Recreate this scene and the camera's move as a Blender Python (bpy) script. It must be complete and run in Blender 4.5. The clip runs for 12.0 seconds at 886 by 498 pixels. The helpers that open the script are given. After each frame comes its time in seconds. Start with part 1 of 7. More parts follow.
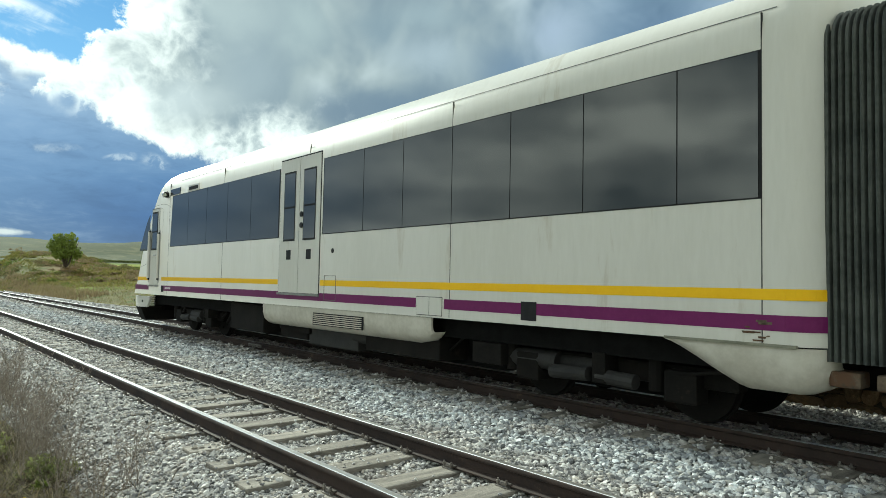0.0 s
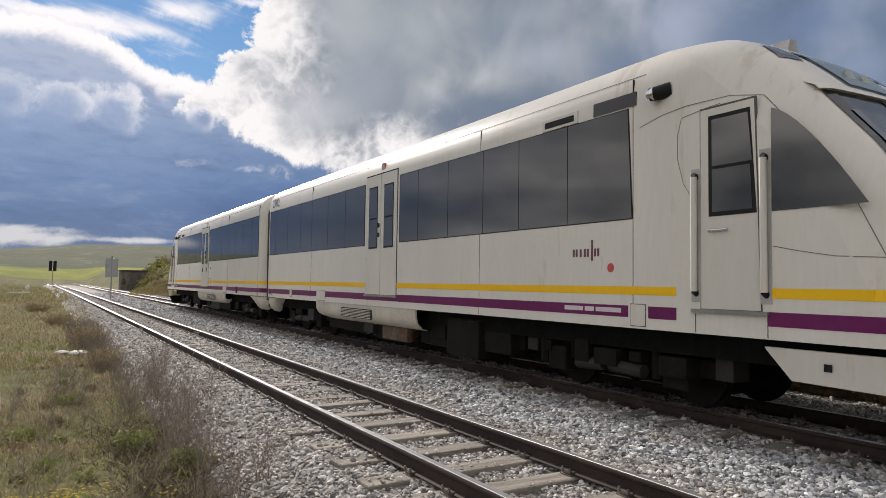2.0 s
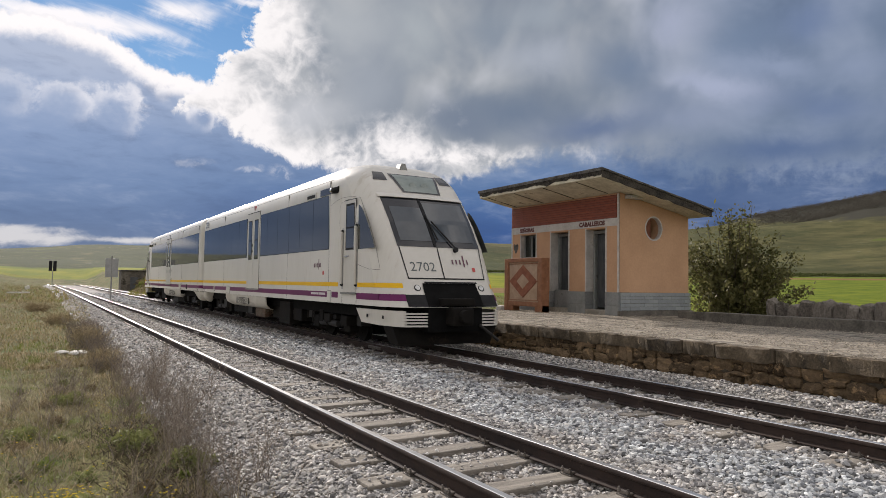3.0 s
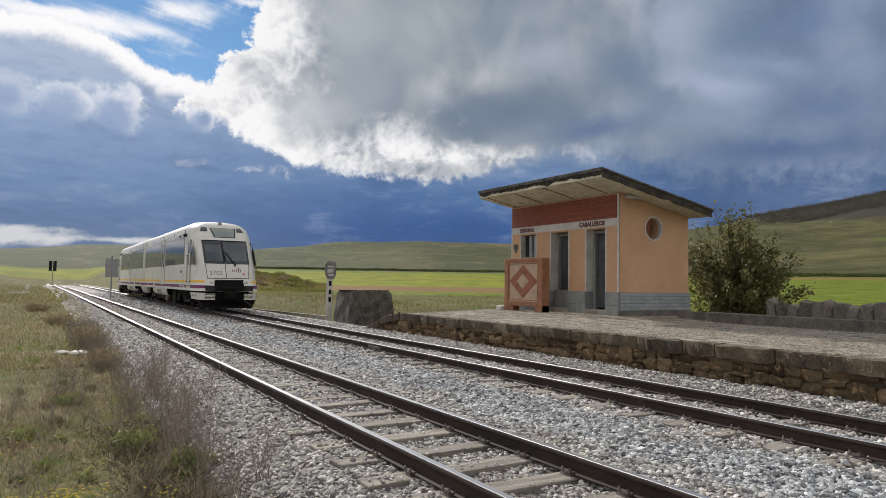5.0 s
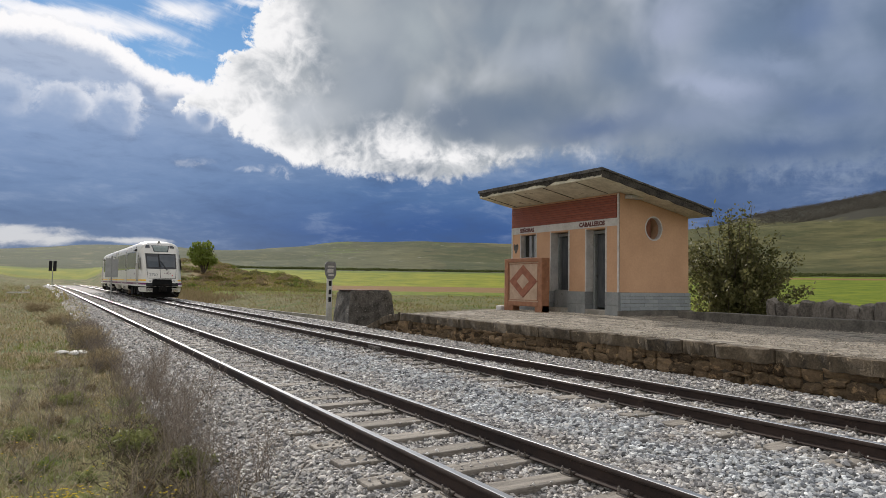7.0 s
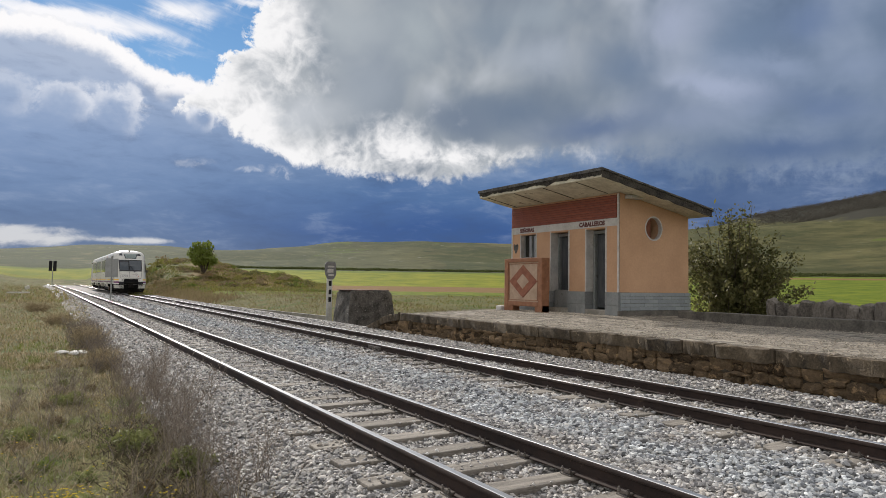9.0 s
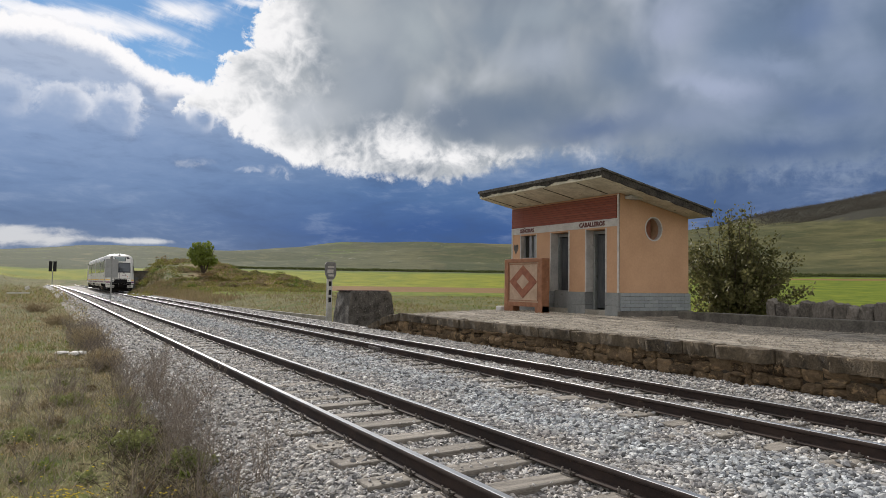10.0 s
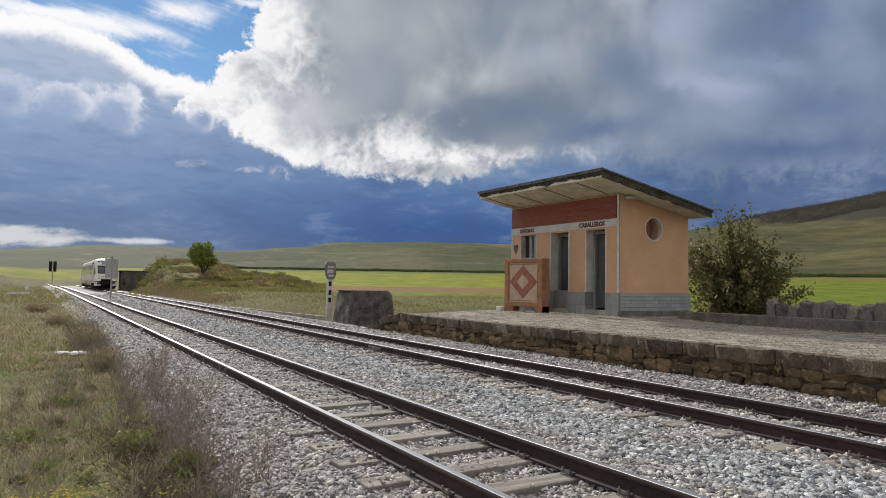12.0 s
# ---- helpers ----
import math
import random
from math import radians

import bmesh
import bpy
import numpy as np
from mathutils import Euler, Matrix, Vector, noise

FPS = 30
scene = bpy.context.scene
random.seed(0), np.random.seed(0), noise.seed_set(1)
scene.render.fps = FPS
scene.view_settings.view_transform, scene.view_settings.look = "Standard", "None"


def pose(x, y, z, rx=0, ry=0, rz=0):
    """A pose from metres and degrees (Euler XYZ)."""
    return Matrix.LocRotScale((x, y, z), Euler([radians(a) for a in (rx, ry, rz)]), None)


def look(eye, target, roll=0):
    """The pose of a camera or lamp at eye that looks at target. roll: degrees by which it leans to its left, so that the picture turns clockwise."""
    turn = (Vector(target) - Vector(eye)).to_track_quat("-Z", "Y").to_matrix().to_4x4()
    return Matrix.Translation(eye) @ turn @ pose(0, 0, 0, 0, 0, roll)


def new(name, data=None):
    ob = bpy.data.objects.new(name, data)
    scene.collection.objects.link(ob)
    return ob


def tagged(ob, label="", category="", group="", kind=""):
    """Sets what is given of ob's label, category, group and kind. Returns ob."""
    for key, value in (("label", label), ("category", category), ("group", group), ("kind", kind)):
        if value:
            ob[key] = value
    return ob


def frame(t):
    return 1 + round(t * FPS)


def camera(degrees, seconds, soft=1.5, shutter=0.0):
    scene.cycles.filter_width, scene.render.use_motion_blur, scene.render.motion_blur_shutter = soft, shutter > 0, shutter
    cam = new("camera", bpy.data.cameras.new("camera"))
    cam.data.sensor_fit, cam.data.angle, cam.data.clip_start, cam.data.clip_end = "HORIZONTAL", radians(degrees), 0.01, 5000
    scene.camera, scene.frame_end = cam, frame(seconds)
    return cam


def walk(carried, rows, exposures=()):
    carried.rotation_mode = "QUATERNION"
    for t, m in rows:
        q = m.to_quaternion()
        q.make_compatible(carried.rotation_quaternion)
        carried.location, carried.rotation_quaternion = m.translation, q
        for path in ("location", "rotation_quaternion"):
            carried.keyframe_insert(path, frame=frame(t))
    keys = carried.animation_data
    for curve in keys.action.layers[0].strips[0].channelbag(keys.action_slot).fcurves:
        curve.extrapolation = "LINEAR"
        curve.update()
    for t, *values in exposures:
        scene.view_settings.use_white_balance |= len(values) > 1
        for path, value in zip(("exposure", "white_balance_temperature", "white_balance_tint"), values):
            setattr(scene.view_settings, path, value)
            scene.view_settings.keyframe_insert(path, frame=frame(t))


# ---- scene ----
# ---------------------------------------------------------------- camera
cam = camera(66.0, 12.0, soft=0.8)
EYE = (0.0, 0.0, 1.2875)
PAN = [(0.0, -40.18, 2.81, -1.12), (0.1, -37.05, 2.77, -1.03), (0.2, -34.65, 2.74, -0.96), (0.3, -34.62, 2.73, -0.95),
       (0.4, -34.5, 2.72, -0.93), (0.5, -33.13, 2.71, -0.90), (0.6, -31.85, 2.75, -0.87), (0.7, -31.75, 2.77, -0.86),
       (0.8, -31.0, 2.79, -0.85), (0.9, -30.1, 2.81, -0.84), (1.0, -30.32, 2.82, -0.83), (1.1, -30.5, 2.86, -0.83),
       (1.3, -30.46, 2.92, -0.82), (1.5, -30.55, 2.94, -0.82), (2.0, -30.571, 2.916, -0.819), (9.0, -30.571, 2.916, -0.819),
       (10.0, -30.571, 2.95, -0.819), (12.0, -30.571, 2.96, -0.819)]
walk(cam, [(t, pose(*EYE, 90 + p, r, y)) for t, y, p, r in PAN],
     exposures=[(0.0, 0.33, 6230, -8), (0.3, 0.20, 6330, -4), (0.5, 0.12, 6420, 4), (1.0, -0.02, 6500, 8), (1.6, -0.02, 6700, 15), (3.2, -0.02, 6700, 15), (5.0, -0.05, 6550, 12), (12.0, -0.05, 6550, 12)])


# ---------------------------------------------------------------- node helpers
class Nodes:
    """Short forms for building a node tree."""

    def __init__(self, tree):
        self.tree = tree
        tree.nodes.clear()

    def put(self, kind):
        return self.tree.nodes.new(kind)

    def set(self, socket, value):
        if isinstance(value, bpy.types.NodeSocket):
            self.tree.links.new(value, socket)
        elif value is not None:
            socket.default_value = value

    def m(self, op, a, b=None, c=None, clamp=False):
        n = self.put("ShaderNodeMath")
        n.operation, n.use_clamp = op, clamp
        for s, v in zip(n.inputs, (a, b, c)):
            self.set(s, v)
        return n.outputs[0]

    def step(self, x, lo, hi):
        n = self.put("ShaderNodeMapRange")
        n.interpolation_type = "SMOOTHSTEP"
        for s, v in zip(n.inputs, (x, lo, hi, 0.0, 1.0)):
            self.set(s, v)
        return n.outputs[0]

    def mix(self, f, a, b, blend="MIX"):
        n = self.put("ShaderNodeMix")
        n.data_type, n.blend_type = "RGBA", blend
        self.set(n.inputs[0], f)
        for s, v in ((n.inputs[6], a), (n.inputs[7], b)):
            self.set(s, (*v, 1.0) if isinstance(v, tuple) and len(v) == 3 else v)
        return n.outputs[2]

    def noise(self, vec, scale, detail=5.0, rough=0.55, lac=2.0, distort=0.0):
        n = self.put("ShaderNodeTexNoise")
        self.set(n.inputs["Vector"], vec)
        for k, v in (("Scale", scale), ("Detail", detail), ("Roughness", rough), ("Lacunarity", lac), ("Distortion", distort)):
            n.inputs[k].default_value = v
        return n.outputs[0]

    def ramp(self, f, stops, mode="LINEAR"):
        n = self.put("ShaderNodeValToRGB")
        n.color_ramp.interpolation = mode
        e = n.color_ramp.elements
        while len(e) < len(stops):
            e.new(0.5)
        for el, (p, c) in zip(e, stops):
            el.position, el.color = p, (c, c, c, 1) if not isinstance(c, tuple) else (*c, 1)
        self.set(n.inputs[0], f)
        return n.outputs[0]

    def xyz(self, x, y, z):
        n = self.put("ShaderNodeCombineXYZ")
        for s, v in zip(n.inputs, (x, y, z)):
            self.set(s, v)
        return n.outputs[0]


# ---------------------------------------------------------------- sky and sun
world = bpy.data.worlds.new("stormy_sky")
scene.world = world
world.use_nodes = True
N = Nodes(world.node_tree)
SUN_AZ, SUN_EL = 0.5, 27.0
sky = N.put("ShaderNodeTexSky")
sky.sky_type, sky.sun_disc = "NISHITA", False
sky.sun_elevation, sky.sun_rotation = radians(SUN_EL), radians(SUN_AZ)
tc = N.put("ShaderNodeTexCoord").outputs["Generated"]
sep = N.put("ShaderNodeSeparateXYZ")
N.set(sep.inputs[0], tc)
dx, dy, dz = sep.outputs
AZ = N.m("MULTIPLY", N.m("ARCTAN2", dx, dy), 57.2958)
EL = N.m("MULTIPLY", N.m("ARCSINE", dz), 57.2958)


def tint(r, g, b):
    """A colour as the eye reads it (0 to 255), in linear light."""
    return tuple((v / 255 / 12.92) if v < 10 else ((v / 255 + 0.055) / 1.055) ** 2.4 for v in (r, g, b))


def centred(scale, detail, rough, distort=0.0, vec=None):
    return N.m("SUBTRACT", N.noise(tc if vec is None else vec, scale, detail, rough, distort=distort), 0.5)


def times(a, b):
    return N.m("MULTIPLY", a, b)


def plus(*terms):
    out = terms[0]
    for t in terms[1:]:
        out = N.m("ADD", out, t)
    return out


flat = N.xyz(dx, dy, times(dz, 3.4))
n_lump = centred(9.0, 3.0, 0.5, 0.6)
n_big, n_mid, n_puff, n_fine = centred(4.5, 5.0, 0.55, 0.3), centred(11.0, 6.0, 0.6, 0.5), centred(24.0, 6.0, 0.62, 0.6), centred(62.0, 5.0, 0.65, 0.4)
n_flat, n_streak = centred(6.0, 6.0, 0.58, 0.3, flat), centred(16.0, 5.0, 0.6, 0.4, flat)
billow = N.m("ABSOLUTE", centred(30.0, 3.0, 0.5, 0.5))
billow_small = N.m("ABSOLUTE", centred(70.0, 3.0, 0.5, 0.4))
# uneven cloud edges, in degrees: heaped outwards, with smaller heaps on them
rag = plus(times(n_mid, 4.5), times(n_puff, 6.0), times(n_fine, 4.0), times(N.m("SUBTRACT", 0.10, billow), 5.0), times(N.m("SUBTRACT", 0.10, billow_small), 2.2))
rag = N.m("MAXIMUM", N.m("MINIMUM", rag, 1.5), -1.8)
AW, EW = plus(AZ, times(n_lump, 6.0), times(n_puff, 1.2)), plus(EL, times(n_big, 2.0), times(n_puff, 1.4))


def curve(x, lo, hi, points, vlo, vhi):
    """A smooth function through (x, value) points, from a colour ramp."""
    f = N.m("DIVIDE", N.m("SUBTRACT", x, lo), hi - lo)
    r = N.ramp(f, [((p - lo) / (hi - lo), (v - vlo) / (vhi - vlo)) for p, v in points])
    return plus(times(r, vhi - vlo), vlo)


def glow(az, el, raz, rel, tilt=0.0, warped=True):
    a0, e0 = (AW, EW) if warped else (AZ, EL)
    a = N.m("DIVIDE", N.m("SUBTRACT", a0, az), raz)
    e = N.m("DIVIDE", N.m("SUBTRACT", N.m("SUBTRACT", e0, el), times(N.m("SUBTRACT", a0, az), tilt)), rel)
    return N.m("POWER", 2.718, times(plus(times(a, a), times(e, e)), -1.0))


# the slate-blue bank below, paler and greyer towards the sun
bank_el = plus(EL, times(n_flat, 3.0), times(n_big, 2.6))
near = N.ramp(N.m("DIVIDE", bank_el, 18.0), [(0.10, tint(96, 120, 156)), (0.24, tint(90, 118, 160)), (0.42, tint(108, 136, 177)), (0.60, tint(130, 155, 192)), (0.74, tint(152, 172, 202)), (0.88, tint(168, 184, 208))])
far = N.ramp(N.m("DIVIDE", bank_el, 18.0), [(0.10, tint(52, 84, 136)), (0.25, tint(54, 89, 147)), (0.42, tint(82, 115, 162)), (0.62, tint(114, 140, 176)), (0.9, tint(136, 157, 186))])
low = N.mix(N.step(AZ, 4.0, 27.0), near, far)
low = N.mix(times(N.step(AZ, 38.0, 54.0), 0.75), low, N.ramp(plus(0.5, times(n_big, 0.8), times(n_lump, 1.0)), [(0.3, tint(70, 91, 130)), (0.7, tint(96, 116, 150))]))
low = N.mix(N.step(plus(n_streak, times(n_flat, 0.7)), -0.02, 0.36), low, N.mix(0.30, low, tint(172, 188, 214)))
low = N.mix(N.step(plus(n_streak, times(n_flat, 0.7)), 0.02, -0.30), low, N.mix(0.30, low, tint(58, 82, 122)))
# heaped tops on the bank, lit from behind
for az, el, raz, rel, gain in ((-3.4, 12.97, 2.73, 1.37, 0.35), (1.08, 12.78, 1.93, 1.36, 0.55), (2.79, 13.58, 1.14, 0.97, 0.3), (4.36, 12.63, 2.12, 1.81, 0.75), (5.23, 13.48, 1.03, 1.24, 0.5), (9.16, 13.76, 1.85, 1.1, 1.1), (10.75, 12.93, 1.11, 1.46, 1.1)):
    lump = glow(az, el, raz, rel, warped=False)
    body = plus(lump, times(rag, N.m("MINIMUM", times(lump, 0.5), 0.17)))
    top = N.m("DIVIDE", plus(N.m("SUBTRACT", EL, el), times(N.m("SUBTRACT", AZ, az), 0.45)), rel)
    bright = plus(times(N.step(body, 1.0, 0.30), 0.95), times(n_puff, 0.9), times(n_fine, 0.4))
    shape = times(N.step(body, 0.16, 0.58), N.step(plus(top, times(n_mid, 2.0)), -1.1, 0.5))
    low = N.mix(N.m("MULTIPLY", times(shape, gain), bright, clamp=True), low, (0.95, 0.965, 0.99))
for az, el, raz, rel, gain in ((16.8, 8.99, 1.36, 0.55, 0.8), (14.25, 9.12, 0.62, 0.27, 0.45), (11, 9.22, 1.03, 0.31, 0.25)):
    low = N.mix(times(times(N.step(plus(0.4, times(n_fine, 1.2), times(n_puff, 1.2)), 0.1, 0.7), N.step(glow(az, el, raz, rel), 0.15, 0.8)), gain), low, tint(232, 236, 242))
# blue sky with drawn-out white veils
fibre = N.noise(N.xyz(times(AZ, 0.06), times(plus(EL, times(AZ, 0.22)), 0.34), 0.4), 2.4, 6.0, 0.58, distort=0.5)
veil = plus(times(glow(-1.27, 19.15, 4.77, 0.59), 0.95), times(glow(4.52, 18.67, 5.28, 0.71), 0.95), times(glow(-2.59, 17.67, 4.25, 0.96), 0.9), times(glow(9.14, 20.5, 3.21, 0.96), 0.9), times(glow(14.1, 21.62, 2.02, 0.41), 0.7), times(glow(8.41, 17.46, 2.1, 0.33), 0.35), times(glow(19.33, 22.47, 2.82, 0.82), 0.3))
veil = N.step(plus(veil, times(N.m("SUBTRACT", fibre, 0.5), 1.5), times(n_puff, 0.7)), 0.10, 1.15)
clear_sky = N.mix(veil, N.mix(N.step(EL, 14.0, 22.0), tint(124, 176, 226), tint(106, 158, 212)), (0.97, 0.98, 1.0))
# the bank's long bright rim, crisp above, fading into slate below
rim_at = N.m("SUBTRACT", plus(EL, times(n_puff, 0.9), times(n_fine, 0.8), times(N.m("SUBTRACT", 0.10, billow_small), 1.0)), curve(AZ, -8.0, 18.0, ((-12.21, 16.63), (-3.28, 17.83), (-1.22, 18.03), (0.57, 18.06), (3.21, 17.59), (5.2, 16.57), (6.62, 15.9), (8.48, 15.38), (10.6, 14.98), (12.34, 14.25)), 8.0, 22.0))
behind = N.mix(N.step(rim_at, 0.15, 0.75), low, clear_sky)
core = times(N.step(rim_at, -1.5, -0.15), N.step(rim_at, 0.85, 0.3))
behind = N.mix(times(core, N.step(AZ, 16.5, 14.0)), behind, (1.0, 1.0, 1.0))
# the tall cloud: its lit western edge, its ragged foot, its grey inside
west = plus(N.m("SUBTRACT", AZ, curve(EL, 9.0, 27.0, ((11.61, 8.2), (14.08, 9.36), (15.19, 11.79), (16.3, 12.19), (17.61, 12.46), (18.43, 14.28), (19.73, 14.6), (21.04, 15.15), (22.11, 15.57), (24.58, 16.03)), 5.0, 25.0)), times(rag, 0.60))
foot = plus(N.m("SUBTRACT", EL, curve(AZ, 8.0, 70.0, ((8.14, 13.31), (10.02, 13.25), (12.17, 12.75), (13.3, 11.61), (15.54, 10.78), (17.82, 9.73), (21.53, 9.07), (25.77, 8.7), (29.11, 8.4), (31.02, 8.57), (34.83, 9.39), (38.6, 9.61), (45.03, 9.27), (51.52, 7.94), (57.49, 7.04), (63.51, 7.32)), 6.0, 18.0)), times(rag, N.m("ADD", 0.34, times(N.step(AZ, 42.0, 55.0), 0.5))))
inside = times(N.step(west, -0.25, 0.45), N.step(foot, -0.25, plus(0.65, times(N.step(AZ, 30.0, 46.0), 2.6))))
grey = N.ramp(plus(0.5, times(n_big, 0.6), times(n_lump, 1.25)), [(0.18, tint(112, 126, 143)), (0.42, tint(140, 151, 162)), (0.58, tint(163, 171, 177)), (0.82, tint(194, 200, 205))])
grey = N.mix(N.step(AZ, 38.0, 56.0), grey, N.ramp(plus(0.5, times(n_big, 0.6), times(n_lump, 1.0), times(n_flat, 0.3)), [(0.22, tint(98, 117, 142)), (0.45, tint(116, 134, 158)), (0.62, tint(136, 152, 175)), (0.85, tint(157, 170, 190))]))
for az, el, raz, rel, tilt, col, gain in ((22.2, 20.57, 5.26, 2.52, 0, (184, 192, 196), 0.7),
    (23.49, 16.27, 2.86, 2.64, 0, (158, 168, 178), 0.8),
    (19.54, 14.27, 2.8, 1.34, 0, (196, 202, 208), 0.6),
    (27.95, 20.39, 2.41, 2.55, 0, (176, 186, 190), 0.6),
    (35.73, 14.23, 5.65, 1.63, 0, (112, 128, 148), 1.0),
    (31.67, 13.55, 2.39, 1.55, 0, (118, 132, 150), 1.0),
    (43.22, 12.94, 5.35, 1.25, 0.1, (106, 124, 154), 1.0),
    (34.22, 20.45, 2.16, 1.62, 0, (132, 146, 160), 0.9),
    (38.53, 18.64, 3.28, 1.56, 0, (168, 178, 190), 0.9),
    (38.03, 21.87, 2.83, 1.25, 0, (160, 172, 182), 0.7),
    (45.92, 17.42, 3.09, 1.7, 0, (114, 132, 156), 0.9),
    (49.88, 20.45, 2.12, 1.78, 0, (165, 176, 198), 0.9),
    (54.06, 18.77, 1.6, 1.6, 0, (114, 134, 160), 0.8),
    (58.77, 19.32, 2.92, 1.38, 0, (110, 130, 164), 0.8),
    (52.81, 15.61, 3.02, 0.92, -0.3, (168, 180, 204), 1.0),
    (56.04, 16.51, 3.43, 0.97, -0.25, (146, 162, 188), 0.8),
    (48.57, 15.09, 2.57, 1.12, 0, (122, 138, 162), 0.8),
    (51.13, 13.41, 3.69, 1.11, 0, (140, 154, 178), 0.8),
    (60.16, 13.21, 3.84, 1.12, -0.2, (106, 126, 160), 0.8),
    (62.34, 15.69, 2.04, 1.3, 0, (140, 156, 182), 0.7),
    (56.76, 10.57, 6.18, 1.09, 0, (92, 114, 150), 1.0),
    (59, 8.34, 4.58, 0.91, 0.1, (134, 152, 180), 1.0),
    (53.97, 6.97, 3.52, 0.95, 0, (84, 108, 148), 1.0),
    (49.42, 9.34, 2.94, 1.06, 0, (112, 134, 164), 0.8),
    (62.55, 7.18, 2.01, 0.48, 0, (96, 118, 156), 0.8)):
    grey = N.mix(N.m("MULTIPLY", glow(az, el, raz, rel, tilt), gain, clamp=True), grey, tint(*col))
depth = N.m("MINIMUM", times(west, 0.75), times(foot, 1.15))
lit = N.m("POWER", 2.718, times(N.m("MAXIMUM", depth, 0.0), -0.42))
lit = plus(times(lit, N.step(AZ, 46.0, 24.0)), times(glow(25.69, 12.96, 3.59, 1.6), 0.42), times(glow(27.16, 11.02, 4.3, 1.11), 0.5), times(glow(21.49, 10.96, 2.82, 1.14), 0.4), times(glow(33.38, 11.11, 2.86, 0.93), 0.5), times(glow(30.93, 14.68, 2.16, 1.81), 0.18), times(glow(38.59, 11, 2.79, 1.01), 0.42), times(glow(42.77, 10.83, 2.71, 1), 0.5), times(glow(46.37, 10.35, 2.62, 0.9), 0.25), times(glow(18.55, 16.86, 2.79, 3.44), 0.35), times(glow(16.64, 19.72, 1.83, 2.49), 0.3), times(glow(14.55, 13.92, 2.7, 2.18), 0.6))
detail = plus(times(n_puff, 1.5), times(n_mid, 1.6), times(n_fine, 0.5), times(N.m("SUBTRACT", 0.09, billow), 1.5))
white_f = N.step(plus(lit, times(times(detail, N.m("MINIMUM", plus(lit, 0.15), 0.9)), 1.3)), 0.22, 1.2)
tall = N.mix(white_f, grey, (0.97, 0.975, 0.97))
clouds = N.mix(inside, behind, tall)
# a pale strip of clear sky under the bank, just over the hills
strip = plus(times(glow(-1.99, 2.95, 2.61, 0.64, warped=False), 1.1), times(glow(1.16, 2.86, 2.21, 0.41, warped=False), 0.7), times(glow(5.1, 2.98, 2.37, 0.26, warped=False), 0.8), times(glow(8.07, 3.01, 1.64, 0.26, warped=False), 0.9), times(glow(-6.48, 2.83, 3.81, 0.68, warped=False), 1.1), times(glow(-0.64, 3.55, 4.36, 0.28, warped=False), 0.4))
strip = times(N.step(strip, 0.05, 0.4), N.step(plus(strip, times(n_streak, 2.0), times(n_puff, 1.4)), 0.2, 1.15))
clouds = N.mix(times(strip, 0.82), clouds, tint(222, 224, 226))
# away from the sun the clouds are lit from the front and stand bright
front_lit = N.m("ADD", N.step(AZ, -9.0, -50.0), N.step(AZ, 76.0, 115.0), clamp=True)
front_lit = N.m("MAXIMUM", front_lit, times(N.step(EL, 30.0, 60.0), 0.75))
layer = N.noise(N.xyz(dx, dy, times(dz, 4.5)), 3.2, 5.0, 0.5)
white = N.ramp(plus(times(layer, 0.75), times(plus(n_mid, 0.5), 0.25)), [(0.36, (0.27, 0.30, 0.345)), (0.50, (0.74, 0.745, 0.755)), (0.64, (1.44, 1.41, 1.35))])
clouds = N.mix(front_lit, clouds, white)
blue = N.mix(1.0, sky.outputs[0], (0.05, 0.06, 0.075), "MULTIPLY")
clear = N.mix(0.04, clouds, blue)
back = N.put("ShaderNodeBackground")
N.set(back.inputs[0], clear)
back.inputs[1].default_value = 1.0
N.set(N.put("ShaderNodeOutputWorld").inputs[0], back.outputs[0])

sun = new("sun", bpy.data.lights.new("sun", "SUN"))
sun.data.energy, sun.data.angle, sun.data.color = 4.9, radians(2.5), (1.0, 0.95, 0.87)
sun.matrix_world = look((0, 0, 60), (-60 * math.sin(radians(SUN_AZ)) / math.tan(radians(SUN_EL)), -60 * math.cos(radians(SUN_AZ)) / math.tan(radians(SUN_EL)), 0))


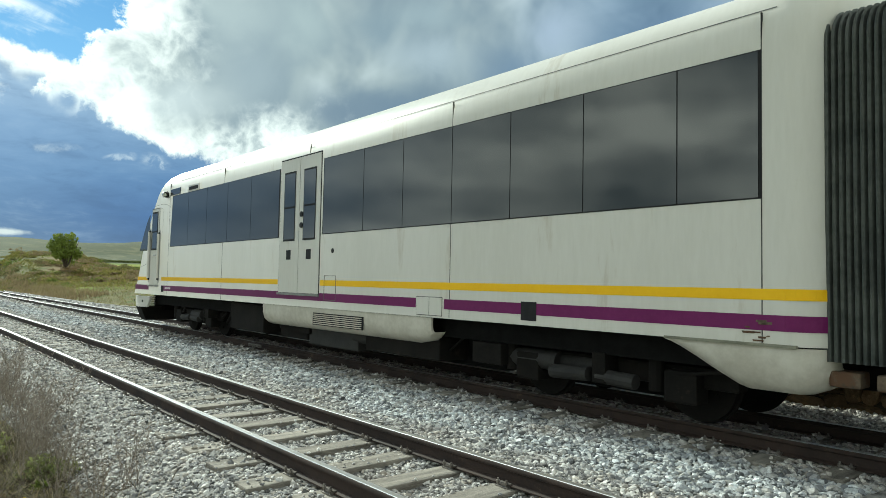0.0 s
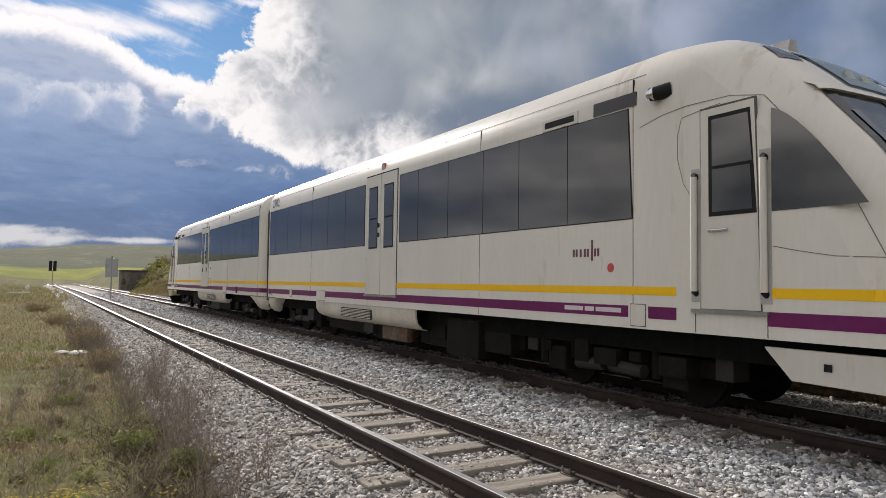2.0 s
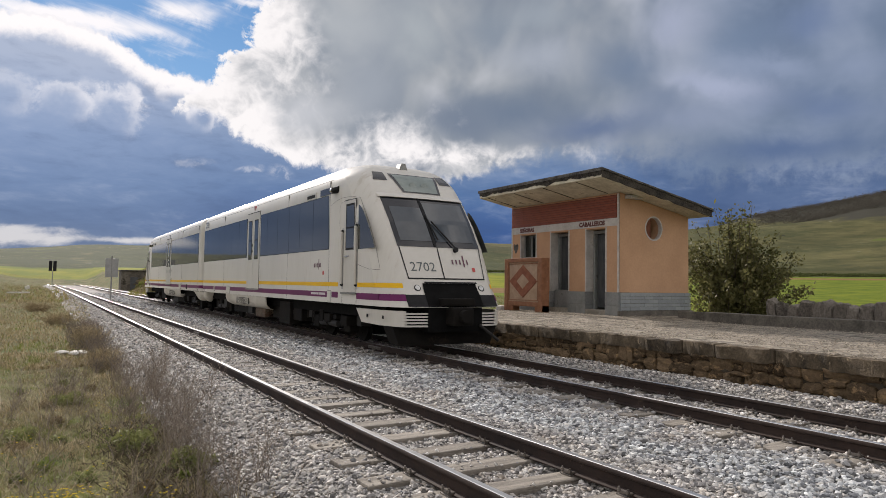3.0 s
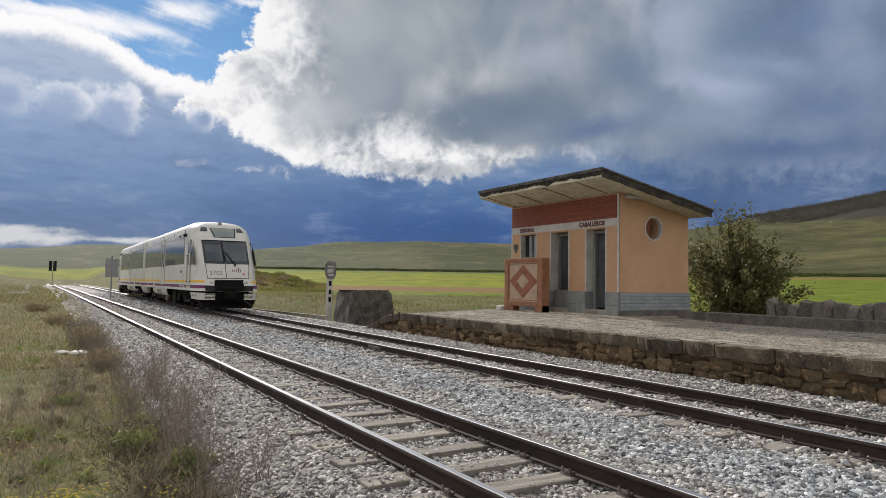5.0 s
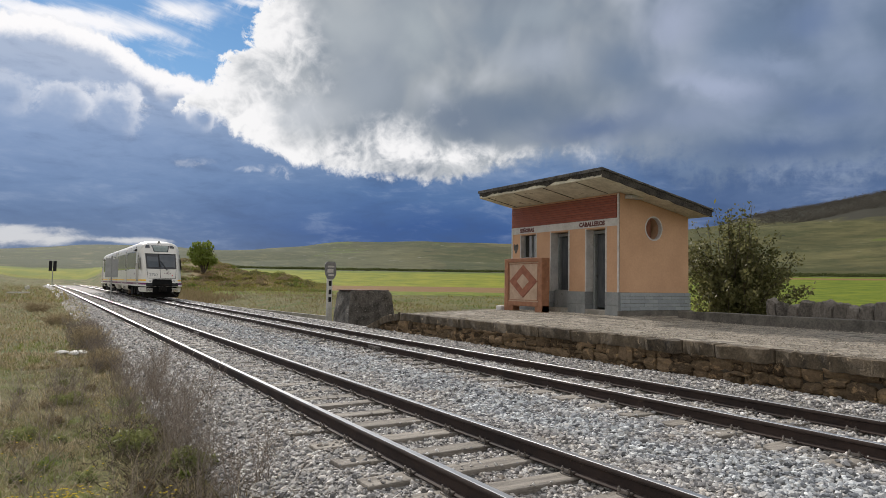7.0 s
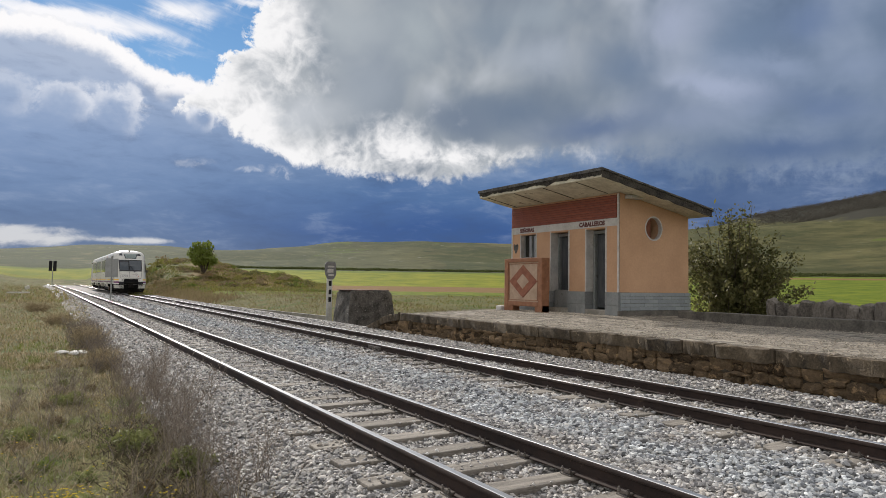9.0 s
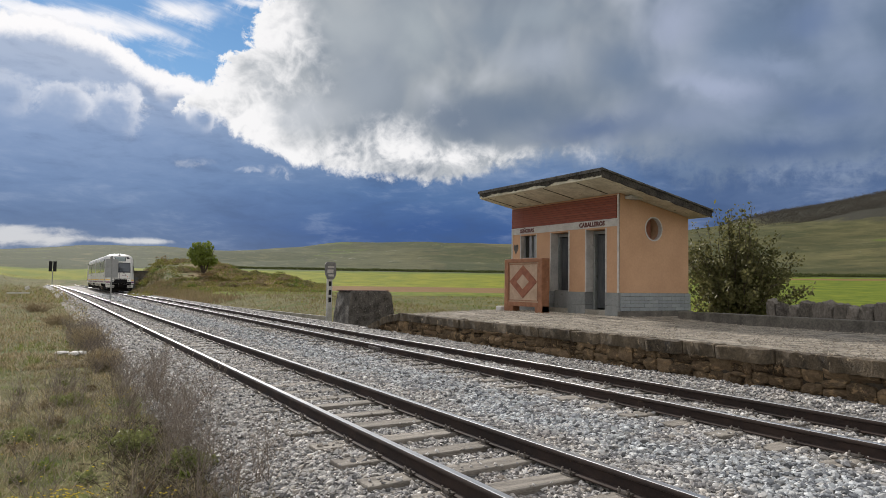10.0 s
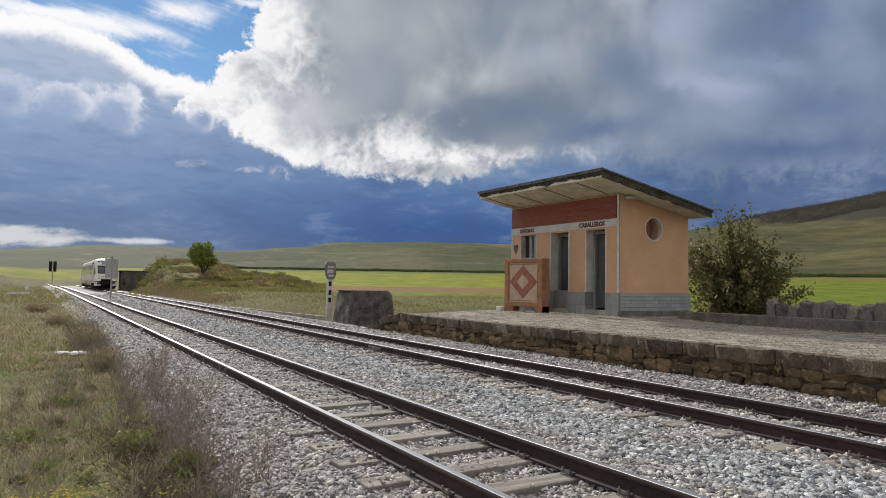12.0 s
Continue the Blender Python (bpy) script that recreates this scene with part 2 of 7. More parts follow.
# ---------------------------------------------------------------- materials
def surface(name, dark, light, rough=0.7, metal=0.0, scale=6.0, fine=60.0, bump=0.15, dist=0.01, spots=None, spot_scale=1.5, spot_cut=0.6, island=0.0, each=0.0,
            stretch=(1, 1, 1), rough_var=0.15, coat=0.0, trans=0.0, spec=0.5):
    """A procedural material: two tones mixed by coarse and fine noise, patches of a third, relief, and tone shifts from piece to piece."""
    mat = bpy.data.materials.new(name)
    mat.use_nodes = True
    g = Nodes(mat.node_tree)
    co = g.put("ShaderNodeTexCoord").outputs["Object"]
    mp = g.put("ShaderNodeMapping")
    mp.inputs["Scale"].default_value = stretch
    g.set(mp.inputs[0], co)
    v = mp.outputs[0]
    if each:
        info = g.put("ShaderNodeObjectInfo").outputs["Random"]
        off = g.put("ShaderNodeVectorMath")
        g.set(off.inputs[0], v)
        g.set(off.inputs[1], g.xyz(g.m("MULTIPLY", info, 37.0), g.m("MULTIPLY", info, 91.0), info))
        v = off.outputs[0]
    coarse, small = g.noise(v, scale, 4.0, 0.6), g.noise(v, fine, 4.0, 0.65)
    f = g.m("ADD", g.m("MULTIPLY", coarse, 0.6), g.m("MULTIPLY", small, 0.4))
    f = g.step(f, 0.32, 0.68)
    if island:
        f = g.m("ADD", g.m("MULTIPLY", f, 1.0 - island), g.m("MULTIPLY", g.put("ShaderNodeNewGeometry").outputs["Random Per Island"], island))
    if each:
        f = g.m("ADD", g.m("MULTIPLY", f, 1.0 - each), g.m("MULTIPLY", info, each))
    col = g.mix(f, dark, light)
    if spots:
        sp = g.step(g.m("ADD", g.noise(v, spot_scale, 6.0, 0.65), g.m("MULTIPLY", g.m("SUBTRACT", small, 0.5), 0.25)), spot_cut, spot_cut + 0.1)
        col = g.mix(sp, col, spots)
    p = g.put("ShaderNodeBsdfPrincipled")
    g.set(p.inputs["Base Color"], col)
    g.set(p.inputs["Roughness"], g.m("ADD", rough - rough_var / 2, g.m("MULTIPLY", small, rough_var), clamp=True))
    p.inputs["Metallic"].default_value = metal
    p.inputs["Coat Weight"].default_value = coat
    p.inputs["Specular IOR Level"].default_value = spec
    if bump:
        b = g.put("ShaderNodeBump")
        b.inputs["Strength"].default_value, b.inputs["Distance"].default_value = bump, dist
        g.set(b.inputs["Height"], g.m("ADD", coarse, small))
        g.set(p.inputs["Normal"], b.outputs[0])
    out = p.outputs[0]
    if trans:
        t = g.put("ShaderNodeBsdfTranslucent")
        g.set(t.inputs[0], col)
        mx = g.put("ShaderNodeMixShader")
        mx.inputs[0].default_value = trans
        g.set(mx.inputs[1], out)
        g.set(mx.inputs[2], t.outputs[0])
        out = mx.outputs[0]
    g.set(g.put("ShaderNodeOutputMaterial").inputs[0], out)
    return mat


M_PAINT = surface("white_train_paint", (0.585, 0.565, 0.51), (0.645, 0.625, 0.575), 0.40, scale=0.5, fine=7.0, bump=0.015, coat=0.10, spots=(0.54, 0.505, 0.44), spot_scale=1.1, spot_cut=0.60, stretch=(1, 2.6, 0.45))
M_PAINT_WORN = surface("worn_cream_skirt_paint", (0.44, 0.41, 0.34), (0.61, 0.58, 0.51), 0.45, scale=1.6, fine=14.0, bump=0.05, spots=(0.33, 0.26, 0.18), spot_scale=2.4, spot_cut=0.66)
M_YELLOW = surface("yellow_stripe_paint", (0.82, 0.47, 0.008), (0.88, 0.53, 0.014), 0.4, scale=1.2, fine=20.0, bump=0.02, spec=0.25)
M_PURPLE = surface("purple_stripe_paint", (0.125, 0.010, 0.085), (0.155, 0.017, 0.105), 0.4, scale=1.2, fine=20.0, bump=0.02, spec=0.22)
M_GLASS = surface("tinted_window_glass", (0.008, 0.010, 0.009), (0.013, 0.016, 0.014), 0.05, scale=0.8, fine=5.0, bump=0.006, dist=0.05, rough_var=0.05, spec=1.0)
M_SHIELD = surface("windscreen_glass", (0.034, 0.043, 0.052), (0.052, 0.064, 0.075), 0.06, scale=0.9, fine=5.0, bump=0.004, dist=0.05, rough_var=0.04, spec=0.8)
M_BLACK = surface("black_rubber", (0.008, 0.008, 0.009), (0.018, 0.018, 0.019), 0.65, scale=8.0, fine=70.0, bump=0.1, spec=0.25)
M_UNDER = surface("sooty_underframe_steel", (0.004, 0.0035, 0.003), (0.013, 0.011, 0.009), 0.85, scale=2.5, fine=30.0, bump=0.25, spots=(0.026, 0.019, 0.014), spot_scale=3.0, spot_cut=0.62, spec=0.2)
M_GREYMETAL = surface("dull_grey_metal", (0.22, 0.22, 0.215), (0.34, 0.34, 0.33), 0.45, 0.6, scale=4.0, fine=40.0, bump=0.06)
M_CHROME = surface("bright_metal", (0.55, 0.55, 0.55), (0.7, 0.7, 0.7), 0.25, 1.0, scale=4.0, fine=40.0, bump=0.03)
M_TEXTGREY = surface("dark_grey_lettering", (0.07, 0.085, 0.09), (0.10, 0.115, 0.12), 0.4, bump=0.0)
M_TEXTPURPLE = surface("plum_lettering", (0.10, 0.03, 0.06), (0.14, 0.05, 0.08), 0.4, bump=0.0)
M_PALE = surface("pale_lettering", (0.55, 0.50, 0.52), (0.65, 0.6, 0.62), 0.4, bump=0.0)
M_RED = surface("red_emblem_paint", (0.45, 0.05, 0.05), (0.55, 0.08, 0.07), 0.4, bump=0.0)
M_RAILTOP = surface("polished_rail_head", (0.56, 0.55, 0.53), (0.78, 0.77, 0.75), 0.36, 1.0, scale=3.0, fine=60.0, bump=0.03, stretch=(30, 1, 1))
M_RAIL = surface("rusty_rail_steel", (0.014, 0.008, 0.006), (0.042, 0.024, 0.017), 0.85, 0.0, scale=3.0, fine=50.0, bump=0.2, spots=(0.075, 0.048, 0.033), spot_scale=5.0, spot_cut=0.62)
M_WOOD = surface("weathered_sleeper_wood", (0.085, 0.074, 0.061), (0.37, 0.335, 0.285), 0.9, scale=2.0, fine=22.0, bump=0.5, dist=0.01, stretch=(1, 9, 6), each=0.25, spots=(0.07, 0.06, 0.05), spot_scale=3.0, spot_cut=0.62)
M_BED = surface("ballast_bed", (0.055, 0.053, 0.050), (0.40, 0.385, 0.36), 0.9, scale=5.0, fine=17.0, bump=1.0, dist=0.04, spots=(0.20, 0.16, 0.12), spot_scale=0.5, spot_cut=0.62)
M_PLATTOP = surface("worn_gravel_platform", (0.075, 0.064, 0.048), (0.42, 0.37, 0.295), 0.9, scale=4.5, fine=22.0, bump=1.0, dist=0.03, spots=(0.085, 0.075, 0.05), spot_scale=2.2, spot_cut=0.55)
M_PLATSTONE = surface("brown_rubble_stone", (0.032, 0.023, 0.015), (0.37, 0.26, 0.155), 0.95, scale=5.0, fine=24.0, bump=1.0, dist=0.03, each=0.62, spots=(0.40, 0.27, 0.145), spot_scale=2.0, spot_cut=0.54, spec=0.2)
M_COPING = surface("lichened_coping_stone", (0.014, 0.011, 0.008), (0.165, 0.126, 0.080), 0.95, scale=5.0, fine=26.0, bump=1.0, dist=0.025, each=0.3, spots=(0.30, 0.235, 0.15), spot_scale=7.0, spot_cut=0.60)
M_MORTAR = surface("dark_mortar", (0.03, 0.024, 0.017), (0.10, 0.08, 0.056), 0.95, scale=6.0, fine=40.0, bump=0.5)
M_ORANGE = surface("faded_apricot_plaster", (0.49, 0.29, 0.168), (0.60, 0.365, 0.217), 0.85, scale=1.1, fine=18.0, bump=0.12, spots=(0.46, 0.30, 0.20), spot_scale=1.5, spot_cut=0.66)
M_TRIM = surface("dirty_white_plaster", (0.42, 0.405, 0.38), (0.64, 0.62, 0.585), 0.85, scale=3.0, fine=25.0, bump=0.2, spots=(0.24, 0.21, 0.17), spot_scale=3.0, spot_cut=0.62)
M_BRICKRED = surface("red_glazed_tile", (0.20, 0.045, 0.022), (0.33, 0.085, 0.042), 0.55, scale=4.0, fine=25.0, bump=0.2, each=0.4, spots=(0.42, 0.30, 0.22), spot_scale=3.0, spot_cut=0.72)
M_GREYTILE = surface("grey_blue_wall_tile", (0.20, 0.225, 0.235), (0.34, 0.365, 0.37), 0.5, scale=3.0, fine=30.0, bump=0.15, each=0.4, spots=(0.16, 0.16, 0.15), spot_scale=3.0, spot_cut=0.62)
M_CONCRETE = surface("stained_concrete", (0.21, 0.195, 0.165), (0.42, 0.395, 0.34), 0.9, scale=1.8, fine=24.0, bump=0.4, dist=0.015, spots=(0.10, 0.09, 0.075), spot_scale=2.0, spot_cut=0.58)
M_DARKCONC = surface("lichen_black_concrete", (0.030, 0.028, 0.025), (0.155, 0.143, 0.125), 0.95, scale=5.0, fine=26.0, bump=1.0, dist=0.04, spots=(0.36, 0.34, 0.30), spot_scale=14.0, spot_cut=0.61)
# the dimness of unlit rooms is put into this plaster's colour
M_ROOMSHADE = surface("plaster_with_room_shade", (0.07, 0.075, 0.08), (0.14, 0.145, 0.15), 0.9, scale=2.0, fine=20.0, bump=0.2)
M_DOORWOOD = surface("grey_weathered_door", (0.035, 0.04, 0.045), (0.085, 0.09, 0.095), 0.8, scale=2.0, fine=30.0, bump=0.3, stretch=(6, 6, 1))
M_CREAMTILE = surface("cream_mosaic_tile", (0.38, 0.26, 0.18), (0.54, 0.395, 0.285), 0.7, scale=6.0, fine=40.0, bump=0.3, each=0.2, spots=(0.33, 0.22, 0.16), spot_scale=4.0, spot_cut=0.62)
M_DIAMOND = surface("red_mosaic", (0.22, 0.075, 0.042), (0.36, 0.145, 0.085), 0.75, scale=6.0, fine=40.0, bump=0.35, spots=(0.42, 0.30, 0.22), spot_scale=7.0, spot_cut=0.66)
M_TERRA = surface("terracotta_mosaic", (0.20, 0.085, 0.042), (0.40, 0.19, 0.10), 0.75, scale=6.0, fine=40.0, bump=0.35, each=0.3, spots=(0.42, 0.30, 0.22), spot_scale=4.0, spot_cut=0.66)
M_WHITEPOST = surface("chipped_white_paint", (0.36, 0.345, 0.31), (0.60, 0.585, 0.55), 0.7, scale=4.0, fine=30.0, bump=0.2, spots=(0.30, 0.27, 0.22), spot_scale=6.0, spot_cut=0.62)
M_BARK = surface("brown_bark", (0.05, 0.038, 0.027), (0.12, 0.095, 0.07), 0.9, scale=8.0, fine=50.0, bump=0.6)
M_LEAF = surface("shrub_leaves", (0.050, 0.056, 0.020), (0.235, 0.22, 0.095), 0.55, scale=1.2, fine=10.0, bump=0.0, island=0.7, trans=0.45, spec=0.15)
M_LEAF2 = surface("fresh_green_leaves", (0.12, 0.14, 0.05), (0.27, 0.285, 0.11), 0.55, scale=1.2, fine=10.0, bump=0.0, island=0.7, trans=0.5, spec=0.15)
M_GRASS = surface("mixed_grass_blades", (0.10, 0.086, 0.040), (0.46, 0.365, 0.20), 0.7, scale=0.6, fine=4.0, bump=0.0, spots=(0.175, 0.205, 0.045), spot_scale=1.1, spot_cut=0.50, island=0.75, trans=0.3, spec=0.15)
M_STRAW = surface("dry_straw_stems", (0.26, 0.205, 0.115), (0.60, 0.50, 0.33), 0.8, scale=0.6, fine=4.0, bump=0.0, island=0.75, trans=0.2, spec=0.15)
M_FLOWER = surface("yellow_petals", (0.55, 0.40, 0.01), (0.72, 0.55, 0.02), 0.6, bump=0.0, island=0.5, trans=0.2)
M_WEED = surface("brown_dead_weed", (0.13, 0.108, 0.088), (0.36, 0.305, 0.25), 0.8, bump=0.0, scale=2.0, fine=9.0, island=0.8, spec=0.15)
M_ROCK = surface("pale_limestone", (0.50, 0.48, 0.44), (0.74, 0.72, 0.68), 0.85, scale=5.0, fine=30.0, bump=0.4, dist=0.02)
M_WALLSTONE = surface("grey_field_stone", (0.035, 0.030, 0.025), (0.25, 0.22, 0.185), 0.9, scale=7.0, fine=16.0, bump=0.7, dist=0.02, each=0.4)


def stone_material():
    mat = bpy.data.materials.new("crushed_limestone")
    mat.use_nodes = True
    g = Nodes(mat.node_tree)
    co = g.put("ShaderNodeTexCoord").outputs["Object"]
    pick = g.put("ShaderNodeNewGeometry").outputs["Random Per Island"]
    col = g.ramp(pick, [(0.0, (0.08, 0.078, 0.076)), (0.18, (0.24, 0.235, 0.235)), (0.38, (0.37, 0.36, 0.352)), (0.55, (0.46, 0.415, 0.36)), (0.72, (0.55, 0.53, 0.50)), (0.88, (0.64, 0.62, 0.585)), (1.0, (0.82, 0.79, 0.74))])
    fine = g.noise(co, 55.0, 4.0, 0.65)
    col = g.mix(g.m("MULTIPLY", g.step(fine, 0.42, 0.7), 0.4), col, (0.12, 0.115, 0.105))
    sx = g.put("ShaderNodeSeparateXYZ")
    g.set(sx.inputs[0], co)
    fresh = g.m("ABSOLUTE", g.m("SUBTRACT", g.m("ADD", sx.outputs[0], g.m("MULTIPLY", g.m("SUBTRACT", g.noise(co, 0.7, 3.0, 0.5), 0.5), 1.6)), 5.05))
    col = g.mix(g.m("MULTIPLY", g.step(fresh, 0.85, 0.25), 0.75), col, g.mix(1.0, col, (0.86, 0.95, 1.04), "MULTIPLY"))
    rust = g.step(g.noise(co, 1.1, 5.0, 0.6), 0.50, 0.66)
    col = g.mix(g.m("MULTIPLY", rust, 0.45), col, g.mix(0.5, col, (0.20, 0.14, 0.09)))
    p = g.put("ShaderNodeBsdfPrincipled")
    g.set(p.inputs["Base Color"], col)
    p.inputs["Roughness"].default_value = 0.74
    p.inputs["Specular IOR Level"].default_value = 0.4
    b = g.put("ShaderNodeBump")
    b.inputs["Strength"].default_value, b.inputs["Distance"].default_value = 0.4, 0.006
    g.set(b.inputs["Height"], fine)
    g.set(p.inputs["Normal"], b.outputs[0])
    g.set(g.put("ShaderNodeOutputMaterial").inputs[0], p.outputs[0])
    return mat


M_STONE = stone_material()


# ---------------------------------------------------------------- mesh helpers
def finish(bm, name, mats, smooth=None):
    bmesh.ops.recalc_face_normals(bm, faces=bm.faces)
    me = bpy.data.meshes.new(name)
    bm.to_mesh(me)
    bm.free()
    for m in mats if isinstance(mats, (list, tuple)) else [mats]:
        me.materials.append(m)
    if smooth:
        me.polygons.foreach_set("use_smooth", [True] * len(me.polygons))
        me.set_sharp_from_angle(angle=radians(smooth))
    return me


def part(name, bm, material, parent, label="", smooth=None):
    ob = new(name, finish(bm, name, material, smooth))
    ob.parent = parent
    return tagged(ob, label)


def thing(name, label, category, at=None, group="", kind=""):
    ob = new(name)
    ob.empty_display_size = 0.3
    if at is not None:
        ob.matrix_world = at
    return tagged(ob, label, category, group, kind)


def solid(name, bm, material, label, category="", group="", kind="", smooth=None):
    return tagged(new(name, finish(bm, name, material, smooth)), label, category, group, kind)


def add_box(bm, x0, x1, y0, y1, z0, z1, bevel=0.0, turn=None):
    vs = [bm.verts.new((x, y, z)) for x in (x0, x1) for y in (y0, y1) for z in (z0, z1)]
    fs = [bm.faces.new([vs[i] for i in q]) for q in ((0, 1, 3, 2), (4, 6, 7, 5), (0, 4, 5, 1), (2, 3, 7, 6), (0, 2, 6, 4), (1, 5, 7, 3))]
    bmesh.ops.recalc_face_normals(bm, faces=fs)
    if bevel:
        es = list({e for f in fs for e in f.edges})
        out = bmesh.ops.bevel(bm, geom=es, offset=bevel, segments=2, affect="EDGES", profile=0.6)
        vs = list({v for f in out["faces"] for v in f.verts} | {v for v in vs if v.is_valid})
    if turn is not None:
        bmesh.ops.transform(bm, matrix=turn, verts=vs)
    return vs


def box(*a, **k):
    bm = bmesh.new()
    add_box(bm, *a, **k)
    return bm


def add_tube(bm, a, b, r0, r1=None, n=10, caps=True):
    r1 = r0 if r1 is None else r1
    a, b = Vector(a), Vector(b)
    q = (b - a).to_track_quat("Z", "Y")
    rings = []
    for c, r in ((a, r0), (b, r1)):
        rings.append([bm.verts.new(c + q @ Vector((r * math.cos(2 * math.pi * i / n), r * math.sin(2 * math.pi * i / n), 0))) for i in range(n)])
    for i in range(n):
        bm.faces.new((rings[0][i], rings[0][(i + 1) % n], rings[1][(i + 1) % n], rings[1][i]))
    if caps:
        bm.faces.new(rings[0][::-1])
        bm.faces.new(rings[1])


def tube(*a, **k):
    bm = bmesh.new()
    add_tube(bm, *a, **k)
    return bm


def prism(outline, axis, lo, hi):
    """A flat outline of (u, v) pairs pushed out along an axis; u and v are the two other axes in order."""
    bm = bmesh.new()

    def at(u, v, w):
        return {"x": (w, u, v), "y": (u, w, v), "z": (u, v, w)}[axis]

    a = [bm.verts.new(at(u, v, lo)) for u, v in outline]
    b = [bm.verts.new(at(u, v, hi)) for u, v in outline]
    bm.faces.new(a)
    bm.faces.new(b[::-1])
    for i in range(len(a)):
        j = (i + 1) % len(a)
        bm.faces.new((a[i], a[j], b[j], b[i]))
    return bm


def loft(rings, closed=True, caps=True):
    bm = bmesh.new()
    vr = [[bm.verts.new(p) for p in ring] for ring in rings]
    n = len(vr[0])
    for r0, r1 in zip(vr, vr[1:]):
        for i in range(n if closed else n - 1):
            j = (i + 1) % n
            bm.faces.new((r0[i], r0[j], r1[j], r1[i]))
    if caps and closed:
        bm.faces.new(vr[0][::-1])
        bm.faces.new(vr[-1])
    return bm


def lettering(text, size, material, parent, m, name="lettering", label="", depth=0.004, heavy=0.0):
    """Raised letters of the built-in font as a mesh; m places the text's plane."""
    cu = bpy.data.curves.new(name, "FONT")
    cu.body, cu.size, cu.extrude, cu.resolution_u, cu.offset = text, size, depth, 2, size * heavy
    tmp = new(name + "_curve", cu)
    me = bpy.data.meshes.new_from_object(tmp.evaluated_get(bpy.context.evaluated_depsgraph_get()))
    bpy.data.objects.remove(tmp)
    me.materials.clear()
    me.materials.append(material)
    me.transform(m)
    ob = new(name, me)
    ob.parent = parent
    return tagged(ob, label)
# ---------------------------------------------------------------- ground and hills
TRACK1, TRACK2, LEAN = 2.503 + 0.5325, 6.114 + 0.5325, math.tan(radians(0.236))


def soft(x, lo, hi):
    t = min(1.0, max(0.0, (x - lo) / (hi - lo)))
    return t * t * (3 - 2 * t)


RISE_D = (0, 9, 20, 35, 50, 70, 110, 160, 220, 260, 330)
RISE_Z = (-0.38, -0.34, -0.08, 0.15, 0.33, 0.42, 1.0, 2.5, 4.8, 6.6, 8.5)
HILL_AZ = (-60, -2.4, 2.5, 8, 15, 22.5, 29, 36, 48, 53, 57.5, 59.7, 61.5, 63.6, 75, 110, 180)
HILL_Z = (40, 42, 53, 58, 54, 68, 76, 75, 89, 106, 123, 132, 138, 147, 160, 90, 45)


def ground_z(x, y):
    d, az = math.hypot(x, y), math.degrees(math.atan2(x, y))
    z = float(np.interp(d, RISE_D, RISE_Z))
    if d > 260:
        h = float(np.interp(az, HILL_AZ, HILL_Z)) if az > -60 else 40.0
        h *= 1 + 0.05 * noise.noise((az * 0.22, 3.1, 0))
        t = min(1.0, (d - 260) / 1040)
        z = 6.6 + (h - 6.6) * (0.25 * t + 0.75 * t * t * (3 - 2 * t)) + noise.noise((x * 0.006, y * 0.006, 2.0)) * 13 * math.sin(math.pi * t)
        if d > 1300:
            z -= (d - 1300) * 0.02
    # the railway runs level through it
    side = abs(x - 4.8)
    keep = (1 - soft(side, 5, 22)) * (1 - soft(d, 150, 230)) if x < 4.8 else (1 - soft(side, 4.5, 9)) * (1 - soft(d, 150, 230))
    z = z * (1 - keep) - 0.42 * keep
    # the scrubby bank beyond the platform
    bank = soft(az, 5.9, 8.2) * (1 - soft(az, 11.5, 17.0)) * math.exp(-(((d - 104) / 17) ** 2))
    bank2 = math.exp(-(((az - 16.5) / 2.6) ** 2)) * math.exp(-(((d - 86) / 12) ** 2))
    z += (2.95 * bank + 1.5 * bank2) * (1 + 0.16 * noise.noise((x * 0.25, y * 0.25, 5.0)))
    rough = 0.05 if x < 1.2 and d < 60 else 0.02
    if d < 200:
        z += rough * noise.noise((x * 1.3, y * 1.3, 0.5)) + rough * 0.5 * noise.noise((x * 4.1, y * 4.1, 1.5))
    return z


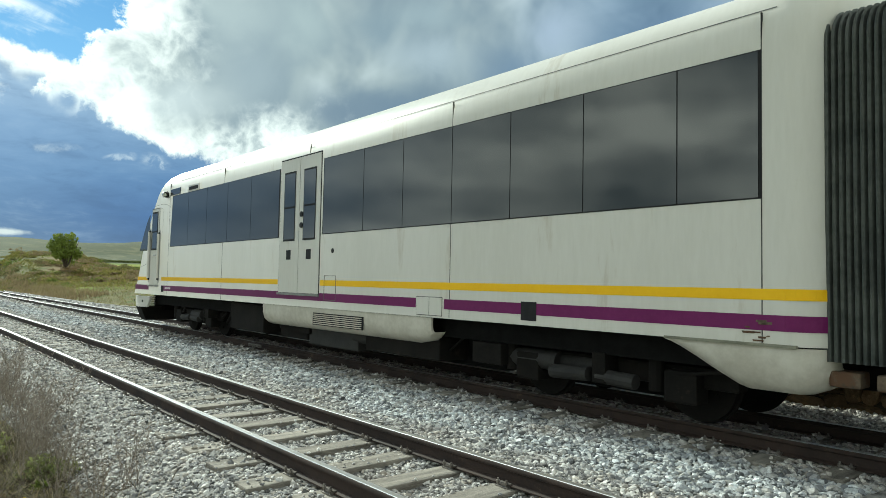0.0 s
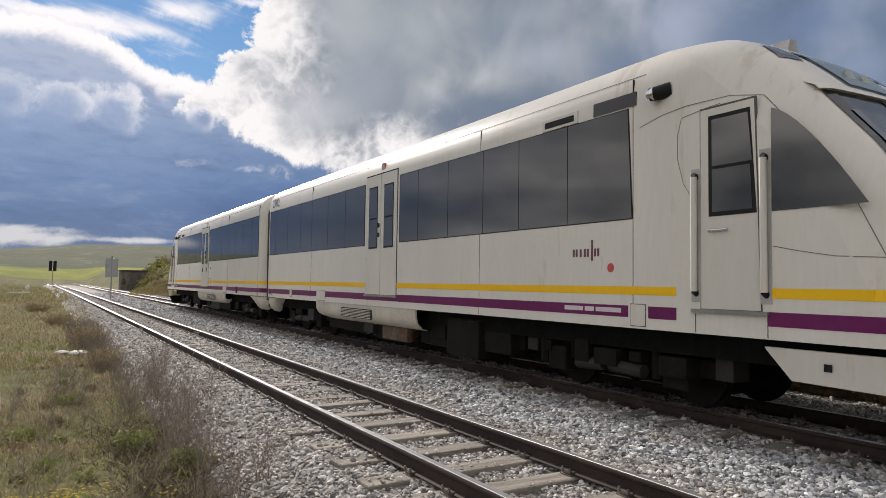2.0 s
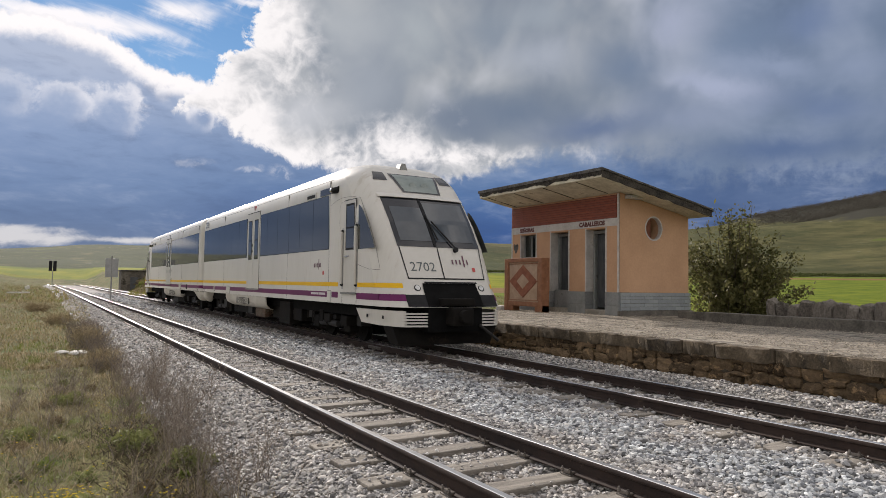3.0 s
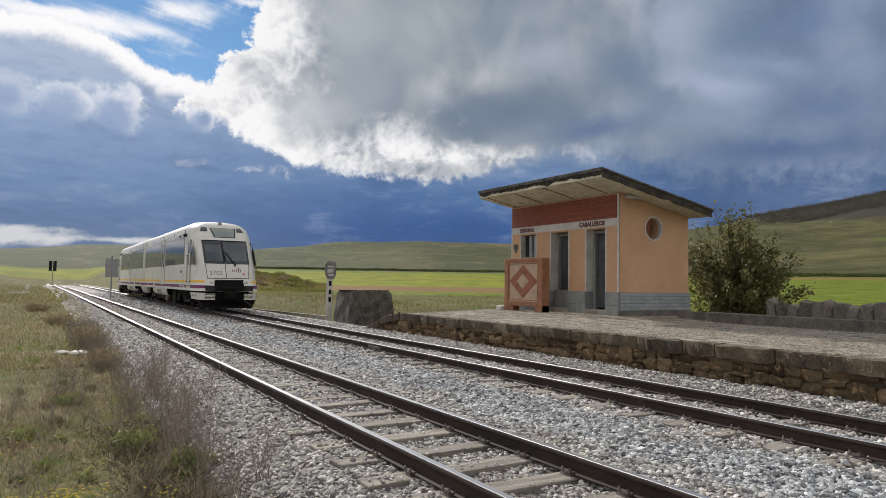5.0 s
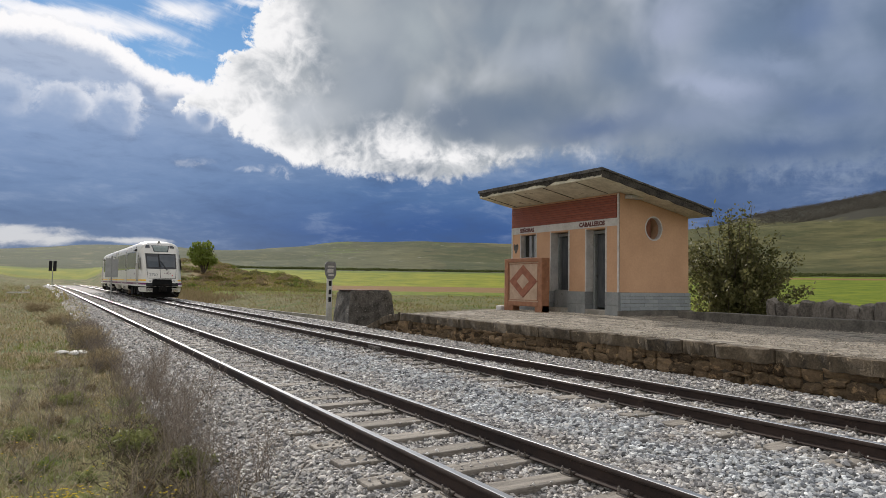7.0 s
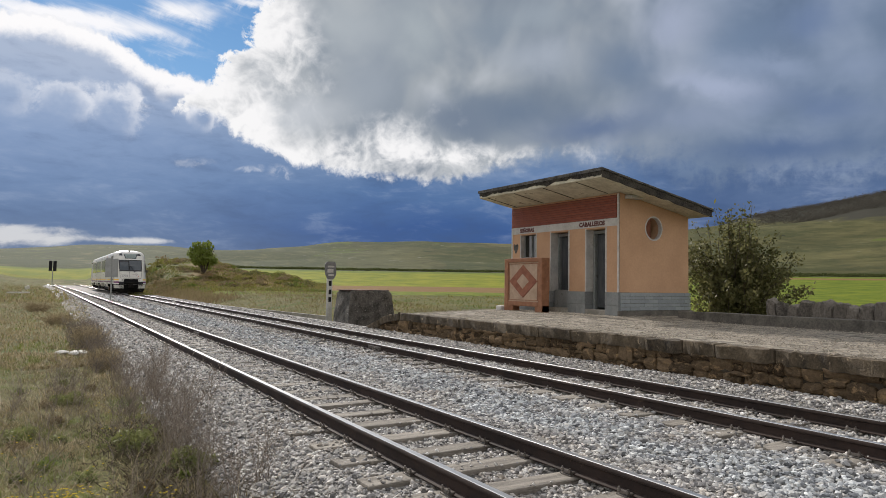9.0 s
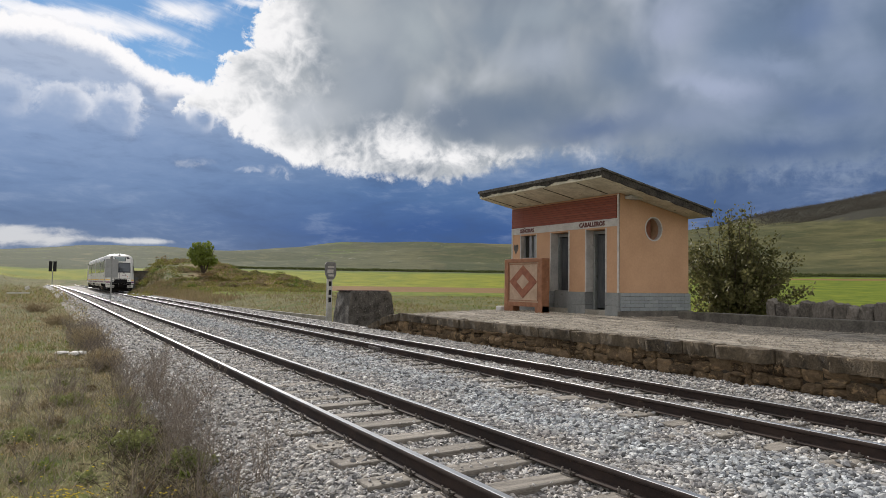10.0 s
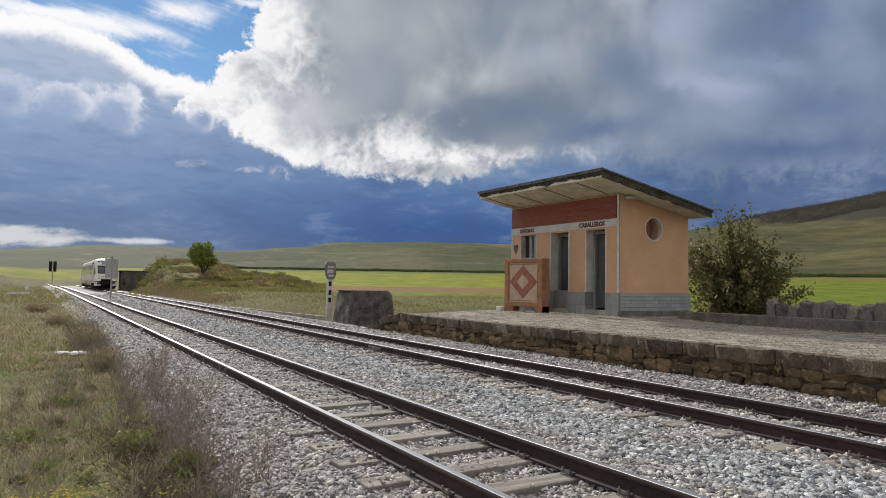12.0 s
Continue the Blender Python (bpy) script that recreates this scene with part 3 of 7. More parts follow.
def land_material():
    mat = bpy.data.materials.new("fields_and_hills")
    mat.use_nodes = True
    g = Nodes(mat.node_tree)
    co = g.put("ShaderNodeTexCoord").outputs["Object"]
    sp = g.put("ShaderNodeSeparateXYZ")
    g.set(sp.inputs[0], co)
    x, y, z = sp.outputs
    d = g.m("SQRT", g.m("ADD", g.m("MULTIPLY", x, x), g.m("MULTIPLY", y, y)))
    az = g.m("MULTIPLY", g.m("ARCTAN2", x, y), 57.2958)
    wob = g.m("SUBTRACT", g.noise(co, 0.03, 5.0, 0.6), 0.5)
    mid = g.m("SUBTRACT", g.noise(co, 0.25, 5.0, 0.6), 0.5)
    fine = g.noise(co, 6.0, 5.0, 0.65)
    dd = g.m("MULTIPLY", d, g.m("ADD", 1.0, g.m("ADD", g.m("MULTIPLY", wob, 0.10), g.m("MULTIPLY", mid, 0.03))))
    scrub = g.mix(g.step(g.m("ADD", g.m("MULTIPLY", mid, 1.0), fine), 0.3, 0.75), (0.088, 0.086, 0.032), (0.185, 0.168, 0.07))
    scrub = g.mix(g.step(g.noise(co, 0.5, 5.0, 0.6), 0.5, 0.62), scrub, (0.075, 0.10, 0.028))
    crop = g.mix(g.step(g.noise(g.xyz(g.m("MULTIPLY", az, 0.5), g.m("MULTIPLY", d, 0.10), 0.0), 1.0, 6.0, 0.65), 0.3, 0.7), (0.115, 0.150, 0.008), (0.225, 0.225, 0.016))
    green = g.mix(g.step(g.noise(g.xyz(g.m("MULTIPLY", az, 0.6), g.m("MULTIPLY", d, 0.16), 3.0), 1.0, 6.0, 0.65), 0.3, 0.7), (0.075, 0.115, 0.012), (0.165, 0.195, 0.020))
    plough = g.mix(g.noise(co, 0.2, 5.0, 0.65), (0.15, 0.085, 0.034), (0.23, 0.145, 0.06))
    hedge = (0.062, 0.074, 0.030)
    hill = g.mix(g.step(g.noise(co, 0.006, 9.0, 0.68), 0.40, 0.60), (0.056, 0.058, 0.022), (0.118, 0.108, 0.046))
    hill = g.mix(g.m("MULTIPLY", g.step(az, 36.0, 18.0), 0.85), hill, g.mix(g.noise(co, 0.01, 7.0, 0.65), (0.024, 0.037, 0.012), (0.064, 0.075, 0.026)))
    rise = g.m("DIVIDE", z, d)
    contour = g.noise(g.xyz(g.m("MULTIPLY", az, 0.11), g.m("ADD", g.m("MULTIPLY", rise, 38.0), g.m("MULTIPLY", az, 0.03)), 0.7), 1.0, 5.0, 0.6, distort=0.4)
    hill = g.mix(g.m("MULTIPLY", g.step(contour, 0.50, 0.56), g.m("ADD", 0.25, g.m("MULTIPLY", g.step(az, 50.0, 42.0), 0.5))), hill, (0.040, 0.054, 0.018))
    hill = g.mix(g.m("MULTIPLY", g.step(contour, 0.44, 0.38), g.m("ADD", 0.2, g.m("MULTIPLY", g.step(az, 50.0, 42.0), 0.4))), hill, (0.095, 0.096, 0.042))
    hill = g.mix(g.step(g.noise(g.xyz(g.m("MULTIPLY", az, 0.5), g.m("MULTIPLY", rise, 170.0), 2.2), 1.0, 4.0, 0.55), 0.70, 0.74), hill, (0.026, 0.030, 0.016))
    hill = g.mix(g.step(g.noise(co, 0.03, 6.0, 0.6), 0.60, 0.70), hill, (0.035, 0.042, 0.018))
    hill = g.mix(g.step(g.noise(co, 0.012, 5.0, 0.5), 0.62, 0.66), hill, (0.085, 0.11, 0.02))
    hill = g.mix(g.m("MULTIPLY", g.step(az, 40.0, 12.0), 0.4), hill, (0.026, 0.042, 0.014))
    drawn = g.noise(g.xyz(g.m("MULTIPLY", az, 0.55), g.m("MULTIPLY", rise, 300.0), 1.3), 1.0, 9.0, 0.70, distort=0.4)
    hill = g.mix(g.m("MULTIPLY", g.step(drawn, 0.50, 0.68), 0.42), hill, (0.150, 0.138, 0.062))
    hill = g.mix(g.m("MULTIPLY", g.step(drawn, 0.47, 0.33), 0.45), hill, (0.022, 0.028, 0.012))
    rocks = g.m("MULTIPLY", g.step(g.noise(co, 0.16, 3.0, 0.6), 0.66, 0.70), g.step(g.noise(co, 0.012, 3.0, 0.5), 0.50, 0.58))
    hill = g.mix(g.m("MULTIPLY", rocks, 0.6), hill, (0.26, 0.25, 0.22))

    def bands(rows):
        col = rows[0][1]
        for (r, c) in rows[1:]:
            col = g.mix(g.step(dd, r * 0.985, r * 1.015), col, c)
        return col

    middle = bands([(0, scrub), (54, green), (70, plough), (98, crop), (205, green), (226, hedge), (262, hill)])
    right = bands([(0, scrub), (30, green), (188, plough), (200, green), (214, hedge), (246, hill)])
    left = bands([(0, scrub), (182, crop), (210, green), (216, hill)])
    col = g.mix(g.step(az, 47.0, 49.0), middle, right)
    col = g.mix(g.step(az, 12.0, 9.0), col, left)
    steep = g.m("ADD", g.m("DIVIDE", z, d), g.m("ADD", g.m("MULTIPLY", wob, 0.02), g.m("MULTIPLY", mid, 0.006)))
    woods = g.m("MULTIPLY", g.step(az, 49.0, 54.0), g.step(steep, 0.086, 0.094))
    col = g.mix(woods, col, g.mix(g.noise(co, 0.06, 4.0, 0.6), (0.034, 0.034, 0.025), (0.050, 0.048, 0.036)))
    p = g.put("ShaderNodeBsdfPrincipled")
    g.set(p.inputs["Base Color"], col)
    p.inputs["Roughness"].default_value = 0.95
    p.inputs["Specular IOR Level"].default_value = 0.08
    b = g.put("ShaderNodeBump")
    b.inputs["Strength"].default_value, b.inputs["Distance"].default_value = 0.8, 0.08
    g.set(b.inputs["Height"], fine)
    g.set(p.inputs["Normal"], b.outputs[0])
    g.set(g.put("ShaderNodeOutputMaterial").inputs[0], p.outputs[0])
    return mat


def build_ground():
    rs = [0.0] + [0.6 * 1.083 ** k for k in range(109)]
    azs = list(np.arange(-20, 85, 0.5)) + list(np.arange(85, 340, 3.0))
    n = len(azs)
    verts, faces = [(0, 0, ground_z(0, 0))], []
    for r in rs[1:]:
        for a in azs:
            x, y = r * math.sin(radians(a)), r * math.cos(radians(a))
            verts.append((x, y, ground_z(x, y)))
    for i in range(n):
        faces.append((0, 1 + i, 1 + (i + 1) % n))
    for k in range(len(rs) - 2):
        o = 1 + k * n
        for i in range(n):
            j = (i + 1) % n
            faces.append((o + i, o + n + i, o + n + j, o + j))
    me = bpy.data.meshes.new("ground")
    me.from_pydata(verts, [], faces)
    me.materials.append(land_material())
    me.polygons.foreach_set("use_smooth", [True] * len(me.polygons))
    me.update()
    bm = bmesh.new()
    bm.from_mesh(me)
    bmesh.ops.recalc_face_normals(bm, faces=bm.faces)
    if sum(f.normal.z for f in bm.faces) < 0:
        bmesh.ops.reverse_faces(bm, faces=bm.faces)
    bm.to_mesh(me)
    bm.free()
    tagged(new("ground", me), "rough grassland, bright crop fields and olive green hills", "ground", kind="structure")


# ---------------------------------------------------------------- railway
def bend(y, start):
    """The far ends of the tracks swing away to the west."""
    return -1.2e-4 * max(0.0, y - start) ** 2


def bed_z(x, y):
    c2 = TRACK2 + LEAN * y
    z = float(np.interp(x, (1.0, 1.35, 1.75, 2.0, 2.25, 2.42, 2.64, 3.43, 3.65, 3.82, 4.05, 4.45, 5.0, c2 - 1.0, c2 - 0.75, c2 - 0.62, c2 - 0.42, c2 + 0.42, c2 + 0.62, c2 + 0.8, c2 + 1.15, c2 + 1.6),
                        (-0.55, -0.40, -0.25, -0.178, -0.176, -0.178, -0.19, -0.19, -0.17, -0.16, -0.165, -0.175, -0.172, -0.176, -0.178, -0.178, -0.18, -0.18, -0.16, -0.14, -0.03, 0.0)))
    # the stones cover more of the sleepers farther on
    if abs(x - TRACK1) < 0.45 or abs(x - c2) < 0.45:
        z += 0.035 * soft(y, 5.5, 10.0)
    if 1.9 < x < 2.45:
        z += 0.034 * soft(y, 6.0, 8.5)
    return z + 0.022 * noise.noise((x * 3.0, y * 3.0, 7.0)) + 0.012 * noise.noise((x * 9.0, y * 9.0, 3.0))


def build_bed():
    ys = [-24.0]
    while ys[-1] < 210:
        ys.append(ys[-1] + max(0.12, abs(ys[-1]) * 0.02))
    xs = np.linspace(1.0, 8.35, 62)
    verts = [(x + bend(y, 70) * (1 if x < 5.5 else 0.25), y, bed_z(x, y)) for y in ys for x in xs]
    n = len(xs)
    faces = [(j * n + i, j * n + i + 1, (j + 1) * n + i + 1, (j + 1) * n + i) for j in range(len(ys) - 1) for i in range(n - 1)]
    me = bpy.data.meshes.new("trackbed")
    me.from_pydata(verts, [], faces)
    me.materials.append(M_BED)
    me.polygons.foreach_set("use_smooth", [True] * len(me.polygons))
    tagged(new("trackbed", me), "bed of pale grey crushed limestone ballast under two tracks", "trackbed", kind="structure")


RAIL_SIDE = [(-0.055, -0.138), (0.055, -0.138), (0.055, -0.128), (0.012, -0.112), (0.008, -0.045), (0.032, -0.034), (0.033, -0.010), (0.027, -0.002),
             (-0.027, -0.002), (-0.033, -0.010), (-0.032, -0.034), (-0.008, -0.045), (-0.012, -0.112), (-0.055, -0.128)]


def sleeper_rows(seed, phase):
    rng = random.Random(seed)
    y, out = phase, []
    while y < 120:
        out.append((y, rng.uniform(-1.6, 1.6)))
        y += 0.585 + rng.uniform(-0.03, 0.03)
    behind = [(phase - 0.585 * k, rng.uniform(-1.6, 1.6)) for k in range(34, 0, -1)]
    return behind + out


ROWS1, ROWS2 = sleeper_rows(3, -2.96), sleeper_rows(4, -3.09)


def build_track(name, cx, lean, y0, y1, rows, label):
    track = thing(name, label, "railway track", Matrix.Translation((cx, 0, 0)), "railway tracks", "structure")
    for s in (-1, 1):
        bm = bmesh.new()
        ys = [y0, 30.0] + [70.0 + 10 * i for i in range(int((y1 - 70) / 10) + 1)]
        start = 115 if lean else 70
        rings = [[(s * 0.5325 + lean * y + bend(y, start) + u, y, v) for u, v in RAIL_SIDE] for y in ys]
        part("rail", loft(rings), M_RAIL, track, "rusty brown steel rail", smooth=40)
        rings = [[(s * 0.5325 + lean * y + bend(y, start) + u, y, v) for u, v in ((-0.028, -0.004), (0.028, -0.004), (0.024, 0.0015), (-0.024, 0.0015))] for y in ys]
        part("running_surface", loft(rings), M_RAILTOP, track, "polished bright rail head")
    rng = random.Random(len(name) * 7 + 3)
    meshes = []
    for k in range(5):
        bm = bmesh.new()
        w, l, h = 0.105 + 0.012 * rng.random(), 0.93 + 0.06 * rng.random(), 0.13
        add_box(bm, -l, l, -w, w, -0.142 - h, -0.142, bevel=0.012)
        for v in bm.verts:
            v.co.y += 0.012 * noise.noise((v.co.x * 3, k * 5.0, v.co.y * 4))
            v.co.z += 0.006 * noise.noise((v.co.x * 4, k * 9.0, v.co.y * 9))
        meshes.append(finish(bm, "sleeper", M_WOOD))
    bm = bmesh.new()
    add_box(bm, -0.085, 0.085, -0.06, 0.06, -0.146, -0.136, bevel=0.004)
    for sx in (-1, 1):
        add_box(bm, sx * 0.05 - 0.022, sx * 0.05 + 0.022, -0.06, 0.06, -0.134, -0.116, bevel=0.004)
        for o in (-0.042, 0.042):
            add_tube(bm, (sx * 0.074, o, -0.13), (sx * 0.074, o, -0.088), 0.008, n=6)
            add_tube(bm, (sx * 0.074, o, -0.116), (sx * 0.074, o, -0.102), 0.0145, n=6)
    clip = finish(bm, "rail_clip", M_FASTEN)
    for y, yaw in rows:
        ob = new("sleeper", meshes[rng.randrange(5)])
        ob.parent = track
        ob.matrix_basis = pose(lean * y + (0 if lean else bend(y, 70)) + rng.uniform(-0.03, 0.03), y, rng.uniform(-0.008, 0.006), 0, rng.uniform(-0.3, 0.3), yaw)
        if y < 32:
            for s in (-1, 1):
                oc = new("rail_clip", clip)
                oc.parent = track
                oc.matrix_basis = pose(s * 0.5325 + lean * y, y, 0)
    for y, s in ((13.2, -1),) if lean else ((18.5, 1), (20.6, -1)):
        bm = bmesh.new()
        for q in (-1, 1):
            add_box(bm, s * 0.5325 + lean * y + q * 0.022 - 0.014, s * 0.5325 + lean * y + q * 0.022 + 0.014, y - 0.3, y + 0.3, -0.105, -0.045, bevel=0.005)
            for o in (-0.2, -0.07, 0.07, 0.2):
                add_tube(bm, (s * 0.5325 + lean * y, y + o, -0.075), (s * 0.5325 + lean * y + q * 0.06, y + o, -0.075), 0.014, n=6)
        part("fishplate", bm, M_FASTEN, track, "bolted steel fishplate on a rail joint")
    return track


def build_ballast():
    """Crushed stones, thickest where the camera stands nearest."""
    rng = np.random.default_rng(11)
    ico = bmesh.new()
    bmesh.ops.create_icosphere(ico, subdivisions=1, radius=1.0)
    base = np.array([v.co for v in ico.verts])
    tri = np.array([[v.index for v in f.verts] for f in ico.faces])
    ico.free()
    
    Y1, Y2 = np.array([r[0] for r in ROWS1]), np.array([r[0] for r in ROWS2])

    def scatter(count, x0, x1, y0, y1, smin, smax, name, label):
        xs, ys = rng.uniform(x0, x1, count), rng.uniform(y0, y1, count)
        verts, tris = [], []
        size = rng.uniform(smin, smax, count) * (0.6 + 0.75 * rng.random(count) ** 2)
        o = 0
        for x, y, s in zip(xs, ys, size):
            s *= 0.78 if x < 4.2 or x > 7.3 else 1.0
            c2, buried = TRACK2 + LEAN * y, False
            for c, ys in ((TRACK1, Y1), (c2, Y2)):
                if abs(x - c) < 0.98:
                    i = int(np.searchsorted(ys, y))
                    gap = min(abs(y - ys[max(0, i - 1)]), abs(y - ys[min(len(ys) - 1, i)]))
                    cover = -0.04 + 0.24 * noise.noise((x * 2.3, y * 2.3, 1.0)) + 0.70 * soft(y, 6.5, 12.0) + ((0.05 if c > 5 else 0.2 + 0.5 * soft(y, 5.5, 8.0)) if abs(x - c) > 0.62 else (0.35 if c > 5 else 0.0))
                    buried = gap < 0.11
                    if gap < 0.10 + s * 0.4 and rng.random() > cover:
                        x = None
                    break
            if x is None:
                continue
            z = (max(bed_z(x, y), -0.146) if buried else bed_z(x, y)) + s * rng.uniform(0.1, 0.45)
            stretch = np.array([rng.uniform(0.8, 1.35), rng.uniform(0.7, 1.1), rng.uniform(0.45, 0.85)]) * s
            p = base * (1 + rng.uniform(-0.48, 0.30, (len(base), 1))) * stretch
            a = rng.uniform(0, 6.283)
            t = rng.uniform(-0.6, 0.6)
            ca, sa, ct, st = math.cos(a), math.sin(a), math.cos(t), math.sin(t)
            p = p @ np.array([[1, 0, 0], [0, ct, -st], [0, st, ct]]).T @ np.array([[ca, -sa, 0], [sa, ca, 0], [0, 0, 1]]).T
            verts.append(p + (x, y, z))
            tris.append(tri + o)
            o += len(base)
        v, f = np.concatenate(verts), np.concatenate(tris)
        me = bpy.data.meshes.new(name)
        me.from_pydata(v.tolist(), [], f.tolist())
        me.materials.append(M_STONE)
        me.update()
        tagged(new(name, me), label, "ballast", kind="stuff")

    scatter(STONES[0], 1.35, 8.2, 1.8, 7.0, 0.017, 0.034, "ballast_stones", "loose pale grey and white crushed limestone beside the rails")
    scatter(STONES[4], 1.35, 8.2, -16.0, 1.8, 0.03, 0.055, "ballast_stones", "loose pale grey crushed limestone behind the view")
    scatter(STONES[1], 1.35, 8.2, 7.0, 15.0, 0.019, 0.034, "ballast_stones", "loose pale grey crushed limestone beside the rails")
    scatter(STONES[2], 1.4, 8.2, 15.0, 34.0, 0.025, 0.044, "ballast_stones", "loose pale grey crushed limestone along the far tracks")
    scatter(STONES[3], 1.6, 8.2, 34.0, 75.0, 0.05, 0.085, "ballast_stones", "pale grey crushed limestone of the distant trackbed")


STONES = (44000, 39000, 21000, 8000, 2500)
M_FASTEN = surface("rusty_fastening", (0.07, 0.058, 0.048), (0.30, 0.275, 0.25), 0.45, 0.6, scale=10.0, fine=60.0, bump=0.2)
# ---------------------------------------------------------------- platform
M_PEBBLE = surface("brown_grey_pebbles", (0.10, 0.085, 0.065), (0.50, 0.44, 0.355), 0.9, scale=8.0, fine=40.0, bump=0.0, island=0.75, spec=0.2)


def edge_x(y):
    return 8.10 + LEAN * y


def plat_z(x, y):
    z = 0.498 + 0.09 * soft(x, 8.3, 11.0) * soft(y, 9.5, 12.5)
    return z - 0.62 * soft(y, 16.0, 19.2) * (1.0 if x < 10.6 else 0.7)


def build_platform():
    plat = thing("station_platform", "low railway platform of rubble stone with a worn gravel top and a ramp", "platform", kind="structure")
    ys, xs = np.linspace(-6, 19.4, 90), np.linspace(0.18, 6.6, 26)
    verts = [(edge_x(y) + u, y, plat_z(edge_x(y) + u, y) - 0.012 + 0.012 * noise.noise((u * 1.4, y * 1.4, 4.0))) for y in ys for u in xs]
    n = len(xs)
    faces = [(j * n + i, j * n + i + 1, (j + 1) * n + i + 1, (j + 1) * n + i) for j in range(len(ys) - 1) for i in range(n - 1)]
    me = bpy.data.meshes.new("platform_top")
    me.from_pydata(verts, [], faces)
    me.materials.append(M_PLATTOP)
    ob = new("platform_top", me)
    ob.parent = plat
    tagged(ob, "worn grey gravel and concrete platform surface")
    rings = [[(edge_x(y) + 0.10, y, -0.45), (edge_x(y) + 0.10, y, plat_z(8.3, y) - 0.14), (edge_x(y) + 6.4, y, plat_z(8.3, y) - 0.14), (edge_x(y) + 6.4, y, -0.45)] for y in (-6, 16.0, 17.0, 18.0, 19.0)]
    part("platform_core", loft(rings), M_MORTAR, plat, "dark mortar and fill behind the stones")
    rng = random.Random(5)
    stones, copings = [], []
    for k in range(16):
        bm = bmesh.new()
        add_box(bm, -0.10, 0.10, -0.5, 0.5, -0.5, 0.5, bevel=0.0)
        bmesh.ops.subdivide_edges(bm, edges=bm.edges[:], cuts=4, use_grid_fill=True)
        for v in bm.verts:
            c = v.co.copy()
            u, w = abs(c.y) * 2, abs(c.z) * 2
            q = (u * w) ** 5
            r = max(u, w)
            chip = 0.055 * noise.noise((c.y * 2.2, c.z * 2.2, k * 3.3)) + 0.035 * abs(noise.noise((c.y * 6, c.z * 6, k * 5.1)))
            v.co.x = c.x + (chip + 0.03 * r ** 8 if c.x < 0 else 0)
            v.co.y = c.y * (1 - 0.16 * q) + 0.10 * noise.noise((c.z * 2.0, k * 7.7, 0.3)) + 0.035 * noise.noise((c.z * 6, k * 3.1, c.y * 3))
            v.co.z = c.z * (1 - 0.16 * q) + 0.12 * noise.noise((c.y * 1.8, k * 1.7, 0.9)) + 0.04 * noise.noise((c.y * 6, k * 2.9, c.z * 3))
        stones.append(finish(bm, "wall_stone", M_PLATSTONE, 30))
    for k in range(6):
        bm = bmesh.new()
        add_box(bm, -0.14, 0.14, -0.5, 0.5, -0.12, 0.07, bevel=0.02)
        bmesh.ops.subdivide_edges(bm, edges=[e for e in bm.edges if e.calc_length() > 0.5], cuts=9)
        for v in bm.verts:
            v.co += Vector((0.05 * noise.noise((v.co.y * 6, k * 4.1, v.co.z * 9)), 0, 0.024 * noise.noise((v.co.y * 7, k * 2.3, v.co.x * 4))))
        copings.append(finish(bm, "coping_stone", M_COPING, 35))
    y = -5.5
    while y < 18.6:
        l = rng.uniform(0.55, 1.15)
        m = y + l / 2
        ob = new("coping_stone", copings[rng.randrange(6)])
        ob.parent = plat
        tilt = math.degrees(math.atan2(plat_z(8.3, m + 0.3) - plat_z(8.3, m - 0.3), 0.6))
        ob.matrix_basis = pose(edge_x(m) + 0.14 + rng.uniform(-0.02, 0.02), m, plat_z(8.3, m) - 0.07 + rng.uniform(-0.006, 0.006), tilt, 0, rng.uniform(-0.6, 0.4)) @ Matrix.Diagonal((1, l - 0.015, 1, 1))
        y += l

    def rubble(y0, y1, z0, z1):
        l, h = y1 - y0, z1 - z0
        if l * h > 0.085 or l > 0.62 or h > 0.30 or (l * h > 0.035 and rng.random() < 0.5):
            k = rng.uniform(0.32, 0.68)
            if l > h * rng.uniform(1.0, 1.9):
                rubble(y0, y0 + l * k, z0, z1)
                rubble(y0 + l * k, y1, z0, z1)
            else:
                rubble(y0, y1, z0, z0 + h * k)
                rubble(y0, y1, z0 + h * k, z1)
            return
        ob = new("wall_stone", stones[rng.randrange(16)])
        ob.parent = plat
        m = (y0 + y1) / 2
        ob.matrix_basis = pose(edge_x(m) + 0.135 + rng.uniform(-0.03, 0.025), m, (z0 + z1) / 2, rng.uniform(-7, 7), rng.uniform(-5, 5), rng.uniform(-6, 6)) @ Matrix.Diagonal((1, l * 1.0, h * 1.0, 1))

    y = -4.0
    while y < 17.6:
        l = rng.uniform(0.7, 1.3)
        rubble(y, y + l, -0.24, plat_z(8.3, y + l / 2) - 0.15)
        y += l


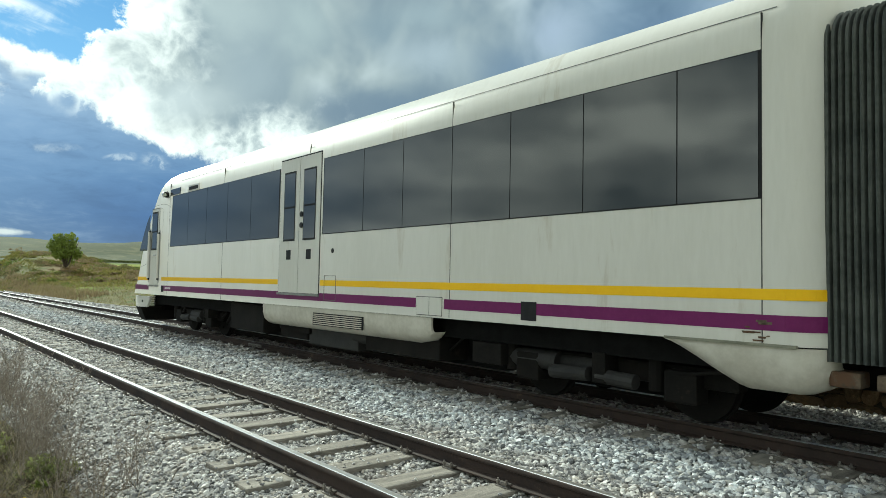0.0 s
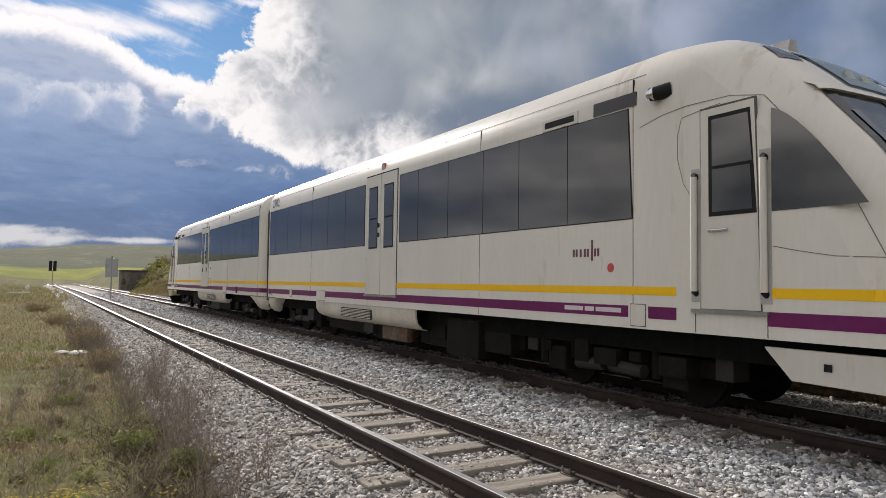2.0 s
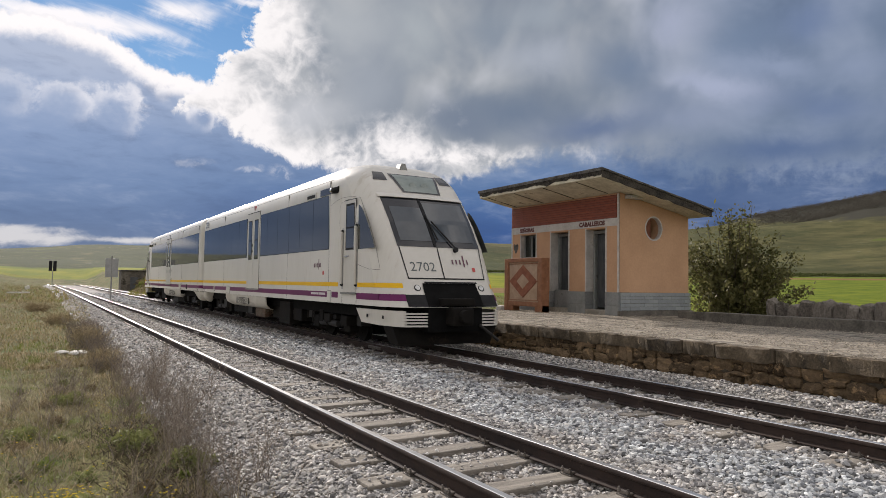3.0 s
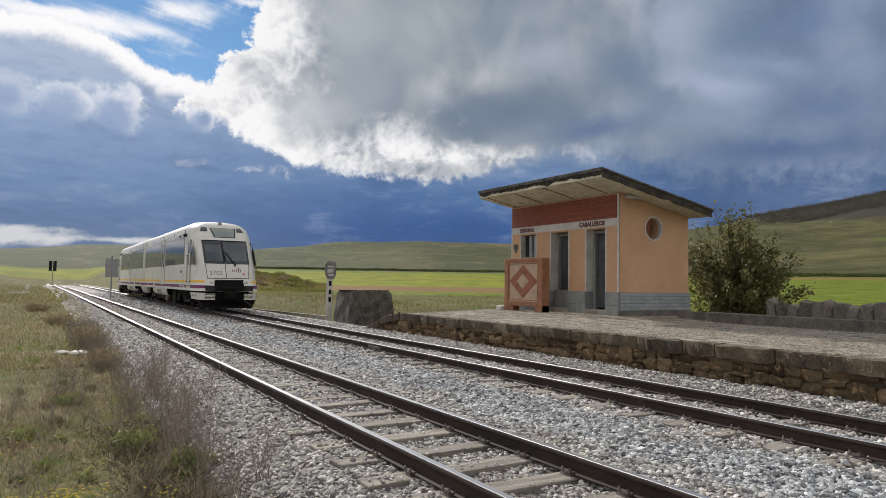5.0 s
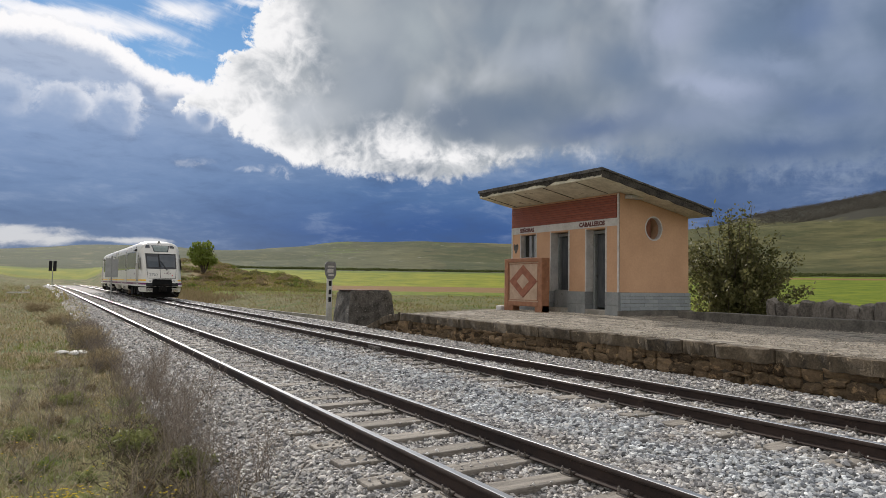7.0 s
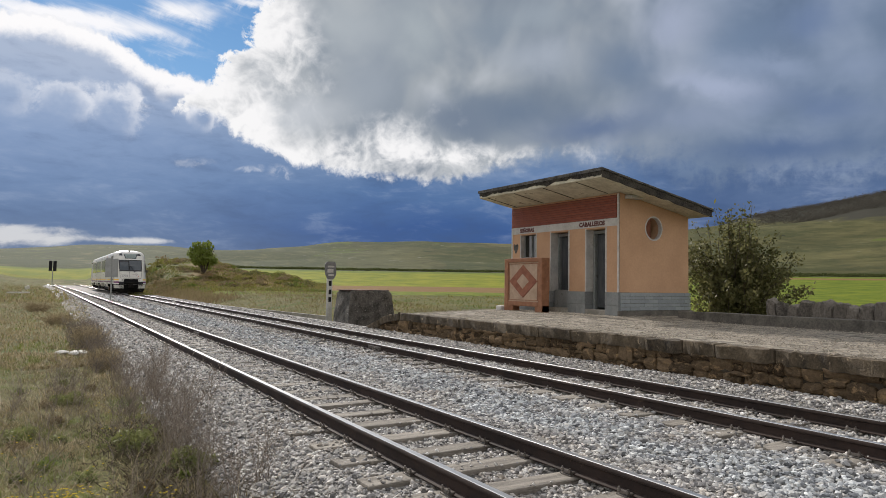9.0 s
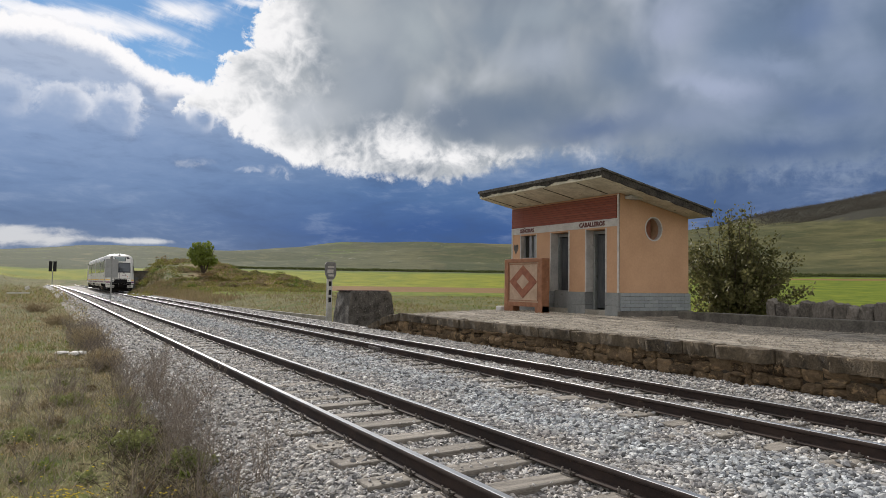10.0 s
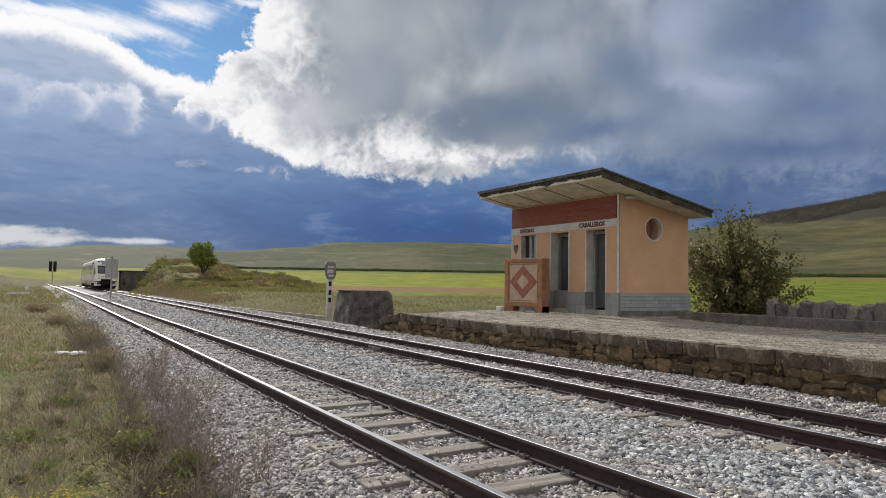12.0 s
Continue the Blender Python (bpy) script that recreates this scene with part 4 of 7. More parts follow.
def build_gravel():
    """Loose pebbles on the platform."""
    rng = np.random.default_rng(31)
    base = np.array([(1, 0, 0), (0, 1, 0), (-1, 0, 0), (0, -1, 0), (0, 0, 1), (0, 0, -0.4)], float)
    tri = np.array([(0, 1, 4), (1, 2, 4), (2, 3, 4), (3, 0, 4), (1, 0, 5), (2, 1, 5), (3, 2, 5), (0, 3, 5)])
    vs, fs = [], []
    for k in range(15000):
        y = rng.uniform(1.5, 18.0)
        x = edge_x(y) + 0.15 + rng.random() ** 1.2 * 5.0
        if x > 13.25 or (x > 11.9 and y > 11.9) or noise.noise((x * 0.8, y * 0.8, 2.2)) < -0.3:
            continue
        s = rng.uniform(0.006, 0.016)
        a = rng.uniform(0, 6.28)
        p = base * (1 + rng.uniform(-0.3, 0.3, (6, 1))) * s * np.array([1.2, 0.9, 0.75])
        p = p @ np.array([[math.cos(a), -math.sin(a), 0], [math.sin(a), math.cos(a), 0], [0, 0, 1]]).T
        fs.append(tri + 6 * len(vs))
        vs.append(p + (x, y, plat_z(x, y) + 0.004))
    me = bpy.data.meshes.new("platform_gravel")
    me.from_pydata(np.concatenate(vs).tolist(), [], np.concatenate(fs).tolist())
    me.materials.append(M_PEBBLE)
    tagged(new("platform_gravel", me), "loose grey pebbles scattered over the platform", "gravel", kind="stuff")


def build_boundary():
    """A low kerb behind the platform, with upright field stones set behind it."""
    bm = bmesh.new()
    add_box(bm, 13.30, 13.58, -6, 11.35, 0.3, 0.715, bevel=0.02)
    bmesh.ops.subdivide_edges(bm, edges=[e for e in bm.edges if e.calc_length() > 5], cuts=40)
    for v in bm.verts:
        v.co.x += 0.012 * noise.noise((v.co.y * 2, v.co.z * 5, 1.0))
        v.co.z += 0.012 * noise.noise((v.co.y * 2.5, v.co.x * 3, 6.0))
    solid("kerb_wall", bm, M_CONCRETE_DARK, "low stained concrete kerb along the back of the platform", "kerb", kind="structure")
    wall = thing("dry_stone_wall", "row of upright grey field stones set edge to edge behind the kerb", "stone wall", kind="structure")
    rng = random.Random(8)
    kinds = []
    for k in range(6):
        bm = bmesh.new()
        bmesh.ops.create_icosphere(bm, subdivisions=3, radius=0.5)
        for v in bm.verts:
            c = v.co
            s = 1 + 0.34 * noise.noise((c.x * 2 + k * 5, c.y * 2, c.z * 2)) + 0.30 * noise.noise((c.x * 6 + k * 5, c.y * 6, c.z * 6))
            p = [math.copysign(abs(q * 2) ** 0.42, q) / 2 * s for q in c]
            v.co = Vector((p[0] * 0.26, p[1] * (1 - 0.22 * max(0.0, p[2] * 2) ** 2), p[2] + 0.10 * p[1] * math.sin(k * 2.1)))
        kinds.append(finish(bm, "upright_stone", M_WALLSTONE, 45))
    y = 9.3
    while y > -5:
        w, h = rng.uniform(0.19, 0.31), rng.uniform(0.40, 0.53)
        ob = new("upright_stone", kinds[rng.randrange(6)])
        ob.parent = wall
        ob.matrix_basis = pose(13.85 + rng.uniform(-0.05, 0.05), y - w / 2, 0.52 + h / 2, rng.uniform(-6, 6), rng.uniform(-4, 4), rng.uniform(-12, 12)) @ Matrix.Diagonal((1, w * 1.05, h, 1))
        y -= w * 0.95


M_CONCRETE_DARK = surface("stained_grey_kerb", (0.06, 0.055, 0.047), (0.185, 0.168, 0.142), 0.9, scale=3.2, fine=26.0, bump=0.5, dist=0.015, spots=(0.30, 0.28, 0.25), spot_scale=3.0, spot_cut=0.66)


# ---------------------------------------------------------------- toilet building
FX, NY, LY, BX, FLOOR = 12.01, 11.996, 16.35, 14.468, 0.70


def roof_z(x):
    return 3.93 - 0.184 * (x - 10.9)


def build_toilets():
    b = thing("toilet_building", "small apricot plastered station toilet building with a sloping concrete roof", "building")
    t = 0.34
    d1, d2, w1 = (13.82, 14.56), (12.45, 13.16), (15.20, 15.91)
    top = roof_z(FX) - 0.17
    # front wall: piers, the part under the window, and the lintel course
    bm = bmesh.new()
    for y0, y1 in ((NY, d2[0]), (d2[1], d1[0]), (d1[1], w1[0]), (w1[1], LY)):
        add_box(bm, FX, FX + t, y0, y1, 1.14, 2.72)
    add_box(bm, FX, FX + t, w1[0], w1[1], 1.14, 2.03)
    add_box(bm, FX, FX + t, NY, LY, 2.72, top)
    part("front_wall", bm, M_ORANGE, b, "faded apricot plaster front wall")
    for y0, y1 in ((NY + 0.0, d2[0]), (d2[1], d1[0]), (d1[1], LY)):
        n = max(1, round((y1 - y0) / 0.36))
        for i in range(n):
            for z0, z1 in ((0.5, 0.82), (0.82, 1.14)):
                a, c = y0 + (y1 - y0) * i / n, y0 + (y1 - y0) * (i + 1) / n
                part("plinth_block", box(FX - 0.035, FX + t, a + 0.003, c - 0.003, z0 + 0.003, z1 - 0.003, bevel=0.006), M_GREYBLOCK, b)
    # end wall with the round window
    cx, cz, r = 13.19, 2.74, 0.29
    outer = []
    n = 48
    x0, x1 = FX + t, BX
    for i in range(n):
        a = 2 * math.pi * i / n
        c, s = math.cos(a), math.sin(a)
        k = 1e9
        if c > 1e-6:
            k = min(k, (x1 - cx) / c)
        if c < -1e-6:
            k = min(k, (x0 - cx) / c)
        if s < -1e-6:
            k = min(k, (1.14 - cz) / s)
        ztop = lambda x: roof_z(x) - 0.17
        if s > 1e-6 or True:
            den = s + 0.184 * c
            if den > 1e-6:
                k = min(k, (ztop(cx) - cz) / den)
        outer.append((cx + k * c, cz + k * s))
    corners = [(x0, 1.14), (x1, 1.14), (x1, roof_z(x1) - 0.17), (x0, roof_z(x0) - 0.17)]
    for q in corners:
        i = min(range(n), key=lambda j: abs(math.atan2(q[1] - cz, q[0] - cx) % 6.2832 - 2 * math.pi * j / n))
        outer[i] = q
    bm = bmesh.new()
    rings = []
    for y, pts in ((NY, outer), (NY, [(cx + r * math.cos(2 * math.pi * i / n), cz + r * math.sin(2 * math.pi * i / n)) for i in range(n)])):
        rings.append([bm.verts.new((x, y, z)) for x, z in pts])
    rings.append([bm.verts.new((v.co.x, NY + t, v.co.z)) for v in rings[1]])
    rings.append([bm.verts.new((v.co.x, NY + t, v.co.z)) for v in rings[0]])
    for a, c in zip(rings, rings[1:] + rings[:1]):
        for i in range(n):
            j = (i + 1) % n
            bm.faces.new((a[i], a[j], c[j], c[i]))
    part("end_wall", bm, M_ORANGE, b, "apricot plaster end wall with a round opening")
    bm = bmesh.new()
    for ra, rb, ya, yb in ((r, r + 0.035, NY - 0.012, NY - 0.012),):
        n2 = 40
        def ring(rad, y):
            return [bm.verts.new((cx + rad * math.cos(2 * math.pi * i / n2), y, cz + rad * math.sin(2 * math.pi * i / n2))) for i in range(n2)]
        q = [ring(r - 0.012, NY + 0.10), ring(r - 0.012, NY - 0.012), ring(r + 0.018, NY - 0.012), ring(r + 0.018, NY + 0.005)]
        for a, c in zip(q, q[1:]):
            for i in range(n2):
                j = (i + 1) % n2
                bm.faces.new((a[i], a[j], c[j], c[i]))
    part("round_window_rim", bm, M_TRIM, b, "pale plaster rim of the round window", smooth=40)
    # tiled plinth of the end wall
    part("plinth_backing", box(FX + 0.1, BX, NY + 0.0, NY + t, 0.5, 1.14), M_MORTAR, b)
    for row in range(5):
        x = FX + 0.02 - (0.16 if row % 2 else 0)
        while x < BX + 0.03:
            a, c = max(x, FX + 0.02), min(x + 0.32, BX + 0.035)
            if c - a > 0.05:
                part("plinth_tile", box(a + 0.004, c - 0.004, NY - 0.035, NY + 0.004, 0.70 + row * 0.088 + 0.004, 0.70 + (row + 1) * 0.088 - 0.004), M_GREYTILE, b)
            x += 0.32
    part("base_course", box(FX - 0.05, BX + 0.08, NY - 0.07, NY + 0.01, 0.45, 0.695, bevel=0.012), M_CONCRETE_DARK, b, "dark stained concrete base course")
    part("rear_wall", box(BX - t, BX, NY + t, LY - t, 0.5, roof_z(BX) - 0.17), M_ORANGE, b)
    bm = prism([(FX + t, 0.5), (BX, 0.5), (BX, roof_z(BX) - 0.17), (FX + t, top - 0.04)], "y", LY - t, LY)
    part("far_end_wall", bm, M_ORANGE, b)
    # partitions coloured dark, so the rooms read as unlit through the openings
    part("inner_wall", box(FX + t, BX - t, 13.42, 13.54, 0.5, roof_z(BX) - 0.2), M_ROOMSHADE, b, "plaster partition coloured dark for the unlit room")
    part("inner_wall", box(FX + t, BX - t, 14.72, 14.84, 0.5, roof_z(BX) - 0.2), M_ROOMSHADE, b, "plaster partition coloured dark for the unlit room")
    part("floor_slab", box(FX - 0.02, BX - t, NY + t, LY - t, 0.45, FLOOR), M_CONCRETE, b)
    # red band of glazed courses, the white band under it, corner trims
    rows = 9
    for i in range(rows):
        z0 = 2.955 + i * (top - 0.05 - 2.955) / rows
        z1 = 2.955 + (i + 1) * (top - 0.05 - 2.955) / rows
        y = NY + 0.07
        k = 0
        while y < LY - 0.03:
            y1 = min(y + (0.75 if (k + i) % 2 else 1.1), LY - 0.02)
            bm = bmesh.new()
            add_box(bm, FX - 0.030 + 0.004 * ((i * 7 + k * 3) % 3), FX + 0.01, y + 0.002, y1 - 0.002, z0 + 0.004, z1 - 0.006, bevel=0.004)
            part("red_tile_course", bm, M_BRICKRED, b)
            y, k = y1, k + 1
    part("red_band_backing", box(FX - 0.008, FX + 0.01, NY + 0.06, LY - 0.01, 2.95, top - 0.04), M_DARKRED, b)
    part("white_band", box(FX - 0.015, FX + 0.01, NY + 0.012, LY - 0.002, 2.76, 2.95), M_TRIM, b, "dirty white painted band over the openings")
    part("corner_trim", box(FX - 0.012, FX + 0.01, NY + 0.0, NY + 0.06, 1.14, top - 0.02), M_TRIM, b, "pale corner strip")
    part("corner_trim", box(FX - 0.012, FX + 0.012, LY - 0.05, LY + 0.0, 1.14, 2.76), M_TRIM, b, "pale corner strip")
    for (y0, y1), z0 in ((d1, 1.14), (d2, 1.14), (w1, 2.0)):
        for ya, yb in ((y0 - 0.03, y0 + 0.015), (y1 - 0.015, y1 + 0.03)):
            part("jamb_trim", box(FX - 0.008, FX + t + 0.005, ya, yb, z0, 2.74), M_TRIM, b, "pale plaster jamb")
    # doors: grey frames and dark leaves set back
    for y0, y1 in (d1, d2):
        for ya, yb in ((y0 + 0.015, y0 + 0.075), (y1 - 0.075, y1 - 0.015)):
            part("door_frame", box(FX + 0.24, FX + 0.33, ya, yb, 0.70, 2.70), M_GREYBLOCK, b, "grey painted door frame")
        part("door_frame", box(FX + 0.24, FX + 0.33, y0 + 0.075, y1 - 0.075, 2.62, 2.70), M_GREYBLOCK, b, "grey painted door frame")
        leaf = part("door_leaf", box(FX + 0.29, FX + 0.33, y0 + 0.08, y1 - 0.12, 0.74, 2.60, bevel=0.004), M_DOORWOOD, b, "dark weathered wooden door")
        for z0, z1 in ((0.95, 1.55), (1.75, 2.4)):
            part("door_panel", box(FX + 0.278, FX + 0.295, y0 + 0.15, y1 - 0.19, z0, z1, bevel=0.005), M_DOORWOOD, leaf)
    for ya, yb, za, zb in ((w1[0] + 0.015, w1[0] + 0.06, 2.04, 2.70), (w1[1] - 0.06, w1[1] - 0.015, 2.04, 2.70), (15.53, 15.57, 2.04, 2.70), (w1[0] + 0.06, w1[1] - 0.06, 2.04, 2.09)):
        part("window_frame", box(FX + 0.12, FX + 0.17, ya, yb, za, zb), M_GREYBLOCK, b, "weathered grey window frame")
    part("window_pane", box(FX + 0.145, FX + 0.15, w1[0] + 0.06, w1[1] - 0.06, 2.09, 2.70), M_GLASS, b, "dusty dark pane")
    part("low_wall", box(FX + 0.12, FX + 0.30, d1[0] + 0.02, d1[1] - 0.02, 0.5, 1.17, bevel=0.01), M_GREYBLOCK, b, "grey cement half wall inside the doorway")
    part("window_board", box(12.86, 13.30, NY + 0.20, NY + 0.23, 2.40, 3.0), M_REDBOARD, b, "rust red board behind the round opening")
    heart = [(0, -0.17), (0.10, -0.02), (0.11, 0.07), (0.06, 0.12), (0.0, 0.08), (-0.06, 0.12), (-0.11, 0.07), (-0.10, -0.02)]
    part("wall_emblem", prism([(16.14 + u, 2.36 + v) for u, v in heart], "x", FX - 0.012, FX + 0.005), M_DARKCONC, b, "dark worn emblem on the plaster")
    turn = Matrix.Translation((FX - 0.016, 0, 0)) @ Euler((radians(90), 0, radians(-90))).to_matrix().to_4x4()
    lettering("SEÑORAS", 0.150, M_SIGNRED, b, Matrix.Translation((0, 15.93, 2.80)) @ turn, "painted_letters", "dark red painted capitals", 0.003, heavy=0.055)
    lettering("CABALLEROS", 0.155, M_SIGNRED, b, Matrix.Translation((0, 13.40, 2.80)) @ turn, "painted_letters", "dark red painted capitals", 0.003, heavy=0.055)
    part("eaves_bracket", box(12.20, 12.62, NY - 0.20, NY + 0.05, 3.42, 3.50, bevel=0.015), M_TRIM, b, "short pale concrete bracket under the eaves")
    # roof slab with a thick weathered edge
    ys = np.linspace(11.42, 16.42, 26)
    rings = []
    for i, y in enumerate(ys):
        e = 0.012 * noise.noise((y * 3, 1.0, 1.0))
        f = 0.012 * noise.noise((y * 4, 5.0, 1.0))
        rings.append([(10.9 + e, y, 3.93 - 0.16 + f), (10.9 + e, y, 3.93), (12.5, y, roof_z(12.5)), (14.62, y, roof_z(14.62)), (14.62, y, roof_z(14.62) - 0.16), (12.5, y, roof_z(12.5) - 0.16 + f * 0.3)])
    part("roof_slab", loft(rings), M_SOFFIT, b, "stained cream concrete roof slab, cracked underneath")
    rings = []
    for i, y in enumerate(np.linspace(11.38, 16.46, 40)):
        e = 0.01 * noise.noise((y * 5, 2.0, 1.0))
        rings.append([(10.86 + e, y, roof_z(10.86) - 0.03), (10.86 + e, y, roof_z(10.86) + 0.045 + e), (14.68, y, roof_z(14.68) + 0.045 + e), (14.68, y, roof_z(14.68) - 0.03 - abs(e)), (14.6, y, roof_z(14.6) + 0.004), (10.93, y, roof_z(10.93) + 0.004)])
    part("roof_felt", loft(rings), M_DARKCONC, b, "black lichened roof covering")
    bm = bmesh.new()
    add_box(bm, 10.885, 10.905, 11.42, 16.42, 3.93 - 0.13, 3.925)
    bmesh.ops.subdivide_edges(bm, edges=[e for e in bm.edges if e.calc_length() > 2], cuts=60)
    for v in bm.verts:
        if v.co.z < 3.9:
            v.co.z += 0.06 * noise.noise((v.co.y * 2.2, 1.0, 3.0)) + 0.05 * noise.noise((v.co.y * 7, 1.0, 3.0)) + 0.025
    part("fascia", bm, M_FASCIA, b, "blackened crumbling front edge of the roof")
    rings = []
    for x in np.linspace(10.89, 14.64, 40):
        e = 0.03 * noise.noise((x * 3.1, 4.0, 3.0))
        rings.append([(x, 11.405, roof_z(x) - 0.165 + e), (x, 11.405, roof_z(x) + 0.0), (x, 11.43, roof_z(x) + 0.0), (x, 11.43, roof_z(x) - 0.165 + e)])
    part("fascia", loft(rings), M_FASCIA, b, "blackened crumbling end edge of the roof")
    for y in (12.35, 13.6, 14.85, 16.1):
        part("roof_rib", box(10.96, FX - 0.03, y - 0.008, y + 0.008, 0, 0.014), M_FASCIA, b)
    for ob in b.children:
        if ob.name.startswith("roof_rib"):
            for v in ob.data.vertices:
                v.co.z += roof_z(v.co.x) - 0.172
    return b


M_SOFFIT = surface("peeling_cream_concrete", (0.46, 0.42, 0.32), (0.76, 0.715, 0.575), 0.9, scale=2.4, fine=14.0, bump=0.4, dist=0.02, spots=(0.25, 0.215, 0.15), spot_scale=2.4, spot_cut=0.60)
M_FASCIA = surface("blackened_concrete_edge", (0.014, 0.012, 0.010), (0.085, 0.074, 0.058), 0.95, scale=6.0, fine=24.0, bump=1.0, dist=0.03, spots=(0.42, 0.37, 0.28), spot_scale=9.0, spot_cut=0.64)
M_REDBOARD = surface("rust_red_board", (0.17, 0.055, 0.03), (0.28, 0.11, 0.06), 0.8, scale=5.0, fine=30.0, bump=0.2)
M_GREYBLOCK = surface("grey_cement_block", (0.16, 0.17, 0.17), (0.31, 0.32, 0.315), 0.85, scale=3.0, fine=30.0, bump=0.3, each=0.3, spots=(0.10, 0.10, 0.095), spot_scale=3.0, spot_cut=0.6)
M_DARKRED = surface("dark_red_joint", (0.09, 0.02, 0.012), (0.14, 0.035, 0.02), 0.8, bump=0.2)
M_SIGNRED = surface("dark_red_sign_paint", (0.085, 0.022, 0.020), (0.14, 0.042, 0.036), 0.7, bump=0.05)


def build_screen():
    """The mosaic screen that stands before the ladies' entrance."""
    s = thing("mosaic_screen", "terracotta framed mosaic screen with a red diamond on cream", "screen")
    x0, x1, y0, y1, z0, z1 = 11.20, 11.44, 13.92, 15.57, 0.72, 2.03
    part("slab", box(x0 + 0.02, x1 - 0.02, y0 + 0.06, y1 - 0.06, z0, z1 - 0.08, bevel=0.01), M_CREAMTILE, s, "cream rendered slab")
    for ya, yb, za, zb, nm in ((y0, y0 + 0.16, 0.58, z1 - 0.03, "side_post"), (y1 - 0.16, y1, 0.58, z1 - 0.03, "side_post"), (y0 + 0.16, y1 - 0.16, z1 - 0.13, z1 - 0.02, "top_rail"), (y0 + 0.16, y1 - 0.16, z0, z0 + 0.12, "bottom_rail")):
        part(nm, box(x0 - 0.01, x1, ya, yb, za, zb, bevel=0.012), M_TERRA, s, "chipped terracotta frame")
    for ya, yb in ((y0 + 0.19, y0 + 0.205), (y1 - 0.205, y1 - 0.19)):
        part("inlay_line", box(x0 + 0.005, x0 + 0.03, ya, yb, z0 + 0.155, z1 - 0.165), M_TERRA, s)
    for za, zb in ((z0 + 0.155, z0 + 0.17), (z1 - 0.18, z1 - 0.165)):
        part("inlay_line", box(x0 + 0.004, x0 + 0.03, y0 + 0.205, y1 - 0.205, za, zb), M_TERRA, s)
    cy, cz = (y0 + y1) / 2, (z0 + z1) / 2 + 0.01
    part("red_diamond", prism([(cy - 0.60, cz), (cy, cz - 0.44), (cy + 0.60, cz), (cy, cz + 0.44)], "x", x0 + 0.002, x0 + 0.03), M_DIAMOND, s, "terracotta mosaic diamond")
    part("cream_diamond", prism([(cy - 0.27, cz), (cy, cz - 0.20), (cy + 0.27, cz), (cy, cz + 0.20)], "x", x0 - 0.004, x0 + 0.02), M_CREAMTILE, s, "cream centre of the diamond")
    part("foot", box(x0 + 0.0, x1, y0, y0 + 0.30, 0.56, 0.76, bevel=0.012), M_TERRA, s, "brick foot")
    part("foot", box(x0 + 0.0, x1, y1 - 0.38, y1, 0.56, 0.76, bevel=0.012), M_TERRA, s, "brick foot")
    solid("broken_white_block", box(11.10, 11.35, 15.60, 15.85, 0.56, 0.70, bevel=0.03), M_TRIM, "broken white concrete lump beside the screen", "rubble")


